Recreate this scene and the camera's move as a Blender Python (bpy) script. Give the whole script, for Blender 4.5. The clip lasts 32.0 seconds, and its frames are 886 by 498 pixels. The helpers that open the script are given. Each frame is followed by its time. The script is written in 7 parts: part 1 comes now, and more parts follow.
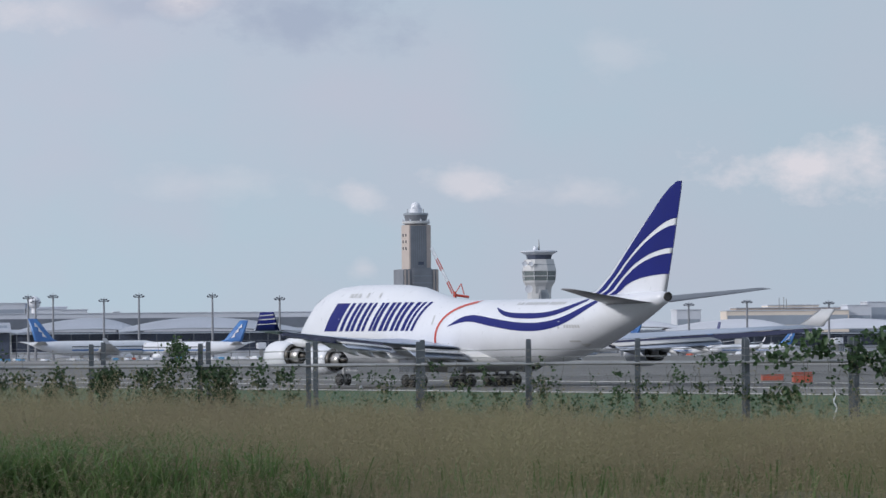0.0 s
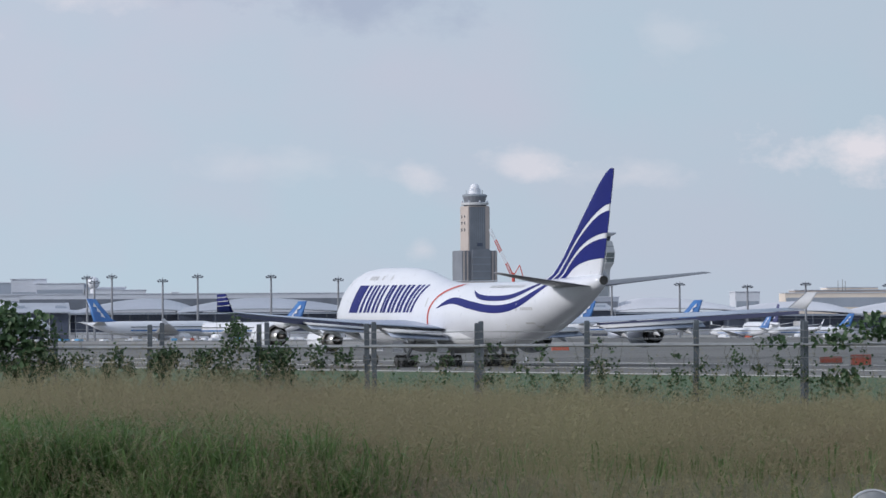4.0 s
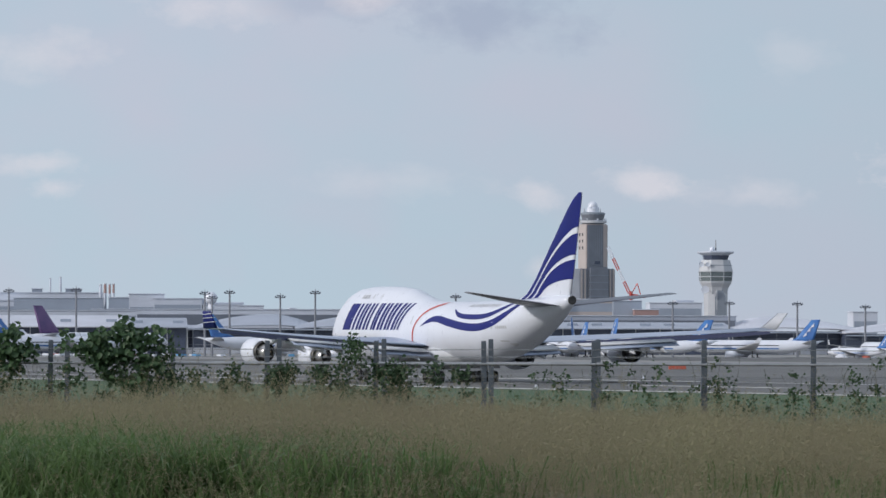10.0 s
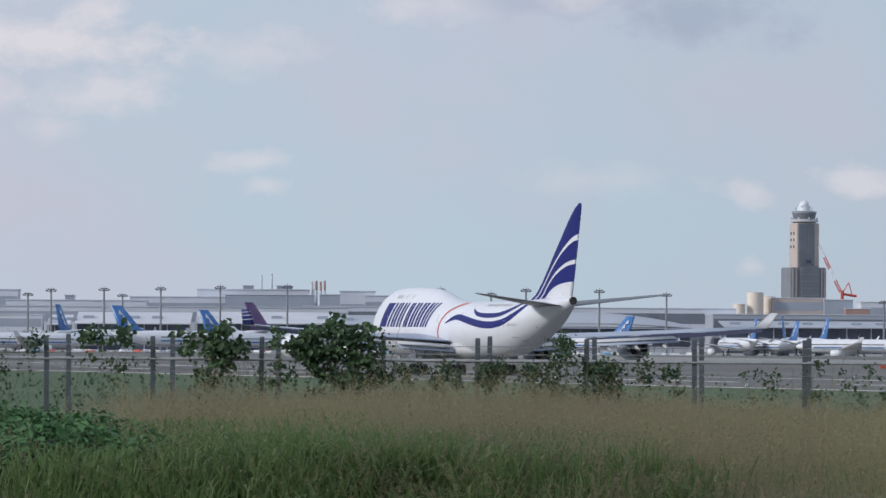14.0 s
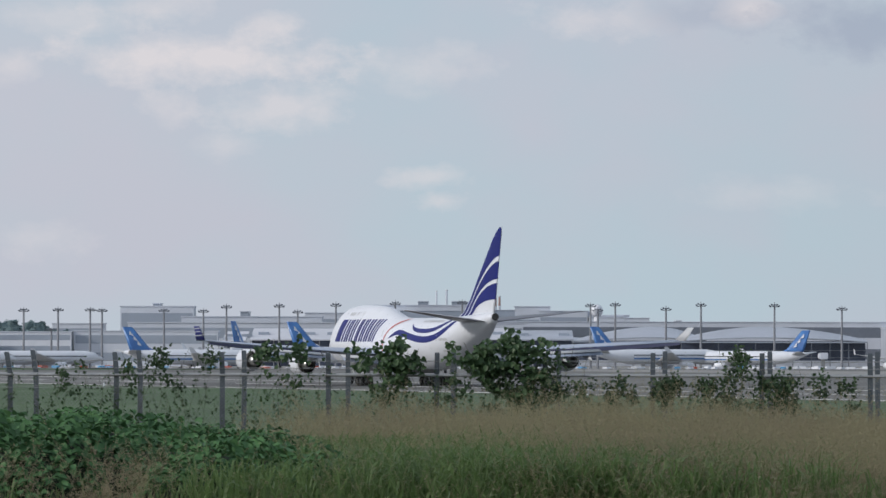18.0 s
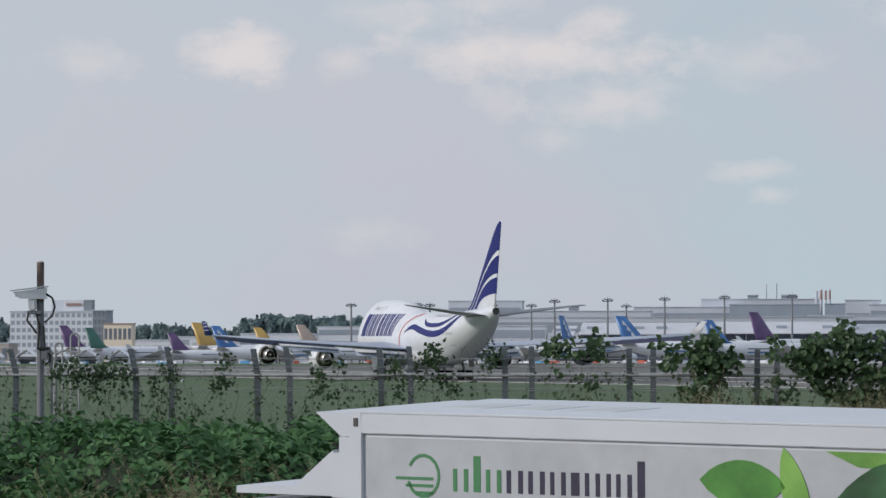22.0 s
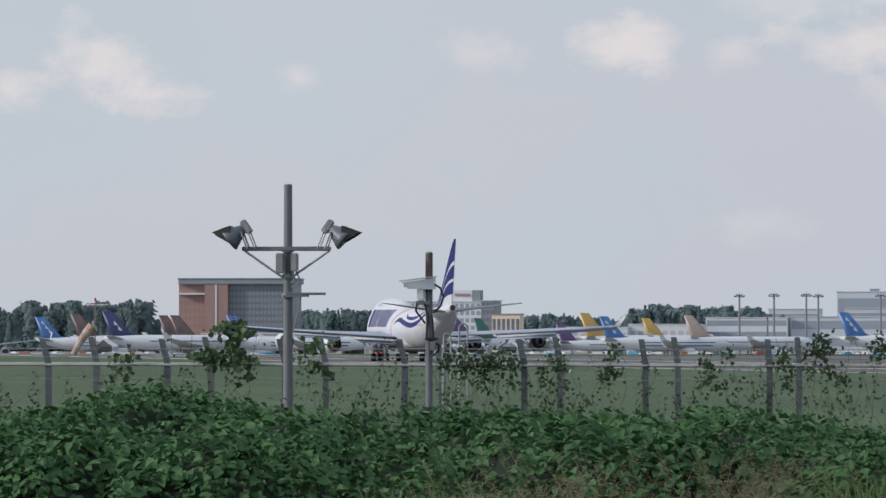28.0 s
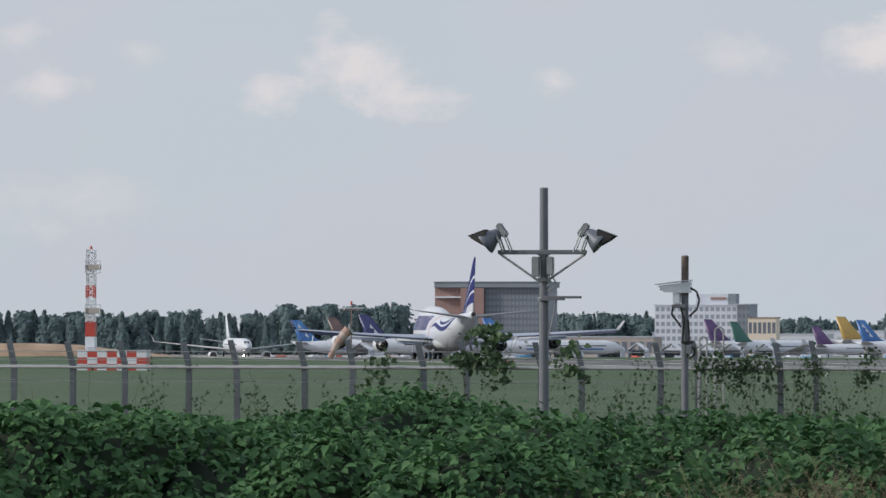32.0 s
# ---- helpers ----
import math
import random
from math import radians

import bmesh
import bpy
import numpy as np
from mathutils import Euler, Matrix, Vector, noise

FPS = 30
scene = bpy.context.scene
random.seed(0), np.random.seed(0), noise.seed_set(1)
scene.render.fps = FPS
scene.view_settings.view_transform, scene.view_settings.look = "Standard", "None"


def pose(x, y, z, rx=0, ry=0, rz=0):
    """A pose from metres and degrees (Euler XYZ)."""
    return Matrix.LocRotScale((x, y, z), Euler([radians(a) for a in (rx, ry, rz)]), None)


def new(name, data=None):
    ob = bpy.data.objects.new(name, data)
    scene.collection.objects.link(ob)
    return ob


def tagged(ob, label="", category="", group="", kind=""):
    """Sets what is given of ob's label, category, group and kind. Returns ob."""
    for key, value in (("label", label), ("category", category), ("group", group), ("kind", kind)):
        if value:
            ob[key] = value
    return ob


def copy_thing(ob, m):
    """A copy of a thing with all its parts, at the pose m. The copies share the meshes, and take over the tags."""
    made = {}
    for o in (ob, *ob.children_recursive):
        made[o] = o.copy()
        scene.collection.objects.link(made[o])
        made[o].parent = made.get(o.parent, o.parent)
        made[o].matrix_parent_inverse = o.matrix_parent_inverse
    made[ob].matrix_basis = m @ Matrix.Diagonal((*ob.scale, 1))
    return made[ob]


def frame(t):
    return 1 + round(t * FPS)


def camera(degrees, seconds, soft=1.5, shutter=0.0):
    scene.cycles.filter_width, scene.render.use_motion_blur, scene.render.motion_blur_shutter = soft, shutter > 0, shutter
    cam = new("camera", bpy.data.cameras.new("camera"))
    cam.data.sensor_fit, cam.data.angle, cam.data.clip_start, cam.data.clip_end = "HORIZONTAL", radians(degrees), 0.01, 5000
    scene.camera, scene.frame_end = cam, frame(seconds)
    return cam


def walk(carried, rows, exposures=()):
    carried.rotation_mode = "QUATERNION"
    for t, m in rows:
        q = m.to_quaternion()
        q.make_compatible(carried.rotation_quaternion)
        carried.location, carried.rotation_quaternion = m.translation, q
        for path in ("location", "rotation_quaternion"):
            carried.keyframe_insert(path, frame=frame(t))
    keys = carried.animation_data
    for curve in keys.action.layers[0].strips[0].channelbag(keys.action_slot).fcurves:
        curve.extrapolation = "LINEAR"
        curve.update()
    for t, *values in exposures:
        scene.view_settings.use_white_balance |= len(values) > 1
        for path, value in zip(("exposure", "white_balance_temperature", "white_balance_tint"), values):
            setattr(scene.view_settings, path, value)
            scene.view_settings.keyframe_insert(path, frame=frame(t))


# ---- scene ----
cam = camera(8.976, 32.0)
PATH = [
    (0.0, pose(0, -15.93, 5.52, 90.8358, 0.471, -5.1917)),
    (0.5, pose(0, -15.93, 5.52, 90.8572, 0.410, -5.1388)),
    (1.0, pose(0, -15.93, 5.52, 90.8556, 0.339, -5.1108)),
    (1.5, pose(0, -15.93, 5.52, 90.8196, 0.340, -5.0556)),
    (2.0, pose(0, -15.93, 5.52, 90.7736, 0.292, -4.9663)),
    (2.5, pose(0, -15.93, 5.52, 90.7252, 0.334, -4.8525)),
    (3.0, pose(0, -15.93, 5.52, 90.6807, 0.353, -4.7420)),
    (3.5, pose(0, -15.93, 5.52, 90.6485, 0.331, -4.6651)),
    (5.5, pose(0, -15.93, 5.52, 90.6697, 0.250, -4.4576)),
    (6.0, pose(0, -15.93, 5.52, 90.7179, 0.203, -4.4759)),
    (6.5, pose(0, -15.93, 5.52, 90.7507, 0.126, -4.5096)),
    (7.0, pose(0, -15.93, 5.52, 90.7593, 0.046, -4.5386)),
    (7.5, pose(0, -15.93, 5.52, 90.7614, 0.057, -4.5173)),
    (8.0, pose(0, -15.93, 5.52, 90.7681, 0.048, -4.4527)),
    (8.5, pose(0, -15.93, 5.52, 90.7908, -0.003, -4.3101)),
    (9.0, pose(0, -15.93, 5.52, 90.8102, -0.069, -4.0734)),
    (9.5, pose(0, -15.93, 5.52, 90.8250, -0.033, -3.7499)),
    (10.0, pose(0, -15.93, 5.52, 90.8288, -0.129, -3.4076)),
    (10.5, pose(0, -15.93, 5.52, 90.7987, -0.197, -3.0993)),
    (11.0, pose(0, -15.93, 5.52, 90.7766, -0.277, -2.8230)),
    (11.5, pose(0, -15.93, 5.52, 90.7559, -0.256, -2.5585)),
    (12.0, pose(0, -15.93, 5.52, 90.7391, -0.285, -2.2754)),
    (12.5, pose(0, -15.93, 5.52, 90.7297, -0.261, -1.9731)),
    (13.0, pose(0, -15.93, 5.52, 90.7447, -0.235, -1.7000)),
    (13.5, pose(0, -15.93, 5.52, 90.7698, -0.276, -1.4623)),
    (14.0, pose(0, -15.93, 5.52, 90.7995, -0.355, -1.2703)),
    (14.5, pose(0, -15.93, 5.52, 90.8307, -0.374, -1.1153)),
    (16.5, pose(0, -15.93, 5.52, 90.7818, -0.500, -0.4003)),
    (17.0, pose(0, -15.93, 5.52, 90.7432, -0.421, -0.1398)),
    (17.5, pose(0, -15.93, 5.52, 90.7531, -0.200, 0.1136)),
    (18.0, pose(0, -15.93, 5.52, 90.9483, -0.101, 0.5060)),
    (18.5, pose(0, -6.68, 5.52, 91.1024, 0.037, 1.1909)),
    (19.0, pose(0, -0.00, 5.52, 90.9379, -0.019, 1.7810)),
    (19.5, pose(0, -0.00, 5.52, 90.8078, -0.038, 2.1579)),
    (20.0, pose(0, -0.00, 5.52, 90.7483, 0.006, 2.4711)),
    (20.5, pose(0, -0.00, 5.52, 90.8214, 0.148, 2.7599)),
    (21.0, pose(0, -0.00, 5.52, 90.8944, 0.156, 3.0668)),
    (21.5, pose(0, -0.00, 5.52, 90.9019, -0.012, 3.4343)),
    (22.0, pose(0, -0.00, 5.52, 90.8903, 0.060, 3.8526)),
    (22.5, pose(0, -0.00, 5.52, 90.8914, 0.050, 4.2992)),
    (23.0, pose(0, -0.00, 5.52, 90.8929, 0.019, 4.7035)),
    (23.5, pose(0, -0.00, 5.52, 90.8912, 0.004, 5.0621)),
    (24.0, pose(0, -0.00, 5.52, 90.8961, -0.044, 5.3628)),
    (24.5, pose(0, -0.00, 5.52, 90.8644, -0.060, 5.6838)),
    (25.0, pose(0, -0.00, 5.52, 90.8440, -0.092, 6.0190)),
    (25.5, pose(0, -0.00, 5.52, 90.8112, -0.042, 6.3701)),
    (27.5, pose(0, -0.00, 5.52, 90.7402, -0.069, 7.5526)),
    (28.0, pose(0, -0.00, 5.52, 90.7959, -0.016, 7.7902)),
    (28.5, pose(0, -0.00, 5.52, 90.8336, 0.001, 8.0506)),
    (29.0, pose(0, -0.00, 5.52, 90.8873, 0.035, 8.3588)),
    (29.5, pose(0, -0.00, 5.52, 90.8815, 0.057, 8.7010)),
    (30.0, pose(0, -0.00, 5.52, 90.8569, 0.070, 9.0438)),
    (30.5, pose(0, -0.00, 5.52, 90.8316, 0.109, 9.3659)),
    (31.0, pose(0, -0.00, 5.52, 90.8306, 0.057, 9.7015)),
    (31.5, pose(0, -0.00, 5.52, 90.8285, -0.002, 10.0487)),
    (32.0, pose(0, -0.00, 5.52, 90.8295, -0.045, 10.3865)),
]

walk(cam, PATH, [(0.0, -0.02, 5980, 10), (1.5, -0.03, 5980, 10), (3.2, 0.07, 5980, 10), (6.0, 0.0, 5990, 9.9), (14.0, 0.0, 6020, 9.5), (17.9, -0.02, 6170, 8.5), (18.7, -0.15, 6200, 8.3), (19.3, -0.08, 6225, 8.2), (20.0, 0.03, 6250, 8), (21.2, -0.05, 6255, 8), (23.2, -0.05, 6265, 8), (24.5, 0.0, 6270, 8), (32.0, 0.0, 6280, 8)])

# ---- light: hazy late-afternoon daylight, high thin cloud ----
SUN_AZ, SUN_EL = radians(-110), radians(23)     # bearing from +Y, clockwise
sun_data = bpy.data.lights.new("sun", "SUN")
sun_data.energy, sun_data.angle, sun_data.color = 2.4, radians(5), (1.0, 0.92, 0.82)
sun = new("sun", sun_data)
sun.rotation_mode = "QUATERNION"
sun_dir = Vector((math.sin(SUN_AZ) * math.cos(SUN_EL), math.cos(SUN_AZ) * math.cos(SUN_EL), math.sin(SUN_EL)))
sun.rotation_quaternion = sun_dir.to_track_quat("Z", "Y")

# clouds: bearing and elevation in degrees, half width, half height, strength
CLOUDS = [
    (9.01, 1.63, 1.22, 0.36, 0.90, 1),
    (5.35, 1.51, 0.54, 0.21, 0.60, 1),
    (4.37, 1.40, 0.34, 0.21, 0.50, 1),
    (4.39, 0.65, 0.20, 0.15, 0.35, 1),
    (6.49, 1.38, 0.72, 0.19, 0.35, 1),
    (1.06, 3.28, 0.79, 0.27, 0.60, 1),
    (2.61, 3.36, 0.39, 0.19, 0.95, 1),
    (3.87, 3.18, 1.36, 0.41, 0.55, -1),
    (2.09, 3.33, 0.86, 0.22, 0.40, -1),
    (6.96, 2.82, 0.50, 0.30, 0.22, 1),
    (2.94, 1.52, 1.29, 0.21, 0.22, 1),
    (-2.17, 2.39, 1.00, 0.34, 0.60, 1),
    (-0.50, 1.43, 0.32, 0.13, 0.55, 1),
    (-2.68, 1.99, 0.43, 0.21, 0.35, 1),
    (3.68, 3.20, 1.22, 0.34, 0.45, -1),
    (-2.95, 2.87, 1.65, 0.34, 0.85, 1),
    (-2.32, 3.18, 0.43, 0.26, 0.60, 1),
    (-5.82, 2.90, 0.50, 0.36, 0.75, 1),
    (-4.87, 2.78, 0.36, 0.24, 0.50, 1),
    (-0.77, 2.78, 0.86, 0.30, 0.40, 1),
    (-0.69, 1.68, 0.47, 0.16, 0.50, 1),
    (-3.30, 2.38, 0.39, 0.24, 0.45, 1),
    (-4.56, 1.03, 0.65, 0.24, 0.35, 1),
    (-3.41, 3.37, 0.79, 0.22, 0.50, 1),
    (-11.28, 2.68, 0.68, 0.46, 0.85, 1),
    (-10.74, 2.34, 0.68, 0.21, 0.80, 1),
    (-12.17, 2.40, 0.43, 0.27, 0.80, 1),
    (-9.25, 2.52, 0.30, 0.19, 0.75, 1),
    (-7.41, 2.80, 0.75, 0.24, 0.50, 1),
    (-6.09, 2.87, 0.54, 0.37, 0.75, 1),
    (-4.26, 3.27, 1.08, 0.22, 0.40, 1),
    (-14.71, 2.96, 0.32, 0.22, 0.50, 1),
    (-14.36, 2.44, 0.44, 0.24, 0.65, 1),
    (-13.45, 2.83, 0.32, 0.19, 0.35, 1),
    (-14.19, 1.27, 1.08, 0.37, 0.35, 1),
]


def nd(tree, kind, **sockets):
    n = tree.nodes.new(kind)
    for k, v in sockets.items():
        n.inputs[k.replace("_", " ")].default_value = v
    return n


def mth(tree, op, a, b=None, c=None, clamp=False):
    n = tree.nodes.new("ShaderNodeMath")
    n.operation, n.use_clamp = op, clamp
    for i, v in enumerate((a, b, c)):
        if v is None:
            continue
        if isinstance(v, (int, float)):
            n.inputs[i].default_value = v
        else:
            tree.links.new(v, n.inputs[i])
    return n.outputs[0]


def blend(tree, fac, a, b, op="MIX"):
    n = tree.nodes.new("ShaderNodeMix")
    n.data_type, n.blend_type = "RGBA", op
    for sock, v in ((n.inputs[0], fac), (n.inputs[6], a), (n.inputs[7], b)):
        if isinstance(v, (int, float)):
            sock.default_value = v
        elif isinstance(v, tuple):
            sock.default_value = (*v[:3], 1)
        else:
            tree.links.new(v, sock)
    return n.outputs[2]


def build_world():
    w = bpy.data.worlds.new("sky")
    w.use_nodes = True
    scene.world = w
    t = w.node_tree
    t.nodes.clear()
    out = t.nodes.new("ShaderNodeOutputWorld")
    bgd = t.nodes.new("ShaderNodeBackground")
    t.links.new(bgd.outputs[0], out.inputs[0])
    sky = t.nodes.new("ShaderNodeTexSky")
    sky.sky_type, sky.sun_disc = "NISHITA", False
    sky.sun_elevation, sky.sun_rotation = SUN_EL, SUN_AZ
    sky.air_density, sky.dust_density, sky.ozone_density = 1.0, 1.5, 2.0
    co = t.nodes.new("ShaderNodeTexCoord")
    sep = t.nodes.new("ShaderNodeSeparateXYZ")
    t.links.new(co.outputs["Generated"], sep.inputs[0])
    x, y, z = sep.outputs
    az = mth(t, "MULTIPLY", mth(t, "ARCTAN2", x, y), 57.2958)
    el = mth(t, "MULTIPLY", mth(t, "ARCSINE", z), 57.2958)
    # a slow and a fine wobble for the clouds' edges
    com = t.nodes.new("ShaderNodeCombineXYZ")
    t.links.new(az, com.inputs[0])
    t.links.new(mth(t, "MULTIPLY", el, 1.5), com.inputs[1])
    n1 = nd(t, "ShaderNodeTexNoise", Scale=1.5, Detail=9.0, Roughness=0.62)
    n2 = nd(t, "ShaderNodeTexNoise", Scale=0.22, Detail=4.0, Roughness=0.55)
    t.links.new(com.outputs[0], n1.inputs["Vector"])
    t.links.new(com.outputs[0], n2.inputs["Vector"])
    # veil of thin high cloud over the clear sky
    haze = blend(t, mth(t, "MULTIPLY", el, 0.16, clamp=True), (0.545, 0.64, 0.69), (0.50, 0.565, 0.65))
    veil = blend(t, mth(t, "MULTIPLY_ADD", n2.outputs[0], 4.4, -1.75, clamp=True), haze, (0.60, 0.592, 0.66))
    west = mth(t, "MULTIPLY_ADD", az, -0.10, 0.1, clamp=True)
    veil = blend(t, mth(t, "MULTIPLY", west, 0.6), veil, (0.63, 0.64, 0.69))
    east = mth(t, "MULTIPLY_ADD", az, 0.12, -0.1, clamp=True)
    veil = blend(t, mth(t, "MULTIPLY", east, 0.6), veil, (0.475, 0.545, 0.60))
    skyc = t.nodes.new("ShaderNodeVectorMath")
    skyc.operation = "SCALE"
    t.links.new(sky.outputs[0], skyc.inputs[0])
    skyc.inputs[3].default_value = 0.1
    col = blend(t, 0.93, skyc.outputs[0], veil)
    for a, e, wa, he, st, tint in CLOUDS:
        da = mth(t, "DIVIDE", mth(t, "SUBTRACT", az, a), wa)
        de = mth(t, "DIVIDE", mth(t, "SUBTRACT", el, e), he)
        r = mth(t, "SQRT", mth(t, "ADD", mth(t, "MULTIPLY", da, da), mth(t, "MULTIPLY", de, de)))
        r = mth(t, "ADD", r, mth(t, "MULTIPLY_ADD", n1.outputs[0], -2.6, 1.35))
        m = mth(t, "MULTIPLY", mth(t, "MULTIPLY_ADD", r, -1.15, 1.15, clamp=True), st, clamp=True)
        col = blend(t, m, col, (0.81, 0.74, 0.73) if tint > 0 else (0.40, 0.44, 0.53))
    t.links.new(col, bgd.inputs[0])
    bgd.inputs[1].default_value = 0.95


build_world()


# ---- materials ----
def material(name, base, rough=0.6, metal=0.0, vary=0.25, scale=3.0, fine=40.0, bump=0.1, island=0.0, rnd=0.0, second=None, coat=0.0, thin=0.0, spec=0.5):
    """Painted or natural surface: base colour with stains at two scales, slight relief and gloss changes."""
    m = bpy.data.materials.new(name)
    m.use_nodes = True
    t = m.node_tree
    b = t.nodes["Principled BSDF"]
    b.inputs["Metallic"].default_value = metal
    b.inputs["Coat Weight"].default_value = coat
    b.inputs["Specular IOR Level"].default_value = spec
    tc = t.nodes.new("ShaderNodeTexCoord")
    big = nd(t, "ShaderNodeTexNoise", Scale=scale, Detail=4.0, Roughness=0.6)
    small = nd(t, "ShaderNodeTexNoise", Scale=fine, Detail=3.0, Roughness=0.7)
    for n in (big, small):
        t.links.new(tc.outputs["Object"], n.inputs["Vector"])
    dark = tuple(c * (1 - vary) for c in base)
    light = tuple(min(1, c * (1 + vary)) for c in (second or base))
    f = mth(t, "MULTIPLY_ADD", big.outputs[0], 2.2, -0.6, clamp=True)
    col = blend(t, f, dark, light)
    col = blend(t, mth(t, "MULTIPLY", small.outputs[0], vary * 0.8), col, tuple(c * 0.6 for c in base))
    if island:
        g = t.nodes.new("ShaderNodeNewGeometry")
        col = blend(t, mth(t, "MULTIPLY", g.outputs["Random Per Island"], island), col, second or tuple(c * 1.8 for c in base))
    if rnd:
        o = t.nodes.new("ShaderNodeObjectInfo")
        col = blend(t, mth(t, "MULTIPLY", o.outputs["Random"], rnd), col, second or tuple(c * 0.6 for c in base))
    t.links.new(col, b.inputs["Base Color"])
    t.links.new(mth(t, "MULTIPLY_ADD", small.outputs[0], 0.3, rough - 0.15, clamp=True), b.inputs["Roughness"])
    if bump:
        bp = nd(t, "ShaderNodeBump", Strength=bump, Distance=0.02)
        t.links.new(small.outputs[0], bp.inputs["Height"])
        t.links.new(bp.outputs[0], b.inputs["Normal"])
    if thin:            # light passes through leaves and blades
        tr = t.nodes.new("ShaderNodeBsdfTranslucent")
        t.links.new(col, tr.inputs["Color"])
        mx = nd(t, "ShaderNodeMixShader", Fac=thin)
        t.links.new(b.outputs[0], mx.inputs[1])
        t.links.new(tr.outputs[0], mx.inputs[2])
        t.links.new(mx.outputs[0], t.nodes["Material Output"].inputs["Surface"])
    return m


M_WHITE = material("white_paint", (0.70, 0.72, 0.78), 0.32, vary=0.05, scale=0.25, fine=2.0, bump=0.02, coat=0.3)
M_GREY = material("grey_paint", (0.50, 0.51, 0.53), 0.4, vary=0.08, scale=0.3, fine=3.0, bump=0.02)
M_METAL = material("bare_metal", (0.55, 0.54, 0.53), 0.35, metal=0.85, vary=0.15, scale=1.5, bump=0.02)
M_DARKMETAL = material("sooty_metal", (0.09, 0.085, 0.08), 0.45, metal=0.7, vary=0.3, scale=1.0, bump=0.02)
M_NAVY = material("navy_paint", (0.008, 0.013, 0.150), 0.5, vary=0.08, scale=0.3, bump=0.02, spec=0.25)
M_RED = material("red_paint", (0.50, 0.07, 0.05), 0.4, vary=0.1, bump=0.02)
M_RUBBER = material("tyre_rubber", (0.02, 0.02, 0.021), 0.8, vary=0.2)
M_GLASS = material("dark_glazing", (0.03, 0.04, 0.05), 0.12, vary=0.2, bump=0)
M_POST = material("weathered_post", (0.098, 0.115, 0.136), 0.6, metal=0.2, vary=0.25, scale=2, fine=40, bump=0.1)
# Near-black green; the shade between creeper leaves is put into this colour.
M_LEAFGAP = material("creeper_shade", (0.016, 0.034, 0.015), 0.9, vary=0.4, scale=2.5, fine=12, bump=0.5)
# Wing grey made bluer; the sky reflected on top is put into the colour.
M_WING = material("wing_grey_sky_tint", (0.34, 0.39, 0.50), 0.35, vary=0.08, scale=0.3, fine=3.0, bump=0.02)
M_SLATE = material("slate_glazing", (0.18, 0.20, 0.24), 0.4, metal=0.2, vary=0.15, scale=0.1, bump=0)
M_STEEL = material("galvanised_steel", (0.33, 0.34, 0.35), 0.5, metal=0.5, vary=0.2, scale=4, fine=60, bump=0.05)
M_RUST = material("weathered_pole", (0.175, 0.192, 0.225), 0.6, metal=0.15, vary=0.2, scale=2, fine=30, bump=0.1, second=(0.168, 0.172, 0.19))
M_RUSTTOP = material("rusty_pole_top", (0.105, 0.075, 0.068), 0.8, vary=0.35, scale=6, fine=40, bump=0.2, second=(0.15, 0.11, 0.10))
M_LEAF = material("vine_leaf", (0.020, 0.063, 0.026), 0.6, vary=0.2, scale=0.5, fine=8, bump=0.05, island=0.85, second=(0.094, 0.196, 0.078), thin=0.15, spec=0.2)
M_DARKLEAF = material("fence_vine_leaf", (0.022, 0.048, 0.024), 0.6, vary=0.25, scale=0.8, fine=8, bump=0.05, island=0.8, second=(0.062, 0.105, 0.05), thin=0.3, spec=0.3)
M_BROADLEAF = material("broad_vine_leaf", (0.018, 0.046, 0.019), 0.5, vary=0.25, scale=0.8, fine=8, bump=0.05, island=0.8, second=(0.066, 0.12, 0.050), thin=0.25, spec=0.4)
M_STEM = material("vine_stem", (0.065, 0.075, 0.04), 0.8)
M_BLADE = material("grass_blade", (0.076, 0.15, 0.050), 0.6, vary=0.2, scale=0.35, fine=5, bump=0, island=0.8, second=(0.155, 0.23, 0.085), thin=0.5)
M_SEED = material("grass_seed_head", (0.335, 0.268, 0.195), 0.85, vary=0.22, scale=0.3, fine=2, bump=0, island=0.45, second=(0.30, 0.285, 0.165), thin=0.45)
M_SOIL = material("bank_soil", (0.14, 0.135, 0.08), 0.9, vary=0.3, scale=0.5, fine=6, bump=0.4)
M_FIELD = material("mown_field", (0.064, 0.115, 0.050), 0.95, vary=0.25, scale=0.02, fine=0.6, bump=0.2, second=(0.078, 0.122, 0.060), spec=0.3)
M_ASPHALT = material("asphalt", (0.10, 0.10, 0.10), 0.85, vary=0.35, scale=0.012, fine=0.4, bump=0.1, second=(0.15, 0.148, 0.142))
M_CONCRETE = material("apron_concrete", (0.26, 0.255, 0.245), 0.85, vary=0.15, scale=0.03, fine=0.5, bump=0.1)
M_LINE = material("painted_line", (0.72, 0.72, 0.70), 0.7, vary=0.15, scale=0.3, bump=0)
# Pale cladding made bluer; the haze of distance is put into its colour.
M_WALL = material("hazed_pale_cladding", (0.58, 0.61, 0.68), 0.6, vary=0.08, scale=0.05, fine=1.0, bump=0.02)
# Cream for walls in warm sun; the sunlight is put into the colour.
M_CREAM = material("sunlit_cream_cladding", (0.74, 0.66, 0.58), 0.6, vary=0.08, scale=0.05, fine=1.0, bump=0.02)
M_WALLD = material("dark_cladding", (0.24, 0.27, 0.31), 0.6, vary=0.12, scale=0.05, fine=1.0, bump=0.02)
M_BAND = material("terminal_glazing_band", (0.33, 0.37, 0.44), 0.4, metal=0.1, vary=0.12, scale=0.05, fine=1.0, bump=0.02)
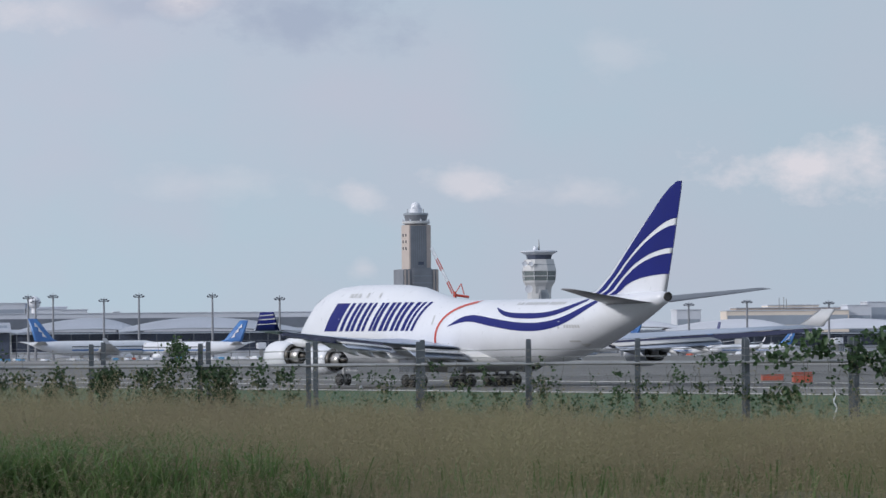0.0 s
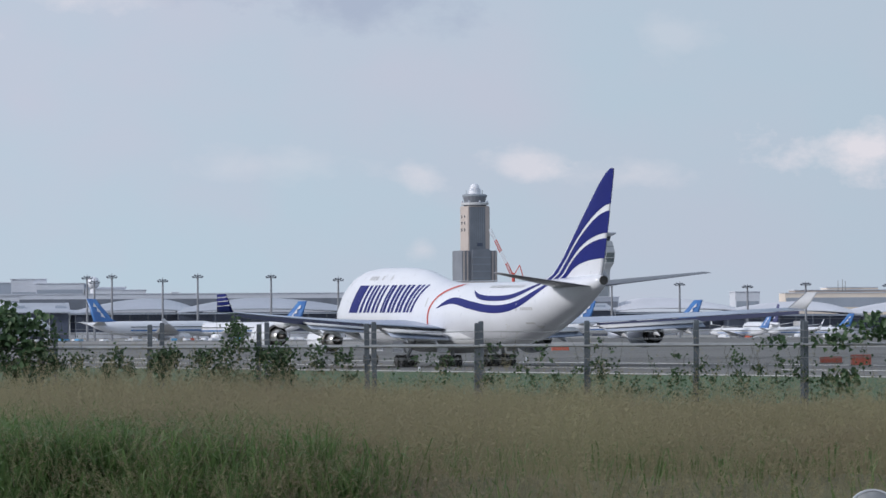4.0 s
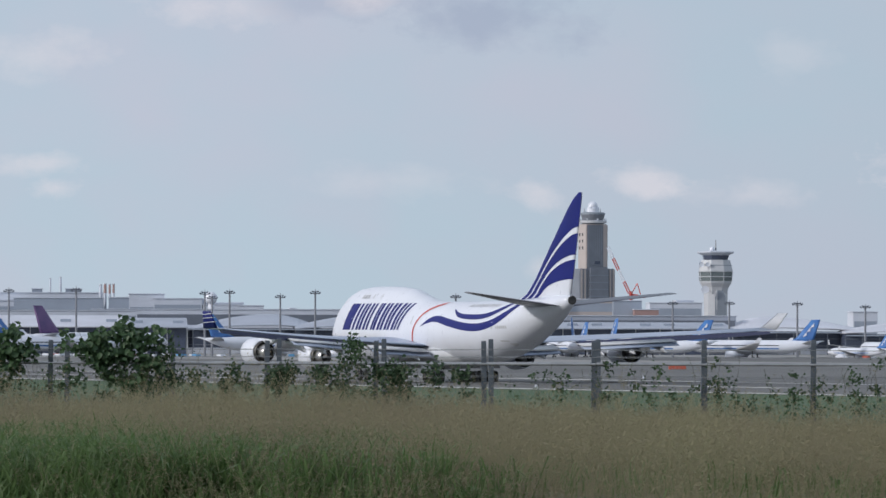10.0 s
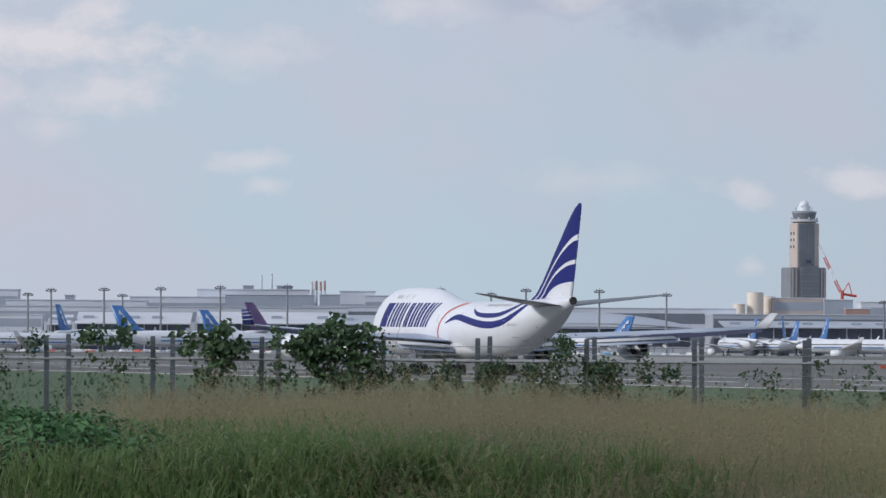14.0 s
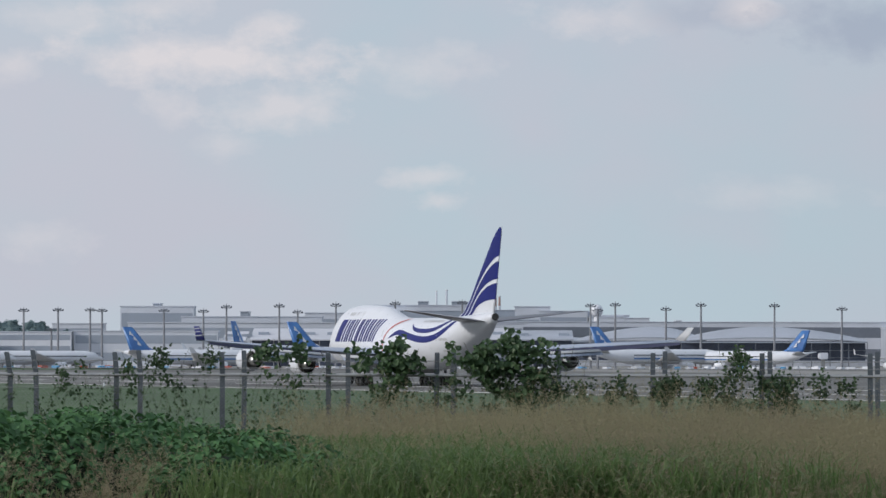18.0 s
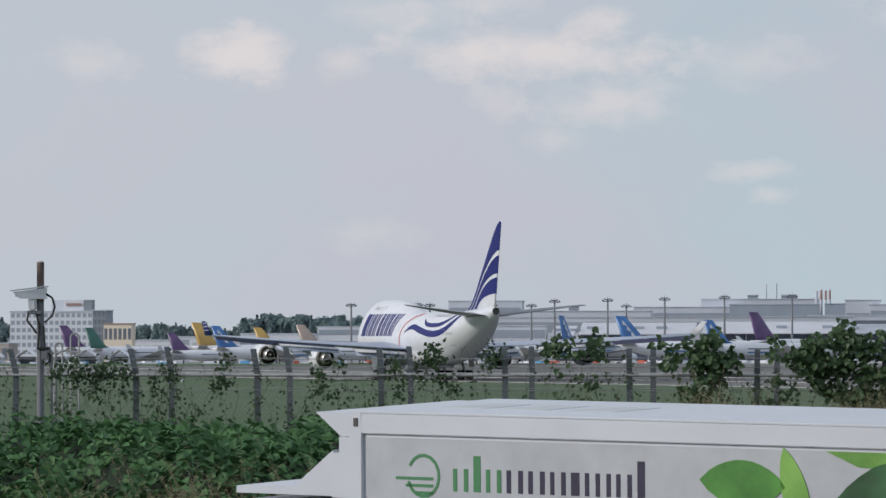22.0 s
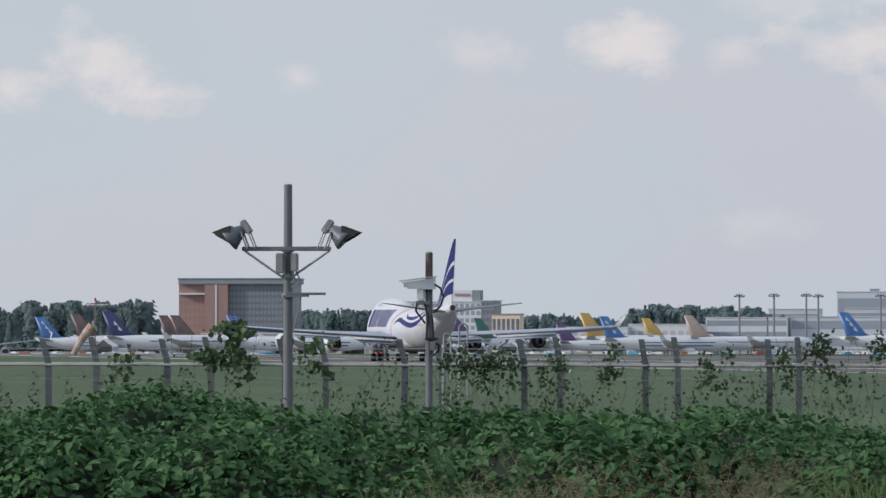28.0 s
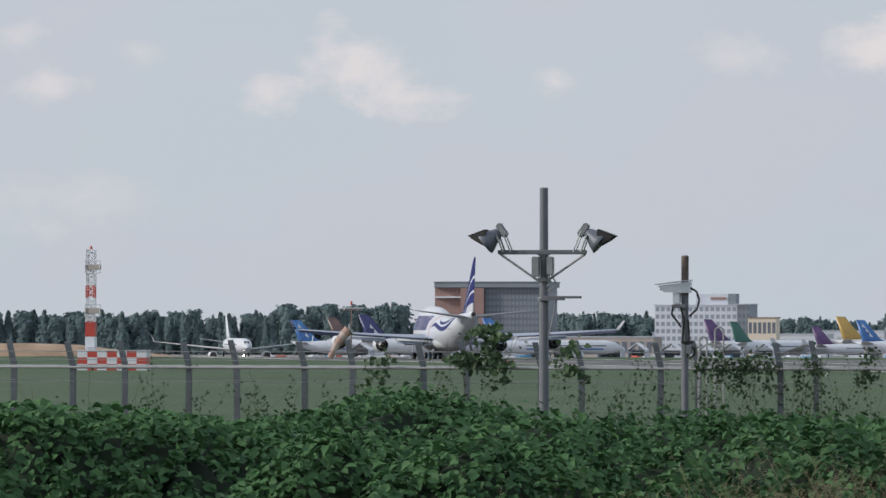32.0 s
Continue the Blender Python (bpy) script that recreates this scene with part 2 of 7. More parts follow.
M_BRICK = material("terracotta_cladding", (0.36, 0.235, 0.215), 0.7, vary=0.1, scale=0.1, fine=1.0, bump=0.02)
M_BRICKD = material("terracotta_windows_and_shade", (0.315, 0.205, 0.19), 0.5, vary=0.1, scale=0.1, fine=1.0, bump=0.02)
M_BEIGE = material("beige_precast", (0.46, 0.405, 0.38), 0.7, vary=0.1, scale=0.08, fine=1.0, bump=0.02)
M_ORANGE = material("orange_paint", (0.50, 0.11, 0.065), 0.5, vary=0.1)
# Far foliage paled and blued; distance haze is put into its colour.
M_PINE = material("hazed_foliage", (0.15, 0.21, 0.222), 0.9, vary=0.12, scale=0.05, fine=0.5, bump=0, island=0.4, second=(0.18, 0.245, 0.255), thin=0.3, spec=0.2)
M_MAST = material("mast_grey", (0.24, 0.25, 0.28), 0.6, metal=0.2, vary=0.12, scale=0.5, fine=5, bump=0.05)
# Housing grey kept darker, with the lamp heads' shade put into the colour.
M_LAMPHEAD = material("lamp_housing_shade_grey", (0.15, 0.165, 0.20), 0.5, metal=0.2, vary=0.15, scale=3, fine=40, bump=0.05)
M_SLATEROOF = material("slate_blue_roof", (0.40, 0.43, 0.50), 0.5, metal=0.1, vary=0.12, scale=0.03, fine=0.6, bump=0.02)
M_PALEROOF = material("pale_lavender_roof", (0.62, 0.63, 0.69), 0.5, metal=0.1, vary=0.12, scale=0.03, fine=0.6, bump=0.02)
# Darker grey for the whole tailplane, its underside's shade put into the colour.
M_TAILGREY = material("tailplane_shade_grey", (0.20, 0.20, 0.225), 0.4, vary=0.12, scale=0.3, fine=3.0, bump=0.02)
M_EDGESHADE = material("wing_edge_shade", (0.045, 0.052, 0.11), 0.45, vary=0.1, scale=0.3, fine=3.0, bump=0.02)
M_INKGLASS = material("shaded_glazing", (0.07, 0.085, 0.13), 0.3, vary=0.25, scale=0.08, fine=1.0, bump=0)
M_TOWERGLASS = material("tower_glazing", (0.21, 0.225, 0.26), 0.35, metal=0.2, vary=0.15, scale=0.1, fine=1.0, bump=0)
M_GREENGLASS = material("greenish_glazing", (0.17, 0.20, 0.205), 0.25, metal=0.2, vary=0.2, scale=0.1, bump=0)


# ---- mesh helpers ----
def mesh_from(name, verts, faces, mat, smooth=False):
    me = bpy.data.meshes.new(name)
    me.from_pydata([tuple(v) for v in verts], [], faces)
    me.update()
    for m in (mat if isinstance(mat, (list, tuple)) else [mat]):
        me.materials.append(m)
    if smooth:
        me.polygons.foreach_set("use_smooth", [True] * len(me.polygons))
    return me


def thing(name, label, category, m=None, group="", kind=""):
    ob = tagged(new(name), label, category, group, kind)
    ob.empty_display_size = 0.1
    if m is not None:
        ob.matrix_basis = m
    return ob


def part(name, bm, mat, parent, label="", m=None, smooth=False):
    """One mesh object under a thing or a part; bm is a bmesh, or a mesh that is shared."""
    if isinstance(bm, bpy.types.Mesh):
        me = bm
    else:
        me = bpy.data.meshes.new(name)
        bmesh.ops.recalc_face_normals(bm, faces=bm.faces)
        bm.to_mesh(me)
        bm.free()
        for k in (mat if isinstance(mat, (list, tuple)) else [mat]):
            me.materials.append(k)
        if smooth:
            me.polygons.foreach_set("use_smooth", [True] * len(me.polygons))
    ob = new(name, me)
    ob.parent = parent
    if m is not None:
        ob.matrix_basis = m
    if label:
        tagged(ob, label)
    return ob


def single(name, bm, mat, label, category, m=None, group="", kind="", smooth=False):
    ob = part(name, bm, mat, None, "", m, smooth)
    return tagged(ob, label, category, group, kind)


def box(bm, x0, x1, y0, y1, z0, z1, bevel=0.0):
    r = bmesh.ops.create_cube(bm, size=1, matrix=Matrix.Translation(((x0 + x1) / 2, (y0 + y1) / 2, (z0 + z1) / 2)) @ Matrix.Diagonal((x1 - x0, y1 - y0, z1 - z0, 1)))
    if bevel:
        es = list({e for v in r["verts"] for e in v.link_edges})
        bmesh.ops.bevel(bm, geom=es, offset=bevel, segments=2, affect="EDGES")
    return bm


def cuboid(*a, bevel=0.0):
    return box(bmesh.new(), *a, bevel=bevel)


def rod(bm, a, b, r, r2=None, seg=8, cap=True):
    a, b = Vector(a), Vector(b)
    d = b - a
    m = Matrix.Translation((a + b) / 2) @ d.to_track_quat("Z", "Y").to_matrix().to_4x4()
    bmesh.ops.create_cone(bm, cap_ends=cap, segments=seg, radius1=r, radius2=r if r2 is None else r2, depth=d.length, matrix=m)
    return bm


def loft(bm, rings, close=True, cap=True):
    """Skin over rings of equally many points."""
    vs = [[bm.verts.new(p) for p in r] for r in rings]
    n = len(vs[0])
    for a, b in zip(vs, vs[1:]):
        for i in range(n if close else n - 1):
            j = (i + 1) % n
            try:
                bm.faces.new((a[i], a[j], b[j], b[i]))
            except ValueError:
                pass
    if cap:
        for r in (vs[0], vs[-1]):
            try:
                bm.faces.new(r)
            except ValueError:
                pass
    return bm


def lathe(bm, prof, m=None, seg=24, cap=False):
    """Turn (along, radius) pairs about the local y axis."""
    m = m or Matrix.Identity(4)
    loft(bm, [[m @ Vector((r * math.cos(2 * math.pi * i / seg), a, r * math.sin(2 * math.pi * i / seg))) for i in range(seg)] for a, r in prof], cap=cap)
    return bm


def plate(pts, thick, axis=(0, 0, 1)):
    """A flat panel from its outline, given thickness along an axis."""
    bm = bmesh.new()
    ax = Vector(axis).normalized() * thick / 2
    loft(bm, [[Vector(p) - ax for p in pts], [Vector(p) + ax for p in pts]])
    return bm


# ---- land: one sheet from behind the viewpoint to the horizon ----
FENCE_Y0, FENCE_SLOPE = 90.4, -0.13


def smooth(a, b, v):
    u = min(1.0, max(0.0, (v - a) / (b - a)))
    return u * u * (3 - 2 * u)


def land_z(x, y):
    f = y + 0.13 * x                       # distance square to the fence
    z = 3.85 - 2.25 * smooth(6, 34, f)     # viewing mound down to the road
    z += 1.7 * smooth(54.5, 59, f)         # bank up from the road
    z += 0.25 * smooth(62, 88, f)
    z -= 3.55 * smooth(93, 140, f)         # falls to the airfield
    if 42 < f < 60:
        z += 0.3 * smooth(2, -7, x) * smooth(42, 48, f) * (1 - smooth(54.5, 59, f))   # the road climbs westwards
    if 55 < f < 110:
        z += 0.10 * noise.noise((x * 0.25, y * 0.25, 0))
    return z


def field_z(y):
    """The airfield falls gently away beyond the runway's middle."""
    return -7.0 * smooth(1100, 2150, y)


def build_land():
    ys = [-60, -30, -10, 0, 4] + list(range(8, 52, 4)) + list(range(52, 96, 2)) + list(range(96, 148, 4)) + [160, 200, 300, 400, 600, 900, 1100, 1300, 1500, 1700, 1900, 2150, 2600, 3400, 4800]
    xs = [-2600, -1200, -600, -300, -150, -80] + list(range(-50, 31, 2)) + [40, 60, 100, 180, 350, 700, 1400, 2600]
    v = [(x, y, land_z(x, y) if y < 147 else field_z(y)) for y in ys for x in xs]
    n = len(xs)
    f = [(j * n + i, j * n + i + 1, j * n + n + i + 1, j * n + n + i) for j in range(len(ys) - 1) for i in range(n - 1)]
    me = mesh_from("ground", v, f, [M_FIELD, M_SOIL, M_ASPHALT], True)
    for p in me.polygons:
        c = p.center
        d = c.y + 0.13 * c.x
        p.material_index = 2 if 38 < d < 54.5 else (1 if d < 97 else 0)
    tagged(new("ground", me), "mown green airfield grass with a bank before the fence", "ground", kind="structure")


RUN_A, RUN_DIR = Vector((44.2, 573.4, 0)), Vector((-0.434, 0.901, 0)).normalized()
RUN_N = Vector((RUN_DIR.y, -RUN_DIR.x, 0))


def strip(name, s0, s1, a, b, z, mat, label, parent=None, kind="structure", cat="runway"):
    n = max(1, int((s1 - s0) / 100))
    rings = []
    for i in range(n + 1):
        q = s0 + (s1 - s0) * i / n
        pa, pb = RUN_A + RUN_DIR * q + RUN_N * a, RUN_A + RUN_DIR * q + RUN_N * b
        za, zb = field_z(pa.y) + z, field_z(pb.y) + z
        rings.append([(pa.x, pa.y, za - 0.015), (pb.x, pb.y, zb - 0.015), (pb.x, pb.y, zb + 0.015), (pa.x, pa.y, za + 0.015)])
    bm = loft(bmesh.new(), rings)
    if parent is None:
        return single(name, bm, mat, label, cat, kind=kind)
    return part(name, bm, mat, parent, label)


def build_airfield():
    run = strip("runway", -420, 1900, -30, 30, 0.012, M_ASPHALT, "dark grey asphalt runway with painted white lines")
    strip("holding_pad", -420, 520, 30.2, 159.8, 0.012, M_ASPHALT, "worn grey asphalt holding area beside the runway end", cat="taxiway")
    for o in (-28.5, 27.6):
        strip("edge_line", -400, 1900, o, o + 0.9, 0.032, M_LINE, "", run)
    for k in range(26):
        strip("centre_dash", -150 + k * 50, -120 + k * 50, -0.45, 0.45, 0.032, M_LINE, "", run)
    for k in range(12):
        o = -26 + k * 4.5
        strip("threshold_bar", -330, -300, o, o + 1.8, 0.032, M_LINE, "", run)
    strip("taxiway", -420, 1900, 160, 190, 0.012, M_ASPHALT, "grey asphalt taxiway alongside the runway", cat="taxiway")
    strip("crossing_taxiway", 850, 1400, 30.2, 159.8, 0.012, M_ASPHALT, "grey asphalt taxiway that crosses to the runway", cat="taxiway")
    for k in range(7):
        strip("paved_strip", -700, 1250, 190.3 + k * 62, 252 + k * 62, 0.012, M_ASPHALT if k % 3 else M_CONCRETE, "worn grey pavement between the taxiways", cat="taxiway")
    single("apron", plate([(-1500, 2160, -6.98), (1500, 2160, -6.98), (1500, 4300, -6.98), (-1500, 4300, -6.98)], 0.04), M_CONCRETE, "wide pale concrete apron before the terminals", "apron", kind="structure")


build_land()
build_airfield()


# ---- the departing four-engined freighter ----
# s: metres aft of the nose; the thing's origin lies on the ground under the main gear (s = 33), nose towards +Y
SECTIONS = [(0.0, 5.0, 5.6, 0.3), (0.5, 4.45, 6.3, 0.85), (1.3, 3.85, 6.9, 1.25), (2.5, 3.3, 7.7, 1.8), (4.2, 2.75, 8.9, 2.36), (6.0, 2.42, 9.6, 2.74),
            (8.5, 2.2, 10.12, 3.03), (12, 2.08, 10.34, 3.24), (17, 2.05, 10.34, 3.25), (21, 2.05, 10.24, 3.25), (24, 2.05, 10.0, 3.25), (27, 2.05, 9.35, 3.25),
            (30, 2.05, 8.8, 3.25), (33, 2.05, 8.62, 3.25), (40, 2.05, 8.6, 3.25), (47, 2.1, 8.6, 3.25), (51, 2.55, 8.62, 3.18), (55, 3.4, 8.72, 2.92),
            (59, 4.6, 8.88, 2.42), (62.5, 5.8, 9.02, 1.85), (65.5, 6.95, 9.12, 1.2), (67.5, 7.75, 9.12, 0.72), (68.4, 8.15, 9.05, 0.45)]


def section(s):
    for a, b in zip(SECTIONS, SECTIONS[1:]):
        if s <= b[0]:
            u = (s - a[0]) / (b[0] - a[0])
            u = max(0.0, u)
            return [p + (q - p) * u for p, q in zip(a, b)][1:]
    return list(SECTIONS[-1][1:])


def hull(s, ang, off=0.0):
    """Point of the fuselage skin; ang 0 is starboard, 90 up, 180 port."""
    lo, hi, w = section(s)
    zc = min(lo + (hi - lo) / 2, lo + w)
    c, n = math.cos(ang), math.sin(ang)
    up = hi - zc
    if n >= 0:
        k = 1.0 - 0.12 * n if up > w * 1.1 else 1.0
        z = zc + (up + off) * n
        return Vector(((w * k + off) * c, 33 - s, z))
    return Vector(((w + off) * c, 33 - s, zc + (zc - lo + off) * n))


def hull_at(s, z, off, side=-1):
    """Skin point at a given height on the port (-1) or starboard side."""
    lo, hi, w = section(s)
    zc = min(lo + (hi - lo) / 2, lo + w)
    r = (z - zc) / ((hi - zc) if z > zc else (zc - lo))
    a = math.asin(max(-1, min(1, r)))
    return hull(s, math.pi - a if side < 0 else a, off)


def ribbon(rows, off=0.02, side=-1, across=3):
    """A painted band on the skin: rows of (s, z low, z high)."""
    bm = bmesh.new()
    loft(bm, [[hull_at(s, z0 + (z1 - z0) * k / across, off, side) for k in range(across + 1)] for s, z0, z1 in rows], close=False, cap=False)
    return bm


def foil(rows, n=8):
    """A wing panel from (leading point, trailing point, thickness) stations."""
    rings = []
    for le, te, th in rows:
        le, te = Vector(le), Vector(te)
        up, dn = [], []
        for i in range(n + 1):
            u = i / n
            p = le + (te - le) * u
            h = th * (2.2 * math.sqrt(u) - 2.0 * u - 0.2 * u * u) * 1.05
            up.append(p + Vector((0, 0, h * 0.75)))
            dn.append(p - Vector((0, 0, h * 0.45)))
        rings.append(up + dn[-2:0:-1])
    bm = bmesh.new()
    return loft(bm, rings)


def upright(rows, n=8):
    """The same for a fin: thickness along x."""
    rings = []
    for le, te, th in rows:
        le, te = Vector(le), Vector(te)
        a, b = [], []
        for i in range(n + 1):
            u = i / n
            p = le + (te - le) * u
            h = th * (2.2 * math.sqrt(u) - 2.0 * u - 0.2 * u * u) * 0.6
            a.append(p + Vector((h, 0, 0)))
            b.append(p - Vector((h, 0, 0)))
        rings.append(a + b[-2:0:-1])
    bm = bmesh.new()
    return loft(bm, rings)


def P(s, x, z):
    return Vector((x, 33 - s, z))


def wing_line(x):
    """Leading and trailing s and height of the wing at a distance from the centre line."""
    le = 20.0 + 0.86 * (x - 3.0) if x > 3 else 20.0
    te = 35.6 + 0.20 * (x - 3.0) if x < 12 else 37.4 + (x - 12) * 0.625
    z = 3.95 + 0.054 * (x - 3) + 0.0003 * (x - 3) ** 2
    return le, te, z


def build_jet():
    jet = thing("freighter_jet", "white four-engined freighter jet with navy fin stripes rolling on the runway", "airplane")
    bm = bmesh.new()
    seg = 40
    stations = sorted({s[0] for s in SECTIONS} | set(np.arange(1, 68, 1.0)))
    loft(bm, [[hull(s, 2 * math.pi * i / seg) for i in range(seg)] for s in stations])
    fus = part("fuselage", bm, M_WHITE, jet, smooth=True)
    bm = bmesh.new()
    loft(bm, [[P(s, x * math.cos(a) * w, 2.9 + h * math.sin(a)) for a in np.linspace(0, 2 * math.pi, 20, endpoint=False)] for s, x, w, h in ((19, 1, 0.6, 0.3), (21, 1, 2.6, 1.1), (24, 1, 3.5, 1.45), (32, 1, 3.75, 1.55), (38, 1, 3.4, 1.4), (42, 1, 1.6, 0.8), (43.5, 1, 0.4, 0.2))])
    # Fairing coloured grey, darker than the hull, to carry the belly's shade.
    part("belly_fairing", bm, M_GREY, jet, smooth=True)
    bm = bmesh.new()
    lathe(bm, [(0, 0.42), (-0.22, 0.45), (-0.26, 0.40), (-0.15, 0.36), (-0.12, 0.01)], Matrix.Translation(P(68.35, 0, 8.62)), 16)
    part("exhaust_pipe", bm, M_DARKMETAL, jet, "sooty auxiliary exhaust at the tail")
    # livery: title strokes as plain slanted bars, a red arc and two navy waves
    z0, z1, lean = 5.6, 8.45, 1.5

    def slant(sa, sb, za, zb, side, n=6, mat=M_NAVY, name="title_stroke", label=""):
        rows = []
        for j in range(n + 1):
            z = za + (zb - za) * j / n
            sh = lean * (z - z0) / (z1 - z0)
            rows.append([hull_at(sa + sh, z, 0.025, side), hull_at((sa + sb) / 2 + sh, z, 0.025, side), hull_at(sb + sh, z, 0.025, side)])
        part(name, loft(bmesh.new(), rows, close=False, cap=False), mat, jet, label)

    def band(pts, side, name, mat, label=""):
        """A stripe along (s, z, half width) points, smoothed."""
        fine = []
        for (a, b), (c, d) in zip(zip(pts, pts[1:]), zip([pts[0]] + pts[:-2], pts[2:] + [pts[-1]])):
            for k in range(6):
                u = k / 6
                h = [0.5 * ((2 * p1) + (p2 - p0) * u + (2 * p0 - 5 * p1 + 4 * p2 - p3) * u * u + (3 * p1 - p0 - 3 * p2 + p3) * u ** 3) for p0, p1, p2, p3 in zip(c, a, b, d)]
                fine.append(h)
        fine.append(list(pts[-1]))
        rows = []
        for i, (q, z, w) in enumerate(fine):
            n0, n1 = fine[max(0, i - 1)], fine[min(len(fine) - 1, i + 1)]
            ds, dz = n1[0] - n0[0], n1[1] - n0[1]
            l = math.hypot(ds, dz)
            ns, nz = -dz / l, ds / l
            rows.append([hull_at(q + ns * w * k, z + nz * w * k, 0.025, side) for k in (-1, -0.33, 0.33, 1)])
        part(name, loft(bmesh.new(), rows, close=False, cap=False), mat, jet, label)

    for side in (-1, 1):
        slant(9.2, 12.0, z0, z1, side, name="title_block", label="navy block before the title")
        s = 12.5
        for w in (1.95, 1.95, 1.2, 0.6, 2.05, 1.95, 1.95, 1.5):
            if w > 1.45:
                slant(s, s + w * 0.34, z0, z1, side)
                slant(s + w * 0.62, s + w * 0.96, z0, z1, side)
            else:
                slant(s + 0.1, s + 0.1 + 0.55, z0, z1, side)
            s += w + 0.22
        band([(31.2, 3.6, 0.16), (31.5, 4.9, 0.16), (32.1, 6.2, 0.16), (33.2, 7.3, 0.16), (34.8, 8.0, 0.16), (36.6, 8.4, 0.14)], side, "red_line", M_RED, "thin red arc round the fuselage")
        band([(33.8, 6.0, 0.03), (36.0, 6.6, 0.26), (38.2, 6.75, 0.33), (42.0, 6.35, 0.38), (46.5, 5.95, 0.40), (50.5, 5.9, 0.40), (54.0, 6.35, 0.37), (56.6, 7.2, 0.34), (59.0, 8.35, 0.26)], side, "navy_wave", M_NAVY, "broad navy wave stripe")
        band([(41.6, 7.75, 0.03), (44.0, 7.15, 0.2), (47.5, 6.95, 0.26), (51.5, 7.05, 0.26), (54.5, 7.6, 0.25), (57.0, 8.45, 0.18)], side, "navy_wave", M_NAVY)
        for s, z, w, h in ((12.6, 9.0, 0.6, 0.4), (13.4, 9.0, 0.6, 0.4), (14.2, 9.0, 0.6, 0.4), (16.0, 9.0, 0.35, 0.45), (18.4, 9.0, 0.35, 0.45), (30.6, 6.2, 0.3, 0.9), (53.8, 5.7, 0.3, 0.7), (55.0, 4.4, 1.3, 0.16), (56.0, 3.95, 0.9, 0.3)):
            part("skin_mark", ribbon([(s, z, z + h), (s + w, z, z + h)], 0.03, side, 1), M_GREY, jet)
        for k in range(14):
            s = 44.6 + k * 0.6 + (0.3 if k > 1 else 0) + (0.3 if k > 8 else 0)
            part("slogan_bar", ribbon([(s, 8.0, 8.25), (s + 0.42, 8.03, 8.28)], 0.022, side, 1), M_GREY, jet)
        for k in range(6):
            part("registration_bar", ribbon([(54.8 + 0.4 * k, 5.75, 6.05), (55.1 + 0.4 * k, 5.75, 6.05)], 0.022, side, 1), M_GREY, jet)
    for side in (-1, 1):
        for k in range(3):
            part("cockpit_window", ribbon([(2.9 + k * 0.75, 8.0 + 0.28 * k, 8.35 + 0.32 * k), (3.5 + k * 0.75, 8.15 + 0.3 * k, 8.7 + 0.34 * k)], 0.02, side, 1), M_GLASS, jet)
    # wings
    for side in (-1, 1):
        st = []
        for x, th in ((0.0, 1.7), (3, 1.7), (7, 1.2), (12, 0.85), (18, 0.62), (24, 0.48), (31.2, 0.3)):
            le, te, z = wing_line(x)
            st.append((P(le, side * x, z + 0.05 + 0.12 * (1 - x / 34)), P(te, side * x, z - 0.05), th))
        wing = part("wing", foil(st), M_WING, jet, "pale grey swept wing with lowered flaps", smooth=True)
        for x0, x1, drop in ((3.6, 10.6, 0.62), (13.0, 21.6, 0.42)):
            a0, a1 = wing_line(x0), wing_line(x1)
            for k, (c, d) in enumerate(((0.0, 0.0), (0.5, 0.28))):
                ch = (2.4 if k == 0 else 1.5) * (1 if x0 < 10 else 0.8)
                fl = foil([(P(a[1] - 0.35 + c * 3, side * x, a[2] - 0.35 - d), P(a[1] + ch + c * 2.4, side * x, a[2] - 0.35 - d - drop * (0.7 + 0.35 * k)), 0.22) for x, a in ((x0, a0), (x1, a1))], 4)
                # The second panel's darker colour stands in for the shadow below the flaps.
                part("flap", fl, M_GREY if k == 0 else M_WING, wing, smooth=True)
        for x in (5.2, 8.8, 14.6, 17.4, 20.2):
            le, te, z = wing_line(x)
            bm = bmesh.new()
            loft(bm, [[P(s, side * x + w * math.cos(a), zz + h * math.sin(a)) for a in np.linspace(0, 2 * math.pi, 8, endpoint=False)] for s, w, h, zz in ((te - 4.5, 0.05, 0.05, z - 0.4), (te - 2.5, 0.25, 0.35, z - 0.65), (te, 0.28, 0.45, z - 0.9), (te + 2.0, 0.2, 0.3, z - 1.4), (te + 3.0, 0.04, 0.04, z - 1.7))])
            part("flap_track_fairing", bm, M_GREY, wing, smooth=True)
        # Dark strip along the outer wing; the shaded underside is put into its colour.
        edge = []
        for x, h in ((13.2, 0.5), (20.0, 0.48), (26.0, 0.42), (30.6, 0.3)):
            le, te, z = wing_line(x)
            edge.append([P(te - 0.9, side * x, z - 0.12), P(te + 0.05, side * x, z - 0.12), P(te + 0.12, side * x, z - 0.14 - h), P(te - 0.1, side * x, z - 0.16 - h)])
        part("edge_shade", loft(bmesh.new(), edge), M_EDGESHADE, wing, "dark strip for the shaded underside of the trailing edge")
        le, te, z = wing_line(31.2)
        part("winglet", upright([(P(le + 0.6, side * 31.2, z), P(te + 0.1, side * 31.2, z), 0.2), (P(le + 3.3, side * 32.2, z + 1.75), P(te + 0.75, side * 32.2, z + 1.75), 0.1)], 5), M_GREY if side > 0 else M_NAVY, jet, "upswept winglet", smooth=True)
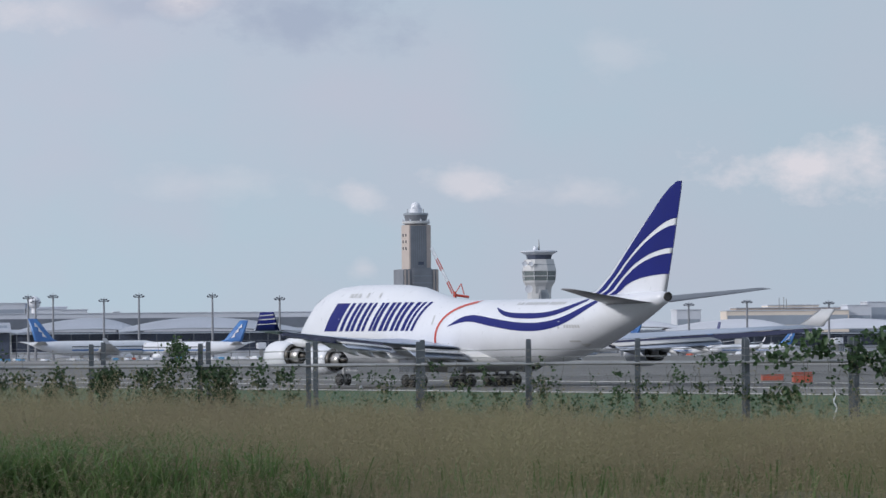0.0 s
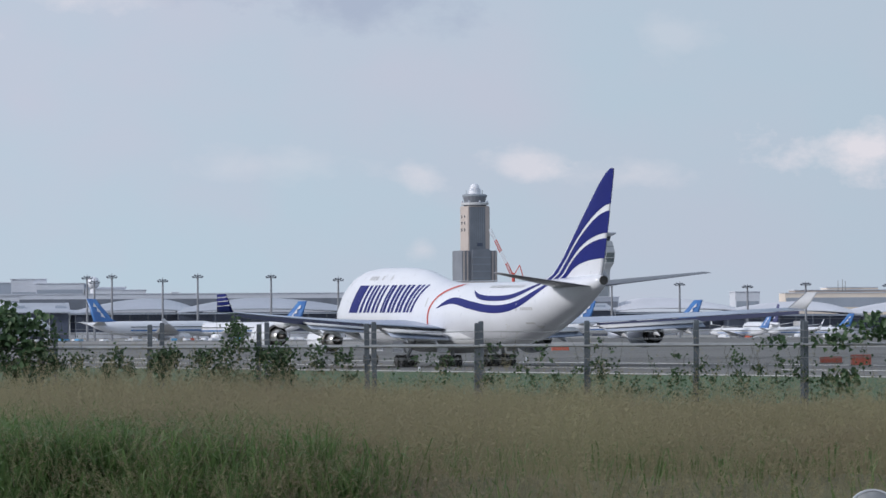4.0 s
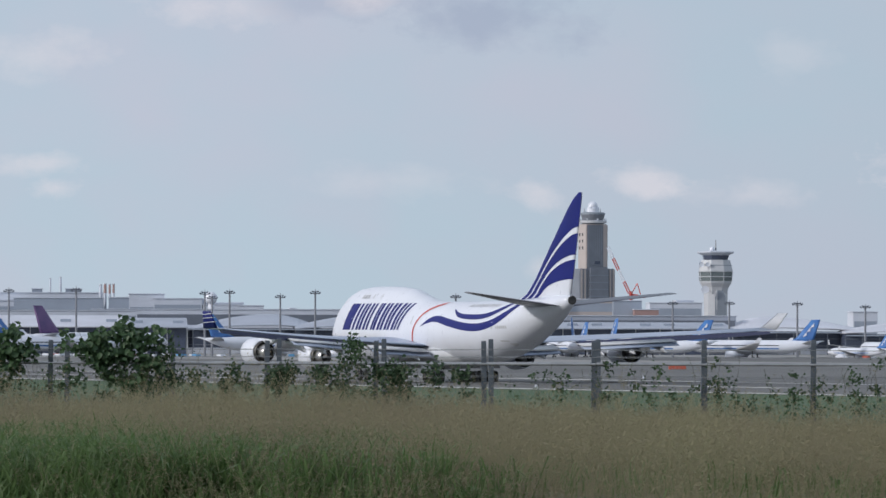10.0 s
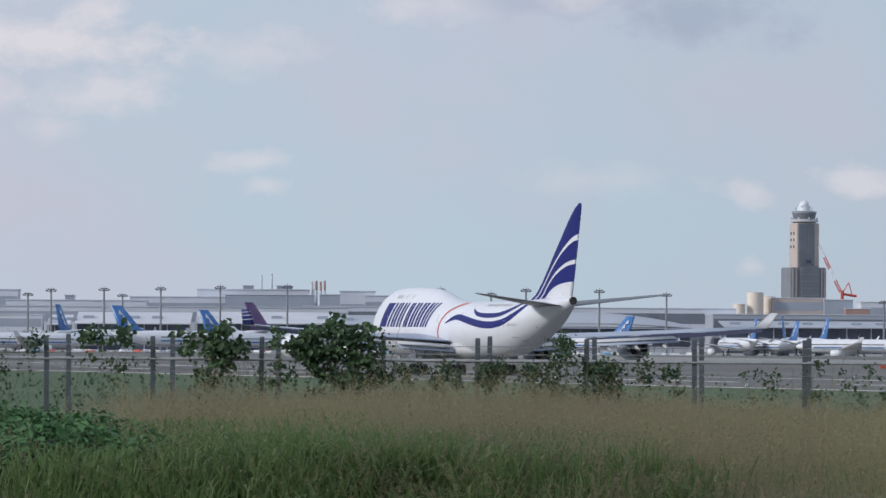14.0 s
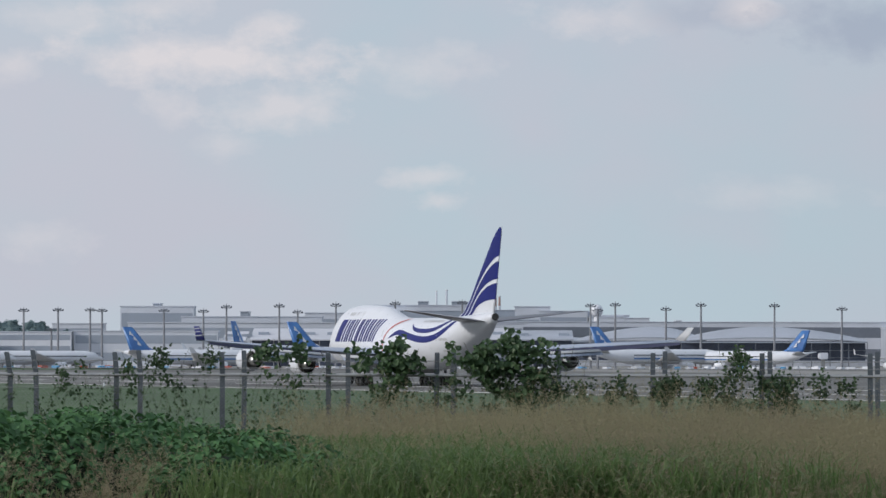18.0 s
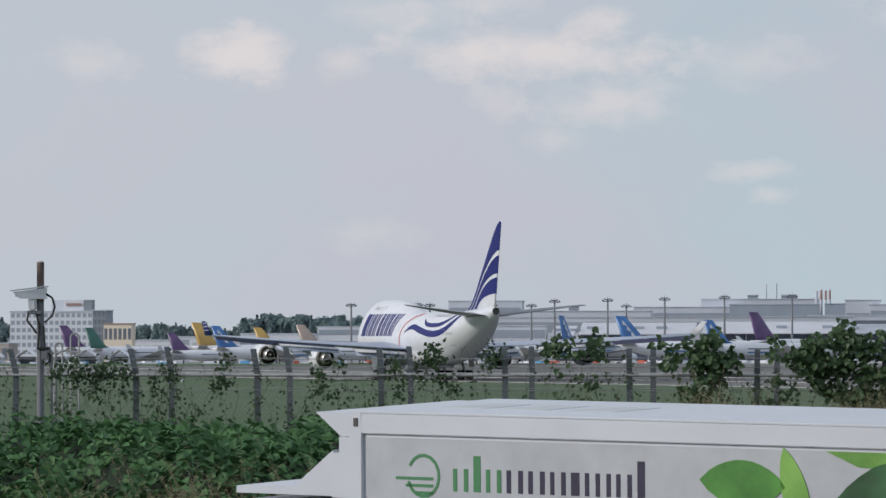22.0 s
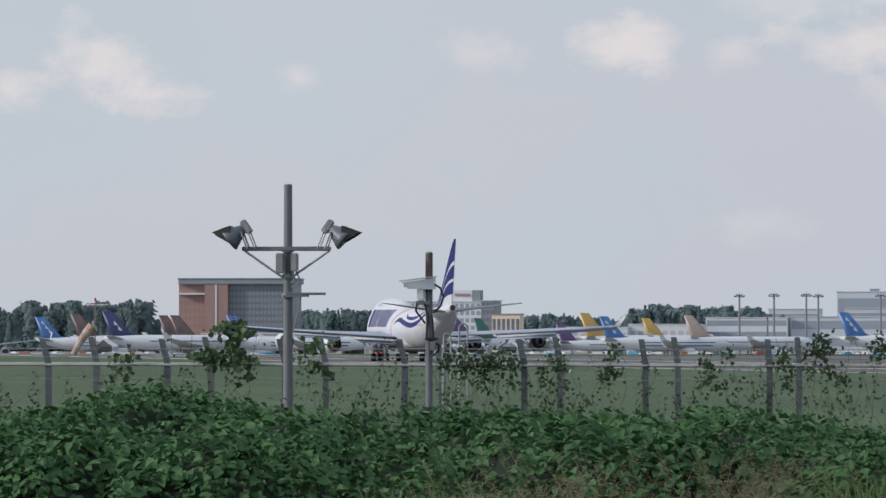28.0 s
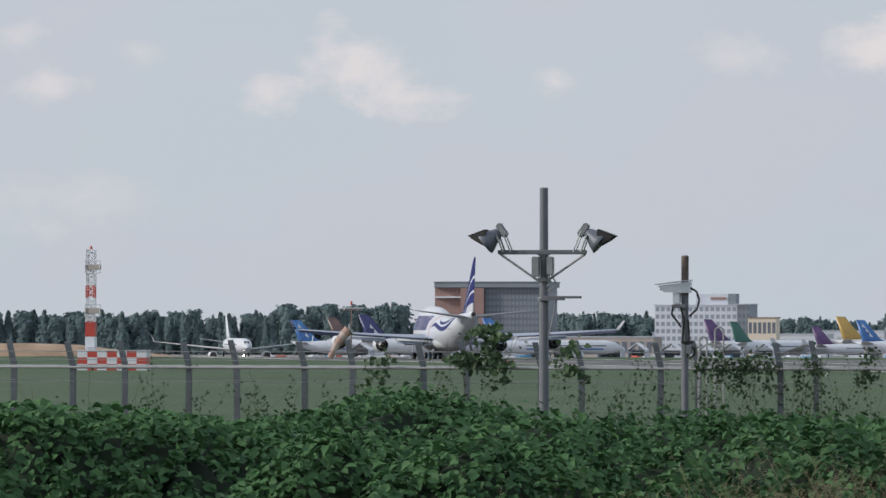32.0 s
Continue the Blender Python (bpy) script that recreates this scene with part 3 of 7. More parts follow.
        if side < 0:
            for k in (0.35, 0.6, 0.82):
                part("winglet_line", plate([P(le + 0.6 + 2.7 * k + 0.2, -31.14 - k, z + 1.75 * k), P(te + 0.6 * k, -31.14 - k, z + 1.75 * k + 0.12), P(te + 0.6 * k, -31.14 - k, z + 1.75 * k + 0.02), P(le + 0.6 + 2.7 * k + 0.2, -31.14 - k, z + 1.75 * k - 0.06)], 0.26, (1, 0, 0)), M_GREY, jet)
        # engines
        for x, s0, z in ((11.75, 22.6, 2.75), (20.95, 30.6, 3.25)):
            o = Matrix.Translation(P(s0, side * x, z))
            eng = part("engine", lathe(bmesh.new(), [(-0.3, 1.12), (0.0, 1.22), (-0.05, 1.34), (-0.6, 1.45), (-1.6, 1.47), (-2.8, 1.40), (-3.7, 1.24), (-3.7, 1.14), (-2.4, 1.12)], o, 28), M_WHITE, jet, "white turbofan cowling", smooth=True)
            part("thrust_ring", lathe(bmesh.new(), [(-3.2, 1.22), (-3.75, 1.16), (-4.15, 1.06), (-4.15, 0.99), (-3.2, 1.02)], o, 28), M_DARKMETAL, eng, "dark fan nozzle ring", smooth=True)
            part("core_cowl", lathe(bmesh.new(), [(-2.6, 0.86), (-3.8, 0.84), (-4.6, 0.72), (-5.3, 0.58), (-5.3, 0.50), (-4.6, 0.52)], o, 24), M_METAL, eng, "bare metal core cowl", smooth=True)
            part("exhaust_plug", lathe(bmesh.new(), [(-4.7, 0.40), (-5.3, 0.32), (-6.1, 0.06)], o, 16, cap=True), M_DARKMETAL, eng, smooth=True)
            # Dark disc closing the fan duct, in place of the shade inside it.
            part("duct_shade", lathe(bmesh.new(), [(-2.9, 1.16), (-2.95, 0.84)], o, 24), M_DARKMETAL, eng)
            part("fan", lathe(bmesh.new(), [(-0.75, 1.13), (-0.72, 0.4), (-0.35, 0.03)], o, 24), M_DARKMETAL, eng)
            le, te, zw = wing_line(x)
            part("pylon", upright([(P(s0 + 1.0, side * x, z + 1.25), P(s0 + 6.3, side * x, z + 0.75), 0.45), (P(s0 + 2.6, side * x, zw - 0.05), P(le + 5.5, side * x, zw - 0.25), 0.4)], 5), M_WHITE, jet, smooth=True)
        # tailplane
        part("tailplane", foil([(P(58.2, 0, 8.05), P(67.0, 0, 8.0), 0.9), (P(59.6, side * 1.8, 8.2), P(67.2, side * 1.8, 8.15), 0.75), (P(67.0, side * 11.05, 9.35), P(69.7, side * 11.05, 9.3), 0.2)]), M_TAILGREY, jet, "grey swept tailplane", smooth=True)
    FIN = [(8.4, 52.5, 67.9, 0.5), (9.3, 56.0, 68.4, 0.95), (10.8, 58.4, 68.8, 0.85), (12.1, 60.0, 69.2, 0.75), (14.1, 62.5, 69.75, 0.62), (16.2, 65.2, 70.3, 0.48), (17.9, 67.4, 70.75, 0.36), (18.9, 69.0, 71.0, 0.26), (19.45, 70.3, 71.1, 0.16)]
    fin = part("fin", upright([(P(a, 0, z), P(b, 0, z), th) for z, a, b, th in FIN], 10), M_WHITE, jet, "tall white fin with navy curved stripes", smooth=True)

    def fin_u(u, z):
        """Chord point of the fin, u from leading to trailing edge."""
        a, b, w = (float(np.interp(z, [f[0] for f in FIN], [f[k] for f in FIN])) for k in (1, 2, 3))
        return a + (b - a) * u, w * (2.2 * math.sqrt(max(u, 0.001)) - 2.0 * u - 0.2 * u * u) * 0.6
    # three navy bands, each rising in an arc from the foot of the leading edge to the trailing edge
    for z_te0, z_te1, u0, u1, cut in ((16.0, 19.44, 0.12, 0.23, 0.93), (13.2, 15.35, 0.28, 0.38, 0), (10.75, 12.7, 0.43, 0.54, 0)):
        for side in (-1, 1):
            grid = []
            for i in range(27):
                g = (i / 26) ** 2
                row = []
                for j in range(9):
                    v = j / 8
                    w = min(1, v / 0.6) if cut else v
                    zt = z_te0 + (z_te1 - z_te0) * w
                    us = u1 + (u0 - u1) * v
                    z = 8.75 + (zt - 8.75) * math.sin(g * math.pi / 2) ** 0.5
                    u = us * 0.75 + (1 - cut * max(0, v - 0.6) / 0.4 - us * 0.75) * (1 - math.cos(g * math.pi / 2)) ** 0.85
                    u = min(0.997, max(0.03, u))
                    s, th = fin_u(u, z)
                    row.append(P(s, side * (th + 0.03), z))
                grid.append(row)
            part("fin_stripe", loft(bmesh.new(), grid, close=False, cap=False), M_NAVY, fin)
    # landing gear
    wheel = lathe(bmesh.new(), [(-0.22, 0.30), (-0.23, 0.55), (-0.16, 0.63), (0.16, 0.63), (0.23, 0.55), (0.22, 0.30)], Matrix.Rotation(radians(90), 4, "Z"), 20, cap=True)
    wme = bpy.data.meshes.new("tyre")
    wheel.to_mesh(wme)
    wheel.free()
    wme.materials.append(M_RUBBER)
    rim = lathe(bmesh.new(), [(-0.235, 0.02), (-0.225, 0.29), (0.225, 0.29), (0.235, 0.02)], Matrix.Rotation(radians(90), 4, "Z"), 14)
    rme = bpy.data.meshes.new("rim")
    rim.to_mesh(rme)
    rim.free()
    rme.materials.append(M_DARKMETAL)
    for s, x, ax in ((7.8, 0, (0,)), (31.2, -5.5, (-0.73, 0.73)), (31.2, 5.5, (-0.73, 0.73)), (34.6, -1.95, (-0.73, 0.73)), (34.6, 1.95, (-0.73, 0.73))):
        gear = part("nose_gear" if s < 10 else "main_gear", rod(bmesh.new(), P(s, x, 0.7), P(s + (0.4 if s < 10 else 0.9), x * 0.85, 3.2), 0.17, 0.22, 10), M_GREY, jet)
        bm = rod(bmesh.new(), P(s, x, 1.5), P(s - 2.0, x * 0.95, 2.9), 0.09)
        if s > 10:
            box(bm, x - 0.14, x + 0.14, 33 - s - 0.85, 33 - s + 0.85, 0.52, 0.76, 0.03)
        part("bogie", bm, M_STEEL, gear)
        part("gear_door", plate([P(s - 1.4, x + (0.9 if x >= 0 else -0.9), 1.5), P(s + 1.4, x + (0.9 if x >= 0 else -0.9), 1.5), P(s + 1.4, x + (0.8 if x >= 0 else -0.8), 2.7), P(s - 1.4, x + (0.8 if x >= 0 else -0.8), 2.7)], 0.06, (1, 0, 0)), M_WHITE, gear)
        for d in ax:
            for o in (-0.55, 0.55) if s > 10 else (-0.45, 0.45):
                w = part("wheel", wme, None, gear, m=Matrix.Translation(P(s + d, x + o, 0.63)))
                part("rim", rme, None, w)
    return jet


jet = build_jet()

# ---- far side of the airfield, some metres lower ----
LOW = -7.0
BLOCKS = [0]


def mast_mesh():
    bm = rod(bmesh.new(), (0, 0, 0), (0, 0, 21.6), 0.62, 0.42, 10)
    return bm


def build_masts(rows):
    first = None
    for x, y, z in rows:
        m = Matrix.Translation((x, y, LOW))
        if first is None:
            first = thing("apron_light_mast", "tall grey apron light mast with a ring of floodlights", "light mast", m, "apron light masts")
            part("mast", mast_mesh(), M_MAST, first)
            bm = cuboid(-1.9, 1.9, -0.35, 0.35, 21.2, 21.5)
            box(bm, -0.4, 0.4, -1.4, 1.4, 21.2, 21.5)
            part("platform", bm, M_MAST, first)
            for sx, sz, tilt in ((-2.1, 21.55, 28), (-1.15, 22.0, 18), (0.0, 21.9, 0), (1.15, 22.0, -18), (2.1, 21.55, -28)):
                for sy in (-0.55, 0.55):
                    part("floodlight", cuboid(-0.5, 0.5, -0.4, 0.4, -0.28, 0.28, bevel=0.08), M_LAMPHEAD, first, m=Matrix.Translation((sx, sy, sz)) @ Matrix.Rotation(radians(tilt), 4, "Y"))
            part("beacon", rod(bmesh.new(), (0, 0, 21.6), (0, 0, 22.9), 0.2, 0.12), M_MAST, first)
            ob = first
        else:
            ob = copy_thing(first, m)
        s = (z - LOW) / 22.3
        ob.scale = (1, 1, s)


def building(name, label, lf, rt, deep, wall, floors=0, roof=None, base=LOW, category="building", glass=None, cols=0, side=None, kind=""):
    """Block between two upper front corners, with bands or a grid of windows, a roof slab and its edge."""
    (x0, y0, z1), (x1, y1, _) = lf, rt
    b = thing(name, label, category, kind=kind)
    L = math.hypot(x1 - x0, y1 - y0)
    y0 += 0.13 * (BLOCKS[0] % 30)          # no two fronts in one plane
    y1 += 0.13 * (BLOCKS[0] % 30)
    BLOCKS[0] += 1
    m = Matrix.Translation((x0, y0, 0)) @ Matrix.Rotation(math.atan2(y1 - y0, x1 - x0), 4, "Z")
    part("wall", cuboid(0, L, 0, deep, base, z1), wall, b, m=m)
    part("roof", cuboid(-0.4, L + 0.4, -0.4, deep + 0.4, z1 - 0.02, z1 + 0.45), roof or M_WALL, b, m=m)
    if floors:
        fh = (z1 - base) / floors
        g = glass or M_SLATE
        if cols:
            cw = L / cols
            me = None
            for i in range(floors):
                for k in range(cols):
                    mm = m @ Matrix.Translation((cw * (k + 0.5), -0.06, base + fh * (i + 0.5)))
                    if me is None:
                        w = part("window", cuboid(-cw * 0.33, cw * 0.33, 0, 0.1, -fh * 0.28, fh * 0.28), g, b, m=mm)
                        me = w.data
                    else:
                        part("window", me, None, b, m=mm)
        else:
            for i in range(floors):
                part("window_band", cuboid(0.6, L - 0.6, -0.08, 0.1, base + fh * (i + 0.3), base + fh * (i + 0.78)), g, b, m=m)
    return b


def curved_roof(name, label, lf, rt, rise, deep, base):
    """Terminal pier with a shallow vaulted roof over a dark glazed front."""
    (x0, y0, z1), (x1, y1, z2) = lf, rt
    b = thing(name, label, "terminal")
    L = math.hypot(x1 - x0, y1 - y0)
    y0 += 1.7 * BLOCKS[0]
    y1 += 1.7 * BLOCKS[0]
    BLOCKS[0] += 1
    peak = (0.32, 0.62, 0.45)[BLOCKS[0] % 3]
    roof = M_PALEROOF if x0 > 300 else M_SLATEROOF
    m = Matrix.Translation((x0, y0, 0)) @ Matrix.Rotation(math.atan2(y1 - y0, x1 - x0), 4, "Z")
    bm = bmesh.new()
    rings = []
    for i in range(25):
        u = i / 24
        h = math.sin(math.pi * (0.5 * u / peak if u < peak else 0.5 + 0.5 * (u - peak) / (1 - peak)))
        z = z1 + (z2 - z1) * u + rise * h ** 0.9
        lo = z1 + (z2 - z1) * u + rise * 0.3 * h
        rings.append([(L * u, -9, lo - 1.5), (L * u, -9, lo - 1.0), (L * u, deep * 0.5, z), (L * u, deep, z - 1), (L * u, deep, lo - 1.6)])
    part("vault_roof", loft(bm, rings), roof, b, "vaulted metal roof", m=m)
    zf = min(z1, z2)
    part("glazed_front", cuboid(0.5, L - 0.5, 0, deep - 1, LOW, zf - 1.0), M_INKGLASS, b, "dark shaded glazed front", m=m)
    part("fascia", cuboid(0, L, -9.2, -9.0, zf - 2.0, zf - 1.3), M_BAND, b, m=m)
    n = max(5, int(L / 9))
    me = None
    for k in range(n + 1):
        mm = m @ Matrix.Translation((L * k / n, -7.0, 0))
        if me is None:
            me = part("column", cuboid(-0.22, 0.22, 0, 0.5, LOW, zf - 1.6), M_SLATE, b, m=mm).data
        else:
            part("column", me, None, b, m=mm)
    for zz in (LOW + 4.6, LOW + 8.4):
        part("transom", cuboid(0.5, L - 0.5, -0.35, 0.0, zz, zz + 0.3), M_WALLD, b, m=m)
    part("apron_wall", cuboid(0, L, -0.5, 0.0, LOW, LOW + 3.2), M_WALL, b, m=m)
    for k in range(max(1, int(L / 38))):
        u = L * (k + 0.5) / max(1, int(L / 38))
        br = part("jet_bridge", cuboid(u - 1.6, u + 1.6, -34, -7.2, LOW + 4.2, LOW + 7.2, bevel=0.3), M_WALL if k % 2 else M_GREY, b, "pale boarding bridge", m=m)
        part("bridge_leg", cuboid(u - 1.0, u + 1.0, -29, -28.2, LOW, LOW + 4.2), M_STEEL, br)
        part("bridge_head", cuboid(u - 2.2, u + 2.2, -37.5, -34.05, LOW + 3.9, LOW + 7.5, bevel=0.4), M_WALL, br)
    return b


def build_tower():
    x, y, zt = (320.26, 3700.00, 91.07)
    t = thing("control_tower", "tall beige and grey control tower with a white radome", "control tower", Matrix.Translation((x, y, LOW)))
    t.rotation_euler = (0, 0, radians(16))
    k = zt - LOW
    a = 7.6
    part("shaft", cuboid(-a, a, -a, a, 0, 83.0, bevel=0.5), M_BEIGE, t, "beige precast shaft")
    # These two faces get darker panels; their shade is put into the colour.
    part("shaded_glazed_face", cuboid(-a + 0.7, a - 3.2, -a - 0.3, -a + 0.1, 40, 82.4), M_TOWERGLASS, t, "grey glazed face of the shaft, coloured darker for its shade")
    part("shaded_glazed_face", cuboid(a - 0.1, a + 0.3, -a + 1, a - 1, 40, 82.4), M_TOWERGLASS, t)
    for i in range(7):
        xx = -a + 1.6 + i * 1.5
        part("mullion", cuboid(xx, xx + 0.25, -a - 0.5, -a - 0.28, 40, 82.3), M_WALLD, t)
    part("louvre", cuboid(-1.6, 2.2, -a - 0.62, -a - 0.25, 56.5, 58.6), M_INKGLASS, t, "dark louvre panel")
    for zz in (75.2, 70.9, 66.4):
        for yy in (3.1, -2.2):
            part("window", cuboid(-a - 0.12, -a + 0.1, yy, yy + 1.9, zz, zz + 1.9), M_GLASS, t)
    # lower block: glazed middle between stone pilasters
    part("base_block", cuboid(-12.6, 12.2, -9.5, 9.5, 0, 53.6, bevel=0.5), M_TOWERGLASS, t, "wider lower block")
    part("base_front", cuboid(-6.8, 7.0, -11.6, -9.4, 0, 54.6, bevel=0.8), M_TOWERGLASS, t, "curtain-glazed lower front")
    for i in range(9):
        part("base_band", cuboid(-6.9, 7.1, -11.8, -11.58, 12 + i * 4.6, 12.7 + i * 4.6), M_WALLD, t)
    for xx in (-12.0, -9.6, 8.2, 10.4):
        part("pilaster", cuboid(xx, xx + 1.1, -9.9, -9.45, 0, 53.0), M_BEIGE, t)
    T = Matrix.Rotation(radians(90), 4, "X")
    part("collar", lathe(bmesh.new(), [(82.9, 7.0), (84.0, 8.0)], T, 20, cap=True), M_WALLD, t)
    part("gallery", lathe(bmesh.new(), [(83.6, 8.6), (83.9, 9.3), (85.2, 9.3), (85.5, 8.7)], T, 24, cap=True), M_GREY, t, "pale round gallery")
    for i in range(8):
        g = 2 * math.pi * i / 8
        part("gallery_light", cuboid(-0.5, 0.5, -0.3, 0.3, 85.4, 86.6, bevel=0.1), M_WHITE, t, m=Matrix.Translation((9.0 * math.cos(g), 9.0 * math.sin(g), 0)))
    part("cabin_glass", lathe(bmesh.new(), [(85.4, 6.9), (89.4, 8.0)], T, 20, cap=True), M_TOWERGLASS, t, "dark slanted cabin glazing")
    part("cabin_roof", lathe(bmesh.new(), [(89.3, 8.3), (90.4, 8.2), (91.0, 6.6)], T, 20, cap=True), M_WALLD, t, "flat grey cabin roof")
    part("roof_drum", lathe(bmesh.new(), [(90.9, 4.4), (93.4, 4.2)], T, 20, cap=True), M_WHITE, t)
    for cx, cy, r, z in ((0.0, 0, 3.3, k - 3.3), (-2.3, -1.0, 1.7, 93.6), (2.5, -0.5, 1.8, 93.2)):
        bm = bmesh.new()
        bmesh.ops.create_icosphere(bm, subdivisions=3, radius=r, matrix=Matrix.Translation((cx, cy, z)))
        part("radome", bm, M_WHITE, t, "white round radar dome", smooth=True)
    for xx in (-6.0, 5.4):
        part("aerial", rod(bmesh.new(), (xx, 0, 90.6), (xx, 0, 93.4), 0.2), M_STEEL, t)


def build_ramp_tower():
    x, y, zt = (358.59, 3300.00, 59.48)
    t = thing("ramp_tower", "silver flared ramp control tower with glazed bands", "control tower", Matrix.Translation((x, y, LOW)))
    k = zt - LOW
    T = Matrix.Rotation(radians(90), 4, "X")
    R8 = Matrix.Rotation(radians(22.5), 4, "Z") @ T
    part("stem", rod(bmesh.new(), (0, 0, 0), (0, 0, k - 24.5), 6.6, 7.2, 8), M_GREY, t, "pale concrete stem")
    part("stem_front", loft(bmesh.new(), [[(-h + 2.2, -6.9, z), (h + 2.2, -6.9, z), (h + 2.2, -6.3, z), (-h + 2.2, -6.3, z)] for z, h in ((0, 3.6), (k - 34, 3.2), (k - 26.5, 0.3))]), M_WALLD, t, "dark tapering panel on the stem")
    part("flare", lathe(bmesh.new(), [(k - 32.0, 6.9), (k - 28.0, 8.0), (k - 25.5, 9.6), (k - 24.4, 9.9)], R8, 8, cap=True), M_GREY, t, "flared lower shell")
    part("glass_band", lathe(bmesh.new(), [(k - 24.4, 9.8), (k - 18.9, 10.3)], R8, 8, cap=True), M_GREENGLASS, t, "greenish band of slanted glazing")
    for i in range(8):
        g = math.pi / 8 + i * math.pi / 4
        part("mullion", rod(bmesh.new(), (9.85 * math.cos(g), 9.85 * math.sin(g), k - 24.4), (10.35 * math.cos(g), 10.35 * math.sin(g), k - 18.9), 0.22, seg=5), M_GREY, t)
    part("sill_ring", lathe(bmesh.new(), [(k - 22.0, 10.35), (k - 21.5, 10.4)], R8, 8, cap=True), M_GREY, t)
    part("drum", lathe(bmesh.new(), [(k - 18.9, 10.45), (k - 18.2, 10.5), (k - 12.2, 8.9), (k - 11.9, 8.6)], R8, 8, cap=True), M_GREY, t, "tapering silver drum")
    part("drum_line", lathe(bmesh.new(), [(k - 15.3, 9.85), (k - 14.9, 9.75)], R8, 8, cap=True), M_WALLD, t)
    part("cabin_glass", lathe(bmesh.new(), [(k - 12.0, 7.3), (k - 9.2, 8.1)], R8, 8, cap=True), M_INKGLASS, t, "dark cabin glazing")
    part("cabin_roof", lathe(bmesh.new(), [(k - 9.2, 8.3), (k - 7.6, 11.4), (k - 7.0, 11.4), (k - 6.4, 4.5)], R8, 8, cap=True), M_WALL, t, "wide overhanging roof")
    bm = bmesh.new()
    bmesh.ops.create_icosphere(bm, subdivisions=2, radius=1.5, matrix=Matrix.Translation((-2.2, -1, k - 5.6)))
    part("small_dome", bm, M_WHITE, t, smooth=True)
    part("aerial", rod(bmesh.new(), (0, 0, k - 6.6), (0, 0, k), 0.6, 0.15), M_STEEL, t)
    for sx, sz, r in ((-9.4, -14.6, 1.6), (-5.6, -14.6, 1.4), (-7.2, -29.4, 2.3)):
        part("dish", lathe(bmesh.new(), [(0, 0.2), (0.5, r), (0.3, r * 1.02)], Matrix.Translation((sx, -9.6, k + sz)) @ Matrix.Rotation(radians(180), 4, "Z"), 14, cap=True), M_WHITE, t)
        part("dish_arm", rod(bmesh.new(), (sx, -9.4, k + sz), (sx * 0.7, -5.0, k + sz), 0.25, seg=6), M_STEEL, t)


def build_crane():
    x, y, z = (327.03, 3500.00, 28.33)
    c = thing("tower_crane", "red and white luffing crane beside the control tower", "crane", Matrix.Translation((x, y, 0)))
    part("mast", rod(bmesh.new(), (0, 0, LOW), (0, 0, z + 2), 1.0, 1.0, 4), M_RED, c)
    tip = Vector((312.37, 3500.00, 58.13)) - Vector((x, y, 0))
    foot = Vector((-1, 0, z + 1))
    for i in range(4):
        a, b = foot.lerp(tip, i / 4), foot.lerp(tip, (i + 1) / 4)
        bm = bmesh.new()
        side = Vector((1.0, 0, 0.8))
        n = 6
        for s in (-0.6, 0.6):
            rod(bm, a + side * s, b + side * s, 0.28, seg=4)
        for j in range(n):
            p, q = a.lerp(b, j / n), a.lerp(b, (j + 1) / n)
            rod(bm, p - side * 0.6, q + side * 0.6, 0.2, seg=4)
        part("jib_section", bm, M_RED if i % 2 == 0 else M_WHITE, c)
    bm = rod(bmesh.new(), (0, 0, z), (4, 0, z + 7), 0.3, seg=4)
    rod(bm, (4, 0, z + 7), (6, 0, z), 0.3, seg=4)
    rod(bm, (-1, 0, z), (9, 0, z - 1.5), 0.8, seg=4)
    part("counter_frame", bm, M_RED, c)


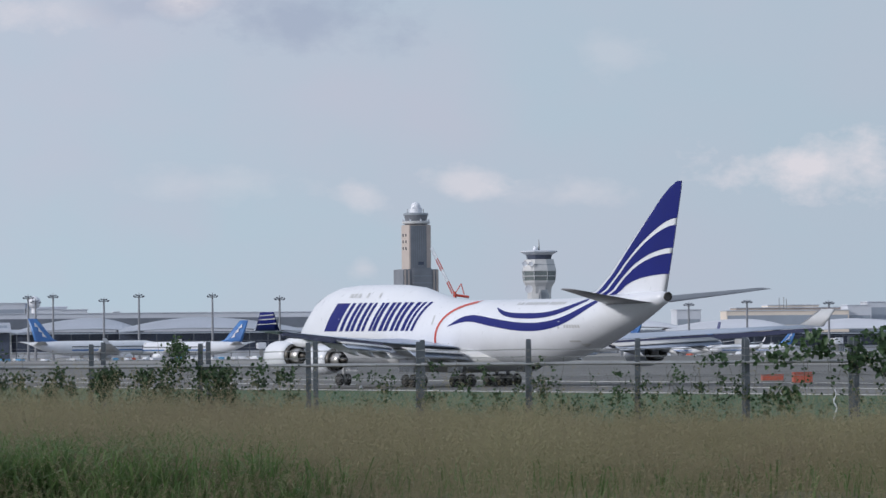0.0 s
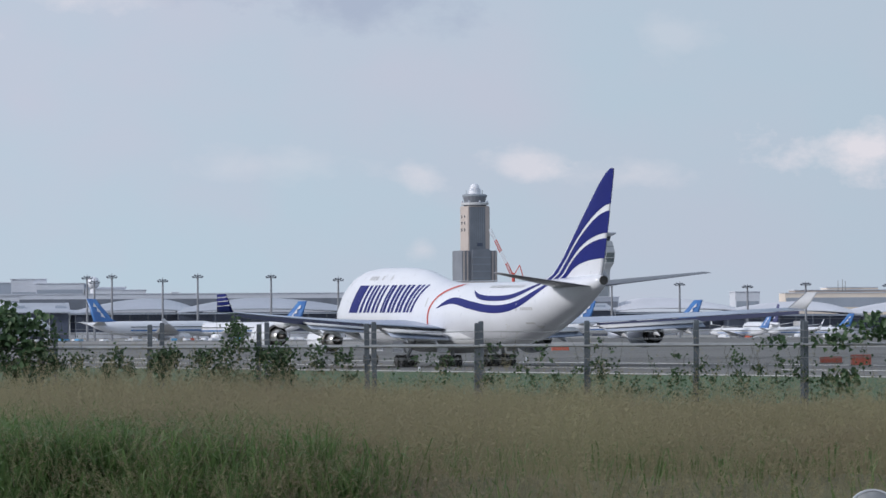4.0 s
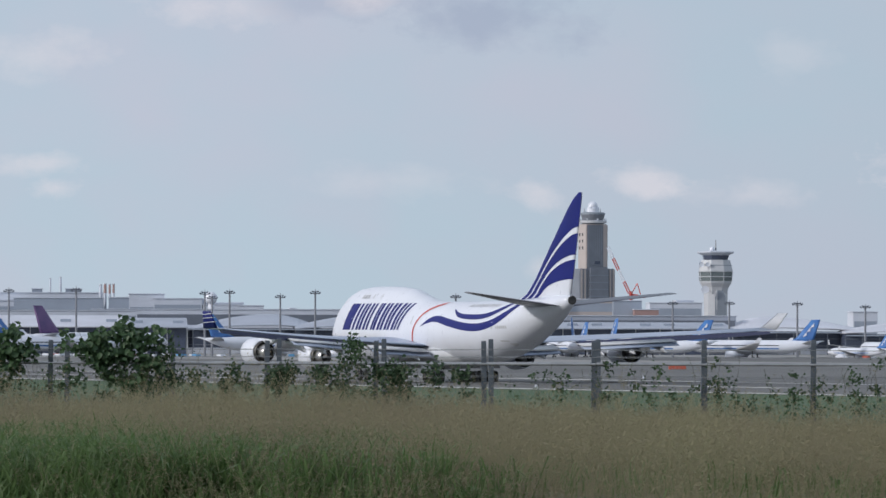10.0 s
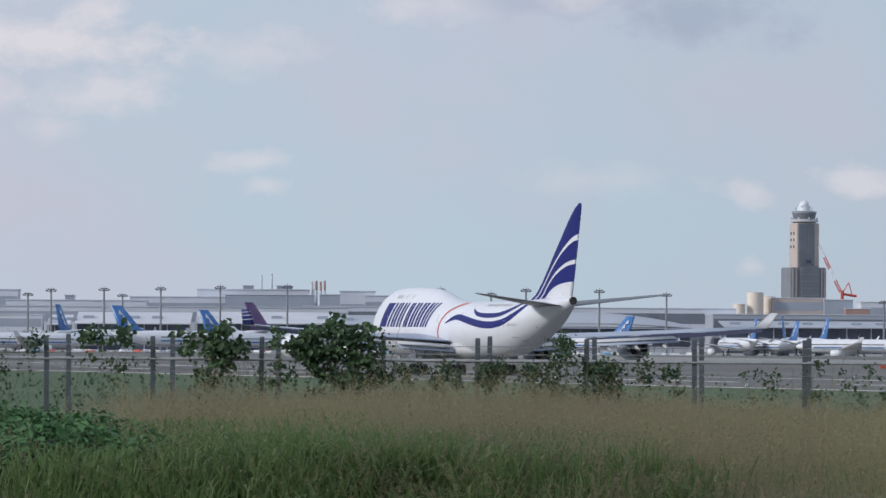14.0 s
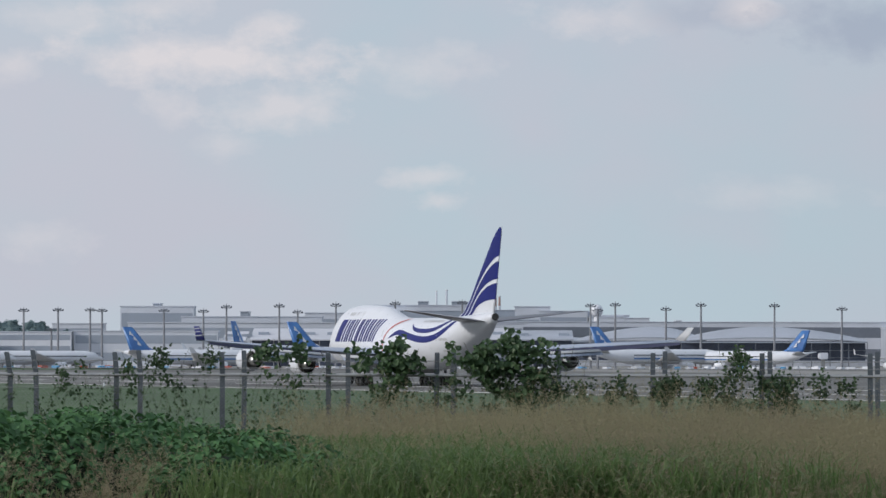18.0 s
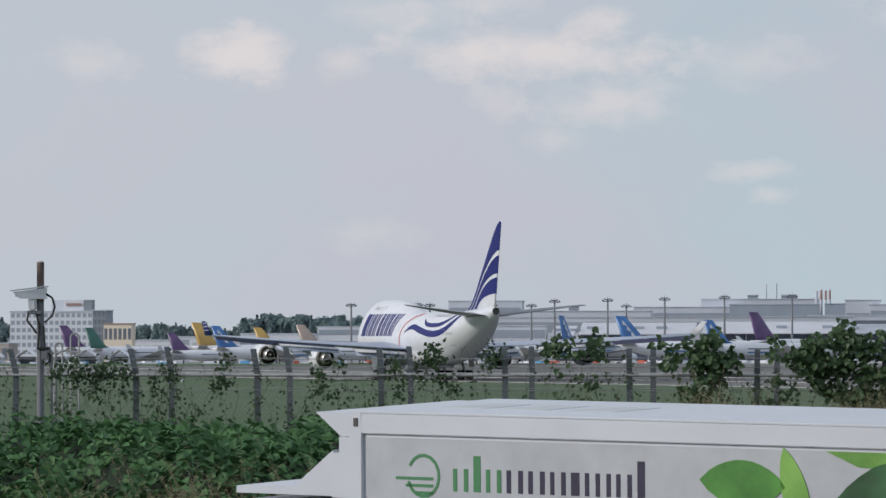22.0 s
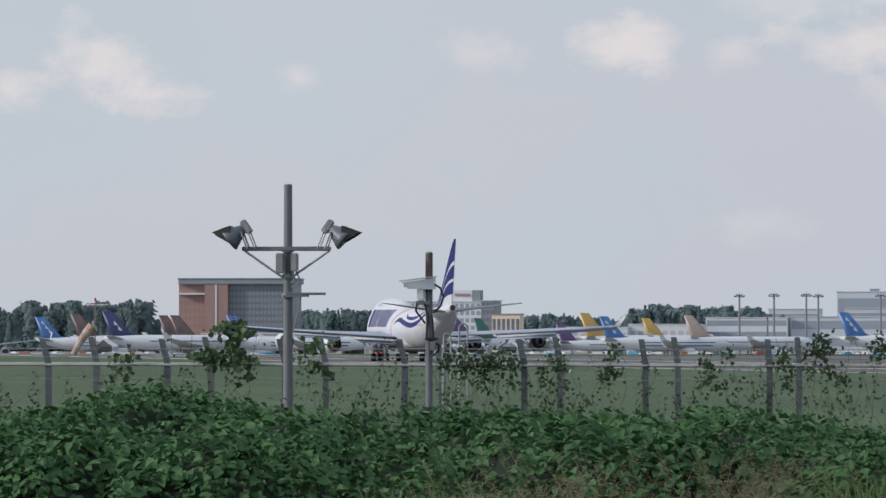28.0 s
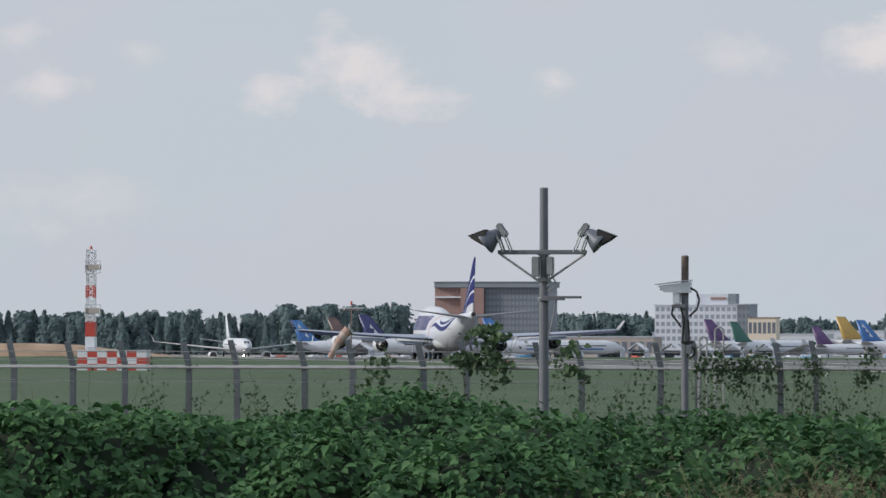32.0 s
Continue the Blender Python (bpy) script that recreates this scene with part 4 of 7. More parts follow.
def airliner_parts(tail, name_label, body=None, L=57.0, marks=0):
    """A parked wide-body: nose towards +Y, origin on the ground under its wing."""
    j = thing("parked_airliner", name_label, "airplane")
    body = body or M_WHITE
    k = L / 57.0
    R, zc = 2.85 * k, 5.4 * k
    prof = [(0, 0.05, -0.5), (0.6, 0.5, -0.4), (2, 1.3, -0.2), (4.5, 2.2, 0), (8, 2.8, 0), (40, 2.85, 0), (46, 2.5, 0.3), (52, 1.5, 1.0), (56.5, 0.45, 1.9)]
    bm = bmesh.new()
    loft(bm, [[Vector((r * k * math.cos(a), (26 - s) * k, zc + dz * k + r * k * math.sin(a))) for a in np.linspace(0, 2 * math.pi, 16, endpoint=False)] for s, r, dz in prof])
    part("fuselage", bm, body, j, smooth=True)
    Q = lambda s, x, z: Vector((x * k, (26 - s) * k, z * k))
    for sd in (-1, 1):
        part("wing", foil([(Q(18, 0, 3.8), Q(30, 0, 3.6), 1.2 * k), (Q(20, sd * 3, 4.1), Q(30, sd * 3, 3.9), 1.1 * k), (Q(35, sd * 28.5, 7.0), Q(38, sd * 28.5, 6.9), 0.25 * k)], 5), M_GREY, j, smooth=True)
        part("winglet", upright([(Q(35.3, sd * 28.5, 7.0), Q(38, sd * 28.5, 6.9), 0.2), (Q(37.5, sd * 29.2, 9.2), Q(39, sd * 29.2, 9.2), 0.1)], 4), body, j)
        part("tailplane", foil([(Q(48.5, 0, 6.6), Q(55, 0, 6.6), 0.6 * k), (Q(54, sd * 9.5, 8.0), Q(57, sd * 9.5, 8.0), 0.2 * k)], 5), M_GREY, j, smooth=True)
        part("engine", lathe(bmesh.new(), [(0.3, 1.25 * k), (-0.2, 1.5 * k), (-2.5 * k, 1.6 * k), (-4.6 * k, 1.2 * k), (-4.6 * k, 0.8 * k), (-5.8 * k, 0.3 * k)], Matrix.Translation(Q(19, sd * 9.6, 2.2)), 16, cap=True), body, j, smooth=True)
        part("intake", lathe(bmesh.new(), [(0.31, 1.2 * k), (0.26, 0.3 * k), (0.5, 0.05)], Matrix.Translation(Q(19, sd * 9.6, 2.2)), 16, cap=True), M_DARKMETAL, j)
        bm = rod(bmesh.new(), Q(29, sd * 4.6, 1), Q(29, sd * 4.4, 3.6), 0.25 * k)
        for o in (-0.6, 0.6):
            lathe(bm, [(-0.25, 0.6), (0.25, 0.6)], Matrix.Translation(Q(29.5, sd * 4.6 + o, 0.6)) @ Matrix.Rotation(radians(90), 4, "Z"), 12, cap=True)
        part("main_gear", bm, M_RUBBER, j)
    part("fin", upright([(Q(43.5, 0, 7.7), Q(54.3, 0, 8.0), 0.5 * k), (Q(46.6, 0, 9.0), Q(54.6, 0, 9.0), 0.7 * k), (Q(53.4, 0, 16.8), Q(57.2, 0, 16.9), 0.3 * k)], 6), tail, j, smooth=True)
    if marks:
        for sd in (-1, 1):
            for q in range(marks):
                u = 0.30 + 0.13 * q
                s = 49.6 + 1.6 * q
                z = 9.6 + 1.9 * q
                part("tail_mark", plate([Q(s, sd * 0.42, z), Q(s + 1.7, sd * 0.42, z + 0.5), Q(s + 1.75, sd * 0.40, z + 1.9), Q(s + 1.45, sd * 0.40, z + 1.8)], 0.12, (1, 0, 0)), M_WHITE, j)
    bm = rod(bmesh.new(), Q(6, 0, 1), Q(6, 0, 3.4), 0.2 * k)
    lathe(bm, [(-0.35, 0.5), (0.35, 0.5)], Matrix.Translation(Q(6, 0, 0.5)) @ Matrix.Rotation(radians(90), 4, "Z"), 12, cap=True)
    part("nose_gear", bm, M_RUBBER, j)
    for sd in (-1, 1):
        part("window_strip", loft(bmesh.new(), [[Q(s, sd * 2.86 * math.cos(a), 5.4 + 2.86 * math.sin(a)) for a in (0.15, 0.27)] for s in (8, 20, 30, 40)], close=False, cap=False), M_GLASS, j)
        if marks == 3:
            part("cheat_line", loft(bmesh.new(), [[Q(s, sd * 2.862 * math.cos(a), 5.4 + 2.862 * math.sin(a)) for a in (-0.35, -0.16)] for s in (9, 22, 40)], close=False, cap=False), tail, j)
    part("cockpit_glass", loft(bmesh.new(), [[Q(1.7, x, 6.1) for x in (-0.8, 0, 0.8)], [Q(2.9, x * 1.2, 7.1) for x in (-0.8, 0, 0.8)]], close=False, cap=False), M_GLASS, j)
    return j


# Blue and yellow fins are paled, with distance haze put into their colours.
TAIL = {
    "blue": material("airline_blue", (0.06, 0.15, 0.42), 0.4, vary=0.1, scale=0.2, bump=0, second=(0.08, 0.22, 0.50)),
    "sky": material("airline_sky_blue", (0.11, 0.33, 0.58), 0.4, vary=0.1, scale=0.2, bump=0),
    "purple": material("airline_purple", (0.11, 0.07, 0.20), 0.4, vary=0.15, scale=0.2, bump=0, second=(0.15, 0.08, 0.19)),
    "navy": material("airline_navy", (0.05, 0.055, 0.17), 0.4, vary=0.1, scale=0.2, bump=0),
    "green": material("airline_green", (0.06, 0.17, 0.14), 0.4, vary=0.1, scale=0.2, bump=0),
    "yellow": material("airline_yellow", (0.55, 0.36, 0.11), 0.4, vary=0.08, scale=0.2, bump=0),
    "brown": material("airline_brown", (0.11, 0.085, 0.095), 0.4, vary=0.1, scale=0.2, bump=0, second=(0.17, 0.11, 0.10)),
    "floral": material("airline_floral", (0.52, 0.48, 0.44), 0.4, vary=0.3, scale=0.5, bump=0, second=(0.40, 0.28, 0.24)),
    "white": M_WHITE,
}
WORDS = {"sky": "light blue", "floral": "patterned beige", "blue": "bright blue"}


def build_airliners(rows):
    made = {}
    for c, (x, y, z), turn in rows:
        ra = radians(turn)
        # the row's place is the top of the fin; step back to the thing's origin
        k = (z - LOW) / 16.9
        off = Matrix.Rotation(ra, 4, "Z") @ Vector((0, -30.5 * k, 0))
        m = Matrix.Translation((x - off.x, y - off.y, LOW)) @ Matrix.Rotation(ra, 4, "Z")
        if c not in made:
            made[c] = airliner_parts(TAIL[c], "parked white airliner with a %s tail fin on the apron" % WORDS.get(c, c), marks={"blue": 3, "navy": 2}.get(c, 0))
            tagged(made[c], group="parked airliners")
            made[c].matrix_basis = m
            ob = made[c]
        else:
            ob = copy_thing(made[c], m)
        ob.scale = (k, k, k)


def build_vehicles(rows):
    kinds = []
    for i, (lab, body) in enumerate((("small white service van parked on the apron", M_WHITE), ("grey baggage tractor and cart on the apron", M_GREY), ("orange and white catering lift truck on the apron", M_ORANGE), ("pale blue fuel bowser on the apron", TAIL["sky"]))):
        v = thing("service_vehicle", lab, "vehicle", group="apron vehicles")
        part("body", cuboid(-2.6, 1.4, -1.1, 1.1, 0.7, 2.9 if i != 1 else 1.8, bevel=0.12), body, v)
        cab = part("cab", cuboid(1.45, 3.0, -1.05, 1.05, 0.6, 2.3, bevel=0.2), M_WHITE, v)
        part("windscreen", cuboid(2.96, 3.03, -0.9, 0.9, 1.4, 2.1), M_GLASS, cab)
        for sx in (-1.8, 2.0):
            for sy in (-1.0, 1.0):
                part("wheel", lathe(bmesh.new(), [(-0.15, 0.42), (0.15, 0.42)], Matrix.Translation((sx, sy, 0.42)), 12, cap=True), M_RUBBER, v)
        kinds.append(v)
    rng = random.Random(5)
    used = set()
    for n, (x, y, z) in enumerate(rows):
        k = rng.choice((0, 0, 0, 0, 0, 0, 1, 1, 2, 3))
        m = Matrix.Translation((x, y, LOW)) @ Matrix.Rotation(rng.uniform(0, 6.28), 4, "Z")
        if k not in used:
            used.add(k)
            kinds[k].matrix_basis = m
        else:
            copy_thing(kinds[k], m)
    for k in range(4):
        if k not in used:
            kinds[k].matrix_basis = Matrix.Translation((60 + 12 * k, 2300, LOW))


def build_trees(name, label, spans, seed):
    """Far wood: trunks under crowns of many small leaf clumps, one joined mesh a belt."""
    rng = np.random.default_rng(seed)
    V, Fc, mi = [], [], []
    for (x0, y0, z0), (x1, y1, z1), n in spans:
        for i in range(3 * n):
            u = (i / 3 + rng.uniform(0, 1)) / n
            x, y = x0 + (x1 - x0) * u, y0 + (y1 - y0) * u + rng.uniform(0, 60)
            h = (z0 - LOW + (z1 - z0) * u) * (rng.uniform(0.88, 1.05) if i % 3 == 0 else rng.uniform(0.45, 0.92))
            r = h * rng.uniform(0.16, 0.32)
            b = len(V)
            tr = h * 0.02
            V += [(x - tr, y, LOW), (x + tr, y, LOW), (x, y + tr, LOW), (x, y, LOW + h * 0.8)]
            Fc += [(b, b + 1, b + 3), (b + 1, b + 2, b + 3), (b + 2, b, b + 3)]
            mi += [1, 1, 1]
            conic = rng.uniform() < 0.45
            prof = lambda hz: (1.05 - hz) * 1.25 if conic else math.sqrt(max(0.02, 1 - (2 * max(hz, 0.3) / 1.3 - 1.0) ** 2))
            lobe = lambda a, hz: 0.82 + 0.22 * math.sin(3 * a + i) * math.sin(9 * hz + i * 1.7)
            # leafy body behind the outer clumps
            b = len(V)
            for j in range(7):
                hz = 0.04 + 0.93 * j / 6
                for q in range(9):
                    a = 6.283 * q / 9 + 0.3 * j
                    d = r * prof(hz) * lobe(a, hz) * rng.uniform(0.78, 0.92)
                    V.append((x + d * math.cos(a), y + d * math.sin(a), LOW + h * hz))
            for j in range(6):
                for q in range(9):
                    Fc.append((b + 9 * j + q, b + 9 * j + (q + 1) % 9, b + 9 * j + 9 + (q + 1) % 9, b + 9 * j + 9 + q))
                    mi.append(0)
            for k in range(220):
                hz = rng.uniform(0.05, 1.0)
                a = rng.uniform(0, 6.283)
                d = r * prof(hz) * lobe(a, hz) * rng.uniform(0.92, 1.04)
                c = np.array((x + d * math.cos(a), y + d * math.sin(a), LOW + h * hz))
                nr = np.array((math.cos(a), math.sin(a), 0.25 + 0.9 * hz)) + rng.normal(size=3) * 0.25
                nr /= np.linalg.norm(nr)
                e = np.cross(nr, rng.normal(size=3))
                e /= np.linalg.norm(e)
                g = np.cross(nr, e)
                s = r * rng.uniform(0.14, 0.25)
                b = len(V)
                V += [tuple(c + s * e), tuple(c + s * g * 0.8 - nr * s * 0.3), tuple(c - s * e - nr * s * 0.2), tuple(c - s * g * 0.8)]
                Fc += [(b, b + 1, b + 2), (b, b + 2, b + 3)]
                mi += [0, 0]
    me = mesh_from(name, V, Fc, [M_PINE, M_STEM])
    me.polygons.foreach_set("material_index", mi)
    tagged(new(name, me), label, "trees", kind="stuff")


# x from, x to, y, height of the front and of the back edge, metal
SHELVES = [(-140, -128, 2905, 6.4, 11.2, M_PALEROOF), (-126, -66, 2915, 7.0, 12.8, M_PALEROOF), (-64, 8, 2935, 7.4, 13.2, M_PALEROOF), (10, 42, 2925, 7.2, 12.0, M_SLATEROOF), (214, 330, 2950, 7.0, 10.2, M_SLATEROOF)]


def build_far():
    build_masts([(45.59, 2620.00, 23.61), (50.10, 2680.00, 21.84), (57.15, 2620.00, 24.05), (82.03, 2660.00, 22.27), (97.14, 2620.00, 24.01), (131.44, 2620.00, 23.75), (162.89, 2620.00, 22.19), (264.86, 2620.00, 19.29), (291.54, 2620.00, 19.35), (323.62, 2620.00, 19.10),
                 (355.76, 2620.00, 17.79), (383.42, 2620.00, 18.91), (422.42, 2620.00, 18.07), (-219.27, 2620.00, 20.96), (-203.17, 2620.00, 21.21), (-189.57, 2640.00, 21.32), (-186.78, 2680.00, 21.28), (-154.81, 2640.00, 21.02), (-137.30, 2660.00, 20.86), (-124.46, 2620.00, 22.72),
                 (-99.80, 2620.00, 23.22), (-93.94, 2700.00, 20.78), (-73.34, 2620.00, 23.72), (-45.62, 2620.00, 24.48), (-14.29, 2620.00, 24.98), (-207.83, 2640.00, 11.85)])
    build_tower()
    build_ramp_tower()
    build_crane()
    # terminals beyond the masts
    v = "long airport pier with a slate vaulted roof and dark glazed front"
    for a, b, rise in (((45.72, 3000.00, 7.60), (113.42, 3000.00, 7.65), 6.5), ((99.79, 2980.00, 7.74), (198.25, 2980.00, 7.54), 6.5), ((331.35, 3000.00, 6.52), (404.51, 3000.00, 7.48), 6.5),
                       ((393.56, 2980.00, 5.95), (466.82, 2980.00, 5.05), 5.5), ((460.70, 2990.00, 5.11), (546.83, 2990.00, 4.41), 6.0), ((-62.03, 3000.00, 8.48), (51.72, 3000.00, 7.55), 4.0)):
        curved_roof("terminal_pier", v, a, b, rise, 40, 0)
    flat = "long flat-roofed terminal block with bands of dark windows"
    building("terminal", flat, (-8.37, 3070.00, 16.71), (229.08, 3070.00, 14.21), 40, M_WALL, 2, category="terminal")
    building("terminal", flat, (211.99, 3010.00, 13.53), (338.53, 3010.00, 14.76), 60, M_SLATEROOF, 2, category="terminal", glass=M_SLATE)
    building("terminal", flat, (-195.21, 3000.00, 15.63), (16.13, 3000.00, 16.10), 50, M_WALL, 2, category="terminal", glass=M_BAND)
    building("terminal", flat, (-171.03, 3080.00, 19.28), (-93.92, 3080.00, 19.84), 30, M_WALL, 2, category="terminal")
    building("terminal", flat, (-216.42, 2900.00, 10.94), (-142.14, 2900.00, 10.91), 14, M_WALL, 2, category="terminal", glass=M_BAND)
    up = "pale upper block on the terminal roof"
    for a, b, mat, fl in (((26.46, 3200.00, 23.32), (53.98, 3200.00, 23.43), M_WALL, 2), ((54.60, 3200.00, 19.89), (75.11, 3200.00, 19.73), M_WALL, 1), ((70.21, 3210.00, 21.10), (77.28, 3210.00, 21.05), M_BAND, 0), ((75.11, 3200.00, 19.41), (89.22, 3200.00, 18.97), M_WALL, 1), ((104.30, 3200.00, 17.89), (107.52, 3200.00, 18.19), M_BAND, 0),
                          ((267.30, 3300.00, 24.12), (299.02, 3300.00, 24.28), M_BEIGE, 3), ((297.46, 3290.00, 23.23), (314.12, 3290.00, 23.31), M_BAND, 2), ((308.87, 3280.00, 17.94), (323.16, 3280.00, 18.01), M_BRICK, 0),
                          ((329.40, 3400.00, 22.56), (361.44, 3400.00, 23.06), M_WALL, 2), ((347.95, 3420.00, 24.12), (358.35, 3420.00, 24.17), M_WALL, 0), ((420.81, 3150.00, 16.47), (434.66, 3150.00, 16.36), M_WALL, 1), ((449.16, 3150.00, 15.61), (519.28, 3150.00, 14.42), M_CREAM, 2), ((462.0, 3200.00, 17.4), (530.0, 3200.00, 17.2), M_BEIGE, 2), ((480.54, 3200.00, 18.83), (510.09, 3200.00, 18.60), M_CREAM, 1),
                          ((520.30, 3160.00, 18.31), (533.95, 3160.00, 17.88), M_WALL, 1), ((536.71, 3190.00, 20.29), (576.78, 3190.00, 19.98), M_WALL, 2), ((12.49, 3200.00, 25.84), (32.74, 3200.00, 25.95), M_WALL, 1), ((32.53, 3210.00, 23.10), (61.57, 3210.00, 23.58), M_WALL, 1), ((60.75, 3200.00, 20.94), (77.81, 3200.00, 21.03), M_WALL, 1),
                          ((0.92, 3150.00, 23.57), (12.31, 3150.00, 23.31), M_BAND, 0), ((-52.03, 3150.00, 23.28), (-1.84, 3150.00, 24.50), M_BAND, 2), ((-68.81, 3200.00, 26.45), (-1.86, 3200.00, 27.67), M_WALL, 1), ((-106.84, 3190.00, 21.95), (-46.33, 3190.00, 24.14), M_WALL, 2), ((-43.30, 3250.00, 29.03), (-37.48, 3250.00, 29.03), M_BAND, 0),
                          ((-23.88, 3250.00, 29.01), (-14.82, 3250.00, 29.00), M_BAND, 0), ((-207.09, 3120.00, 25.12), (-166.36, 3120.00, 24.77), M_WALL, 2), ((-189.51, 3130.00, 26.73), (-185.74, 3130.00, 26.73), M_BAND, 0), ((-144.00, 3200.00, 22.68), (-139.20, 3200.00, 22.67), M_BAND, 0), ((-243.42, 3100.00, 15.44), (-215.44, 3100.00, 16.05), M_WALL, 2), ((-259.79, 2894.00, 10.43), (-217.5, 2894.00, 10.73), M_WHITE, 3)):
        building("roof_block", up, a, b, 25, mat, fl, glass=M_BAND)
    shed = "low white cargo shed with grey doors"
    for a, b in (((-327.30, 2850.00, 5.46), (-295.56, 2850.00, 5.76)), ((-296.02, 2860.00, 6.91), (-259.09, 2860.00, 6.92)), ((-414.33, 2850.00, 4.57), (-379.43, 2850.00, 4.59)), ((-342.05, 2700.00, 3.84), (-307.83, 2700.00, 4.10))):
        building("cargo_shed", shed, a, b, 30, M_WHITE, 1, glass=M_GREY, cols=9)
    # white tanks beside the control tower
    for k, (x, y, z, r) in enumerate(((257.2, 3300, 27.4, 4.9), (266.2, 3312, 25.2, 3.7), (247.5, 3296, 20.6, 3.6))):
        t = thing("storage_tank", "white cylindrical storage tank beside the control tower", "tank", Matrix.Translation((x, y, LOW)), "storage tanks")
        part("shell", rod(bmesh.new(), (0, 0, 0), (0, 0, z - LOW), r, r, 28), M_CREAM, t)
        part("roof_cone", rod(bmesh.new(), (0, 0, z - LOW), (0, 0, z - LOW + 0.5), r * 1.02, r * 0.4, 28), M_WHITE, t)
        for hh in (0.35, 0.7):
            part("hoop", rod(bmesh.new(), (0, 0, (z - LOW) * hh), (0, 0, (z - LOW) * hh + 0.25), r * 1.015, r * 1.015, 28), M_GREY, t)
    # radome and chimneys on the roofs
    bm = bmesh.new()
    x, y, z = (58.19, 3150.00, 23.42)
    bmesh.ops.create_icosphere(bm, subdivisions=3, radius=3.6, matrix=Matrix.Translation((x, y, z)))
    rod(bm, (x, y, LOW), (x, y, z - 3), 1.6)
    single("roof_radome", bm, M_WHITE, "white round radar dome on a roof", "radome", smooth=True)
    for k, (a, w) in enumerate((((-3.63, 3180.00, 30.64), 0.9), ((-1.07, 3180.00, 31.29), 0.9), ((1.49, 3180.00, 30.98), 0.7), ((3.72, 3180.00, 31.31), 0.7), ((-32.51, 3240.00, 34.77), 0.5), ((-26.70, 3240.00, 35.41), 0.6))):
        x, y, z = a
        c = thing("roof_chimney", "roof flue with a banded top and a cap", "chimney", Matrix.Translation((x, y, 0)), "roof flues")
        part("pipe", rod(bmesh.new(), (0, 0, LOW), (0, 0, z - 5), w, w, 10), M_WALL, c)
        part("pipe_top", rod(bmesh.new(), (0, 0, z - 5), (0, 0, z), w * 0.99, w * 0.9, 10), M_BRICK if 0 < k < 4 else M_WALL, c)
        part("cap", rod(bmesh.new(), (0, 0, z), (0, 0, z + 0.6), w * 1.2, w * 0.8, 10), M_GREY, c)
    for a, h in (((486.49, 3200.00, 23.01), 0.2), ((489.12, 3200.00, 23.64), 0.2), ((490.75, 3200.00, 22.65), 0.2)):
        x, y, z = a
        single("roof_aerial", rod(bmesh.new(), (x, y, LOW), (x, y, z), 0.3, 0.2), M_STEEL, "thin steel aerial standing on a terminal roof", "aerial", group="roof aerials")
    # hotels beyond the west end
    h = building("white_hotel", "white multi-storey hotel with rows of windows", (-391.20, 2700.00, 17.75), (-351.11, 2700.00, 17.72), 25, M_WHITE, 7, cols=15, category="hotel", glass=M_BAND)
    building("hotel_wing", "blue-grey end wing of the white hotel", (-350.68, 2698.00, 18.26), (-344.54, 2698.00, 18.25), 28, M_WALLD, 7, cols=3, category="hotel")
    for nm, lf, rt, dp, mat in (("top_block", (-365.50, 2705.00, 23.49), (-355.88, 2705.00, 23.48), 12, M_WHITE), ("stair_head", (-355.58, 2704.00, 23.47), (-351.90, 2704.00, 23.47), 12, M_WALLD), ("top_block", (-371.97, 2708.00, 23.24), (-365.91, 2708.00, 23.23), 12, M_WALL)):
        part(nm, cuboid(lf[0], rt[0], lf[1], lf[1] + dp, 10, lf[2]), mat, h)
    x, y, z = (-364.35, 2704.60, 21.84)
    part("sign_bar", cuboid(x, x + 7.5, y - 0.1, y + 0.5, z - 1.2, z, bevel=0.1), M_BRICK, h, "faded red sign bar on the hotel top")
    # House walls lifted to a bright cream, with the sunlight in the colour.
    o = building("orange_roofed_house", "beige two-storey building with an orange tiled roof", (-339.49, 2650.00, 11.62), (-326.04, 2650.00, 11.61), 14, material("sunlit_cream_stucco", (0.78, 0.68, 0.56), 0.7, vary=0.08), 2, roof=M_BRICK, cols=6)
    building("brick_hotel", "terracotta hotel front with a dark roof band", (-499.36, 2700.00, 26.56), (-486.26, 2700.00, 26.55), 30, M_BRICK, 9, cols=6, category="hotel", glass=M_BRICKD, roof=M_WALLD)
    building("dark_hotel", "dark grey slab of the hotel with window rows", (-485.94, 2699.00, 26.54), (-444.40, 2699.00, 25.96), 34, M_SLATE, 11, cols=22, category="hotel", glass=M_WALLD, roof=M_SLATE)
    for a, b, mat, nm, lab in (((-498.91, 2696.00, 28.99), (-443.07, 2696.00, 28.12), M_WALLD, "roof_band", "dark parapet band over the hotel"),):
        building("hotel_parapet", lab, a, b, 36, mat, 0, base=a[2] - 2.4, category="hotel", roof=M_WALLD)
    # Darker terracotta copy; the shade on this part of the brick is coloured in.
    part("shaded_brick_bay", cuboid(-485.9, -474.5, 2698.2, 2705, LOW, 26.3), M_BRICKD, bpy.data.objects["dark_hotel"], "terracotta bay in a darker colour for its shade")
    part("bay_line", cuboid(-480.6, -479.9, 2697.9, 2698.25, LOW, 26.3), M_WHITE, bpy.data.objects["dark_hotel"])
    x, y, z = (-499.27, 2699.50, 22.16)
    x2 = ((-477.26, 2699.50, 22.15))[0]
    single("hotel_ledge", cuboid(x, x2, y - 0.5, y + 28, z - 0.7, z), M_WHITE, "white ledge line across the hotel front", "ledge")
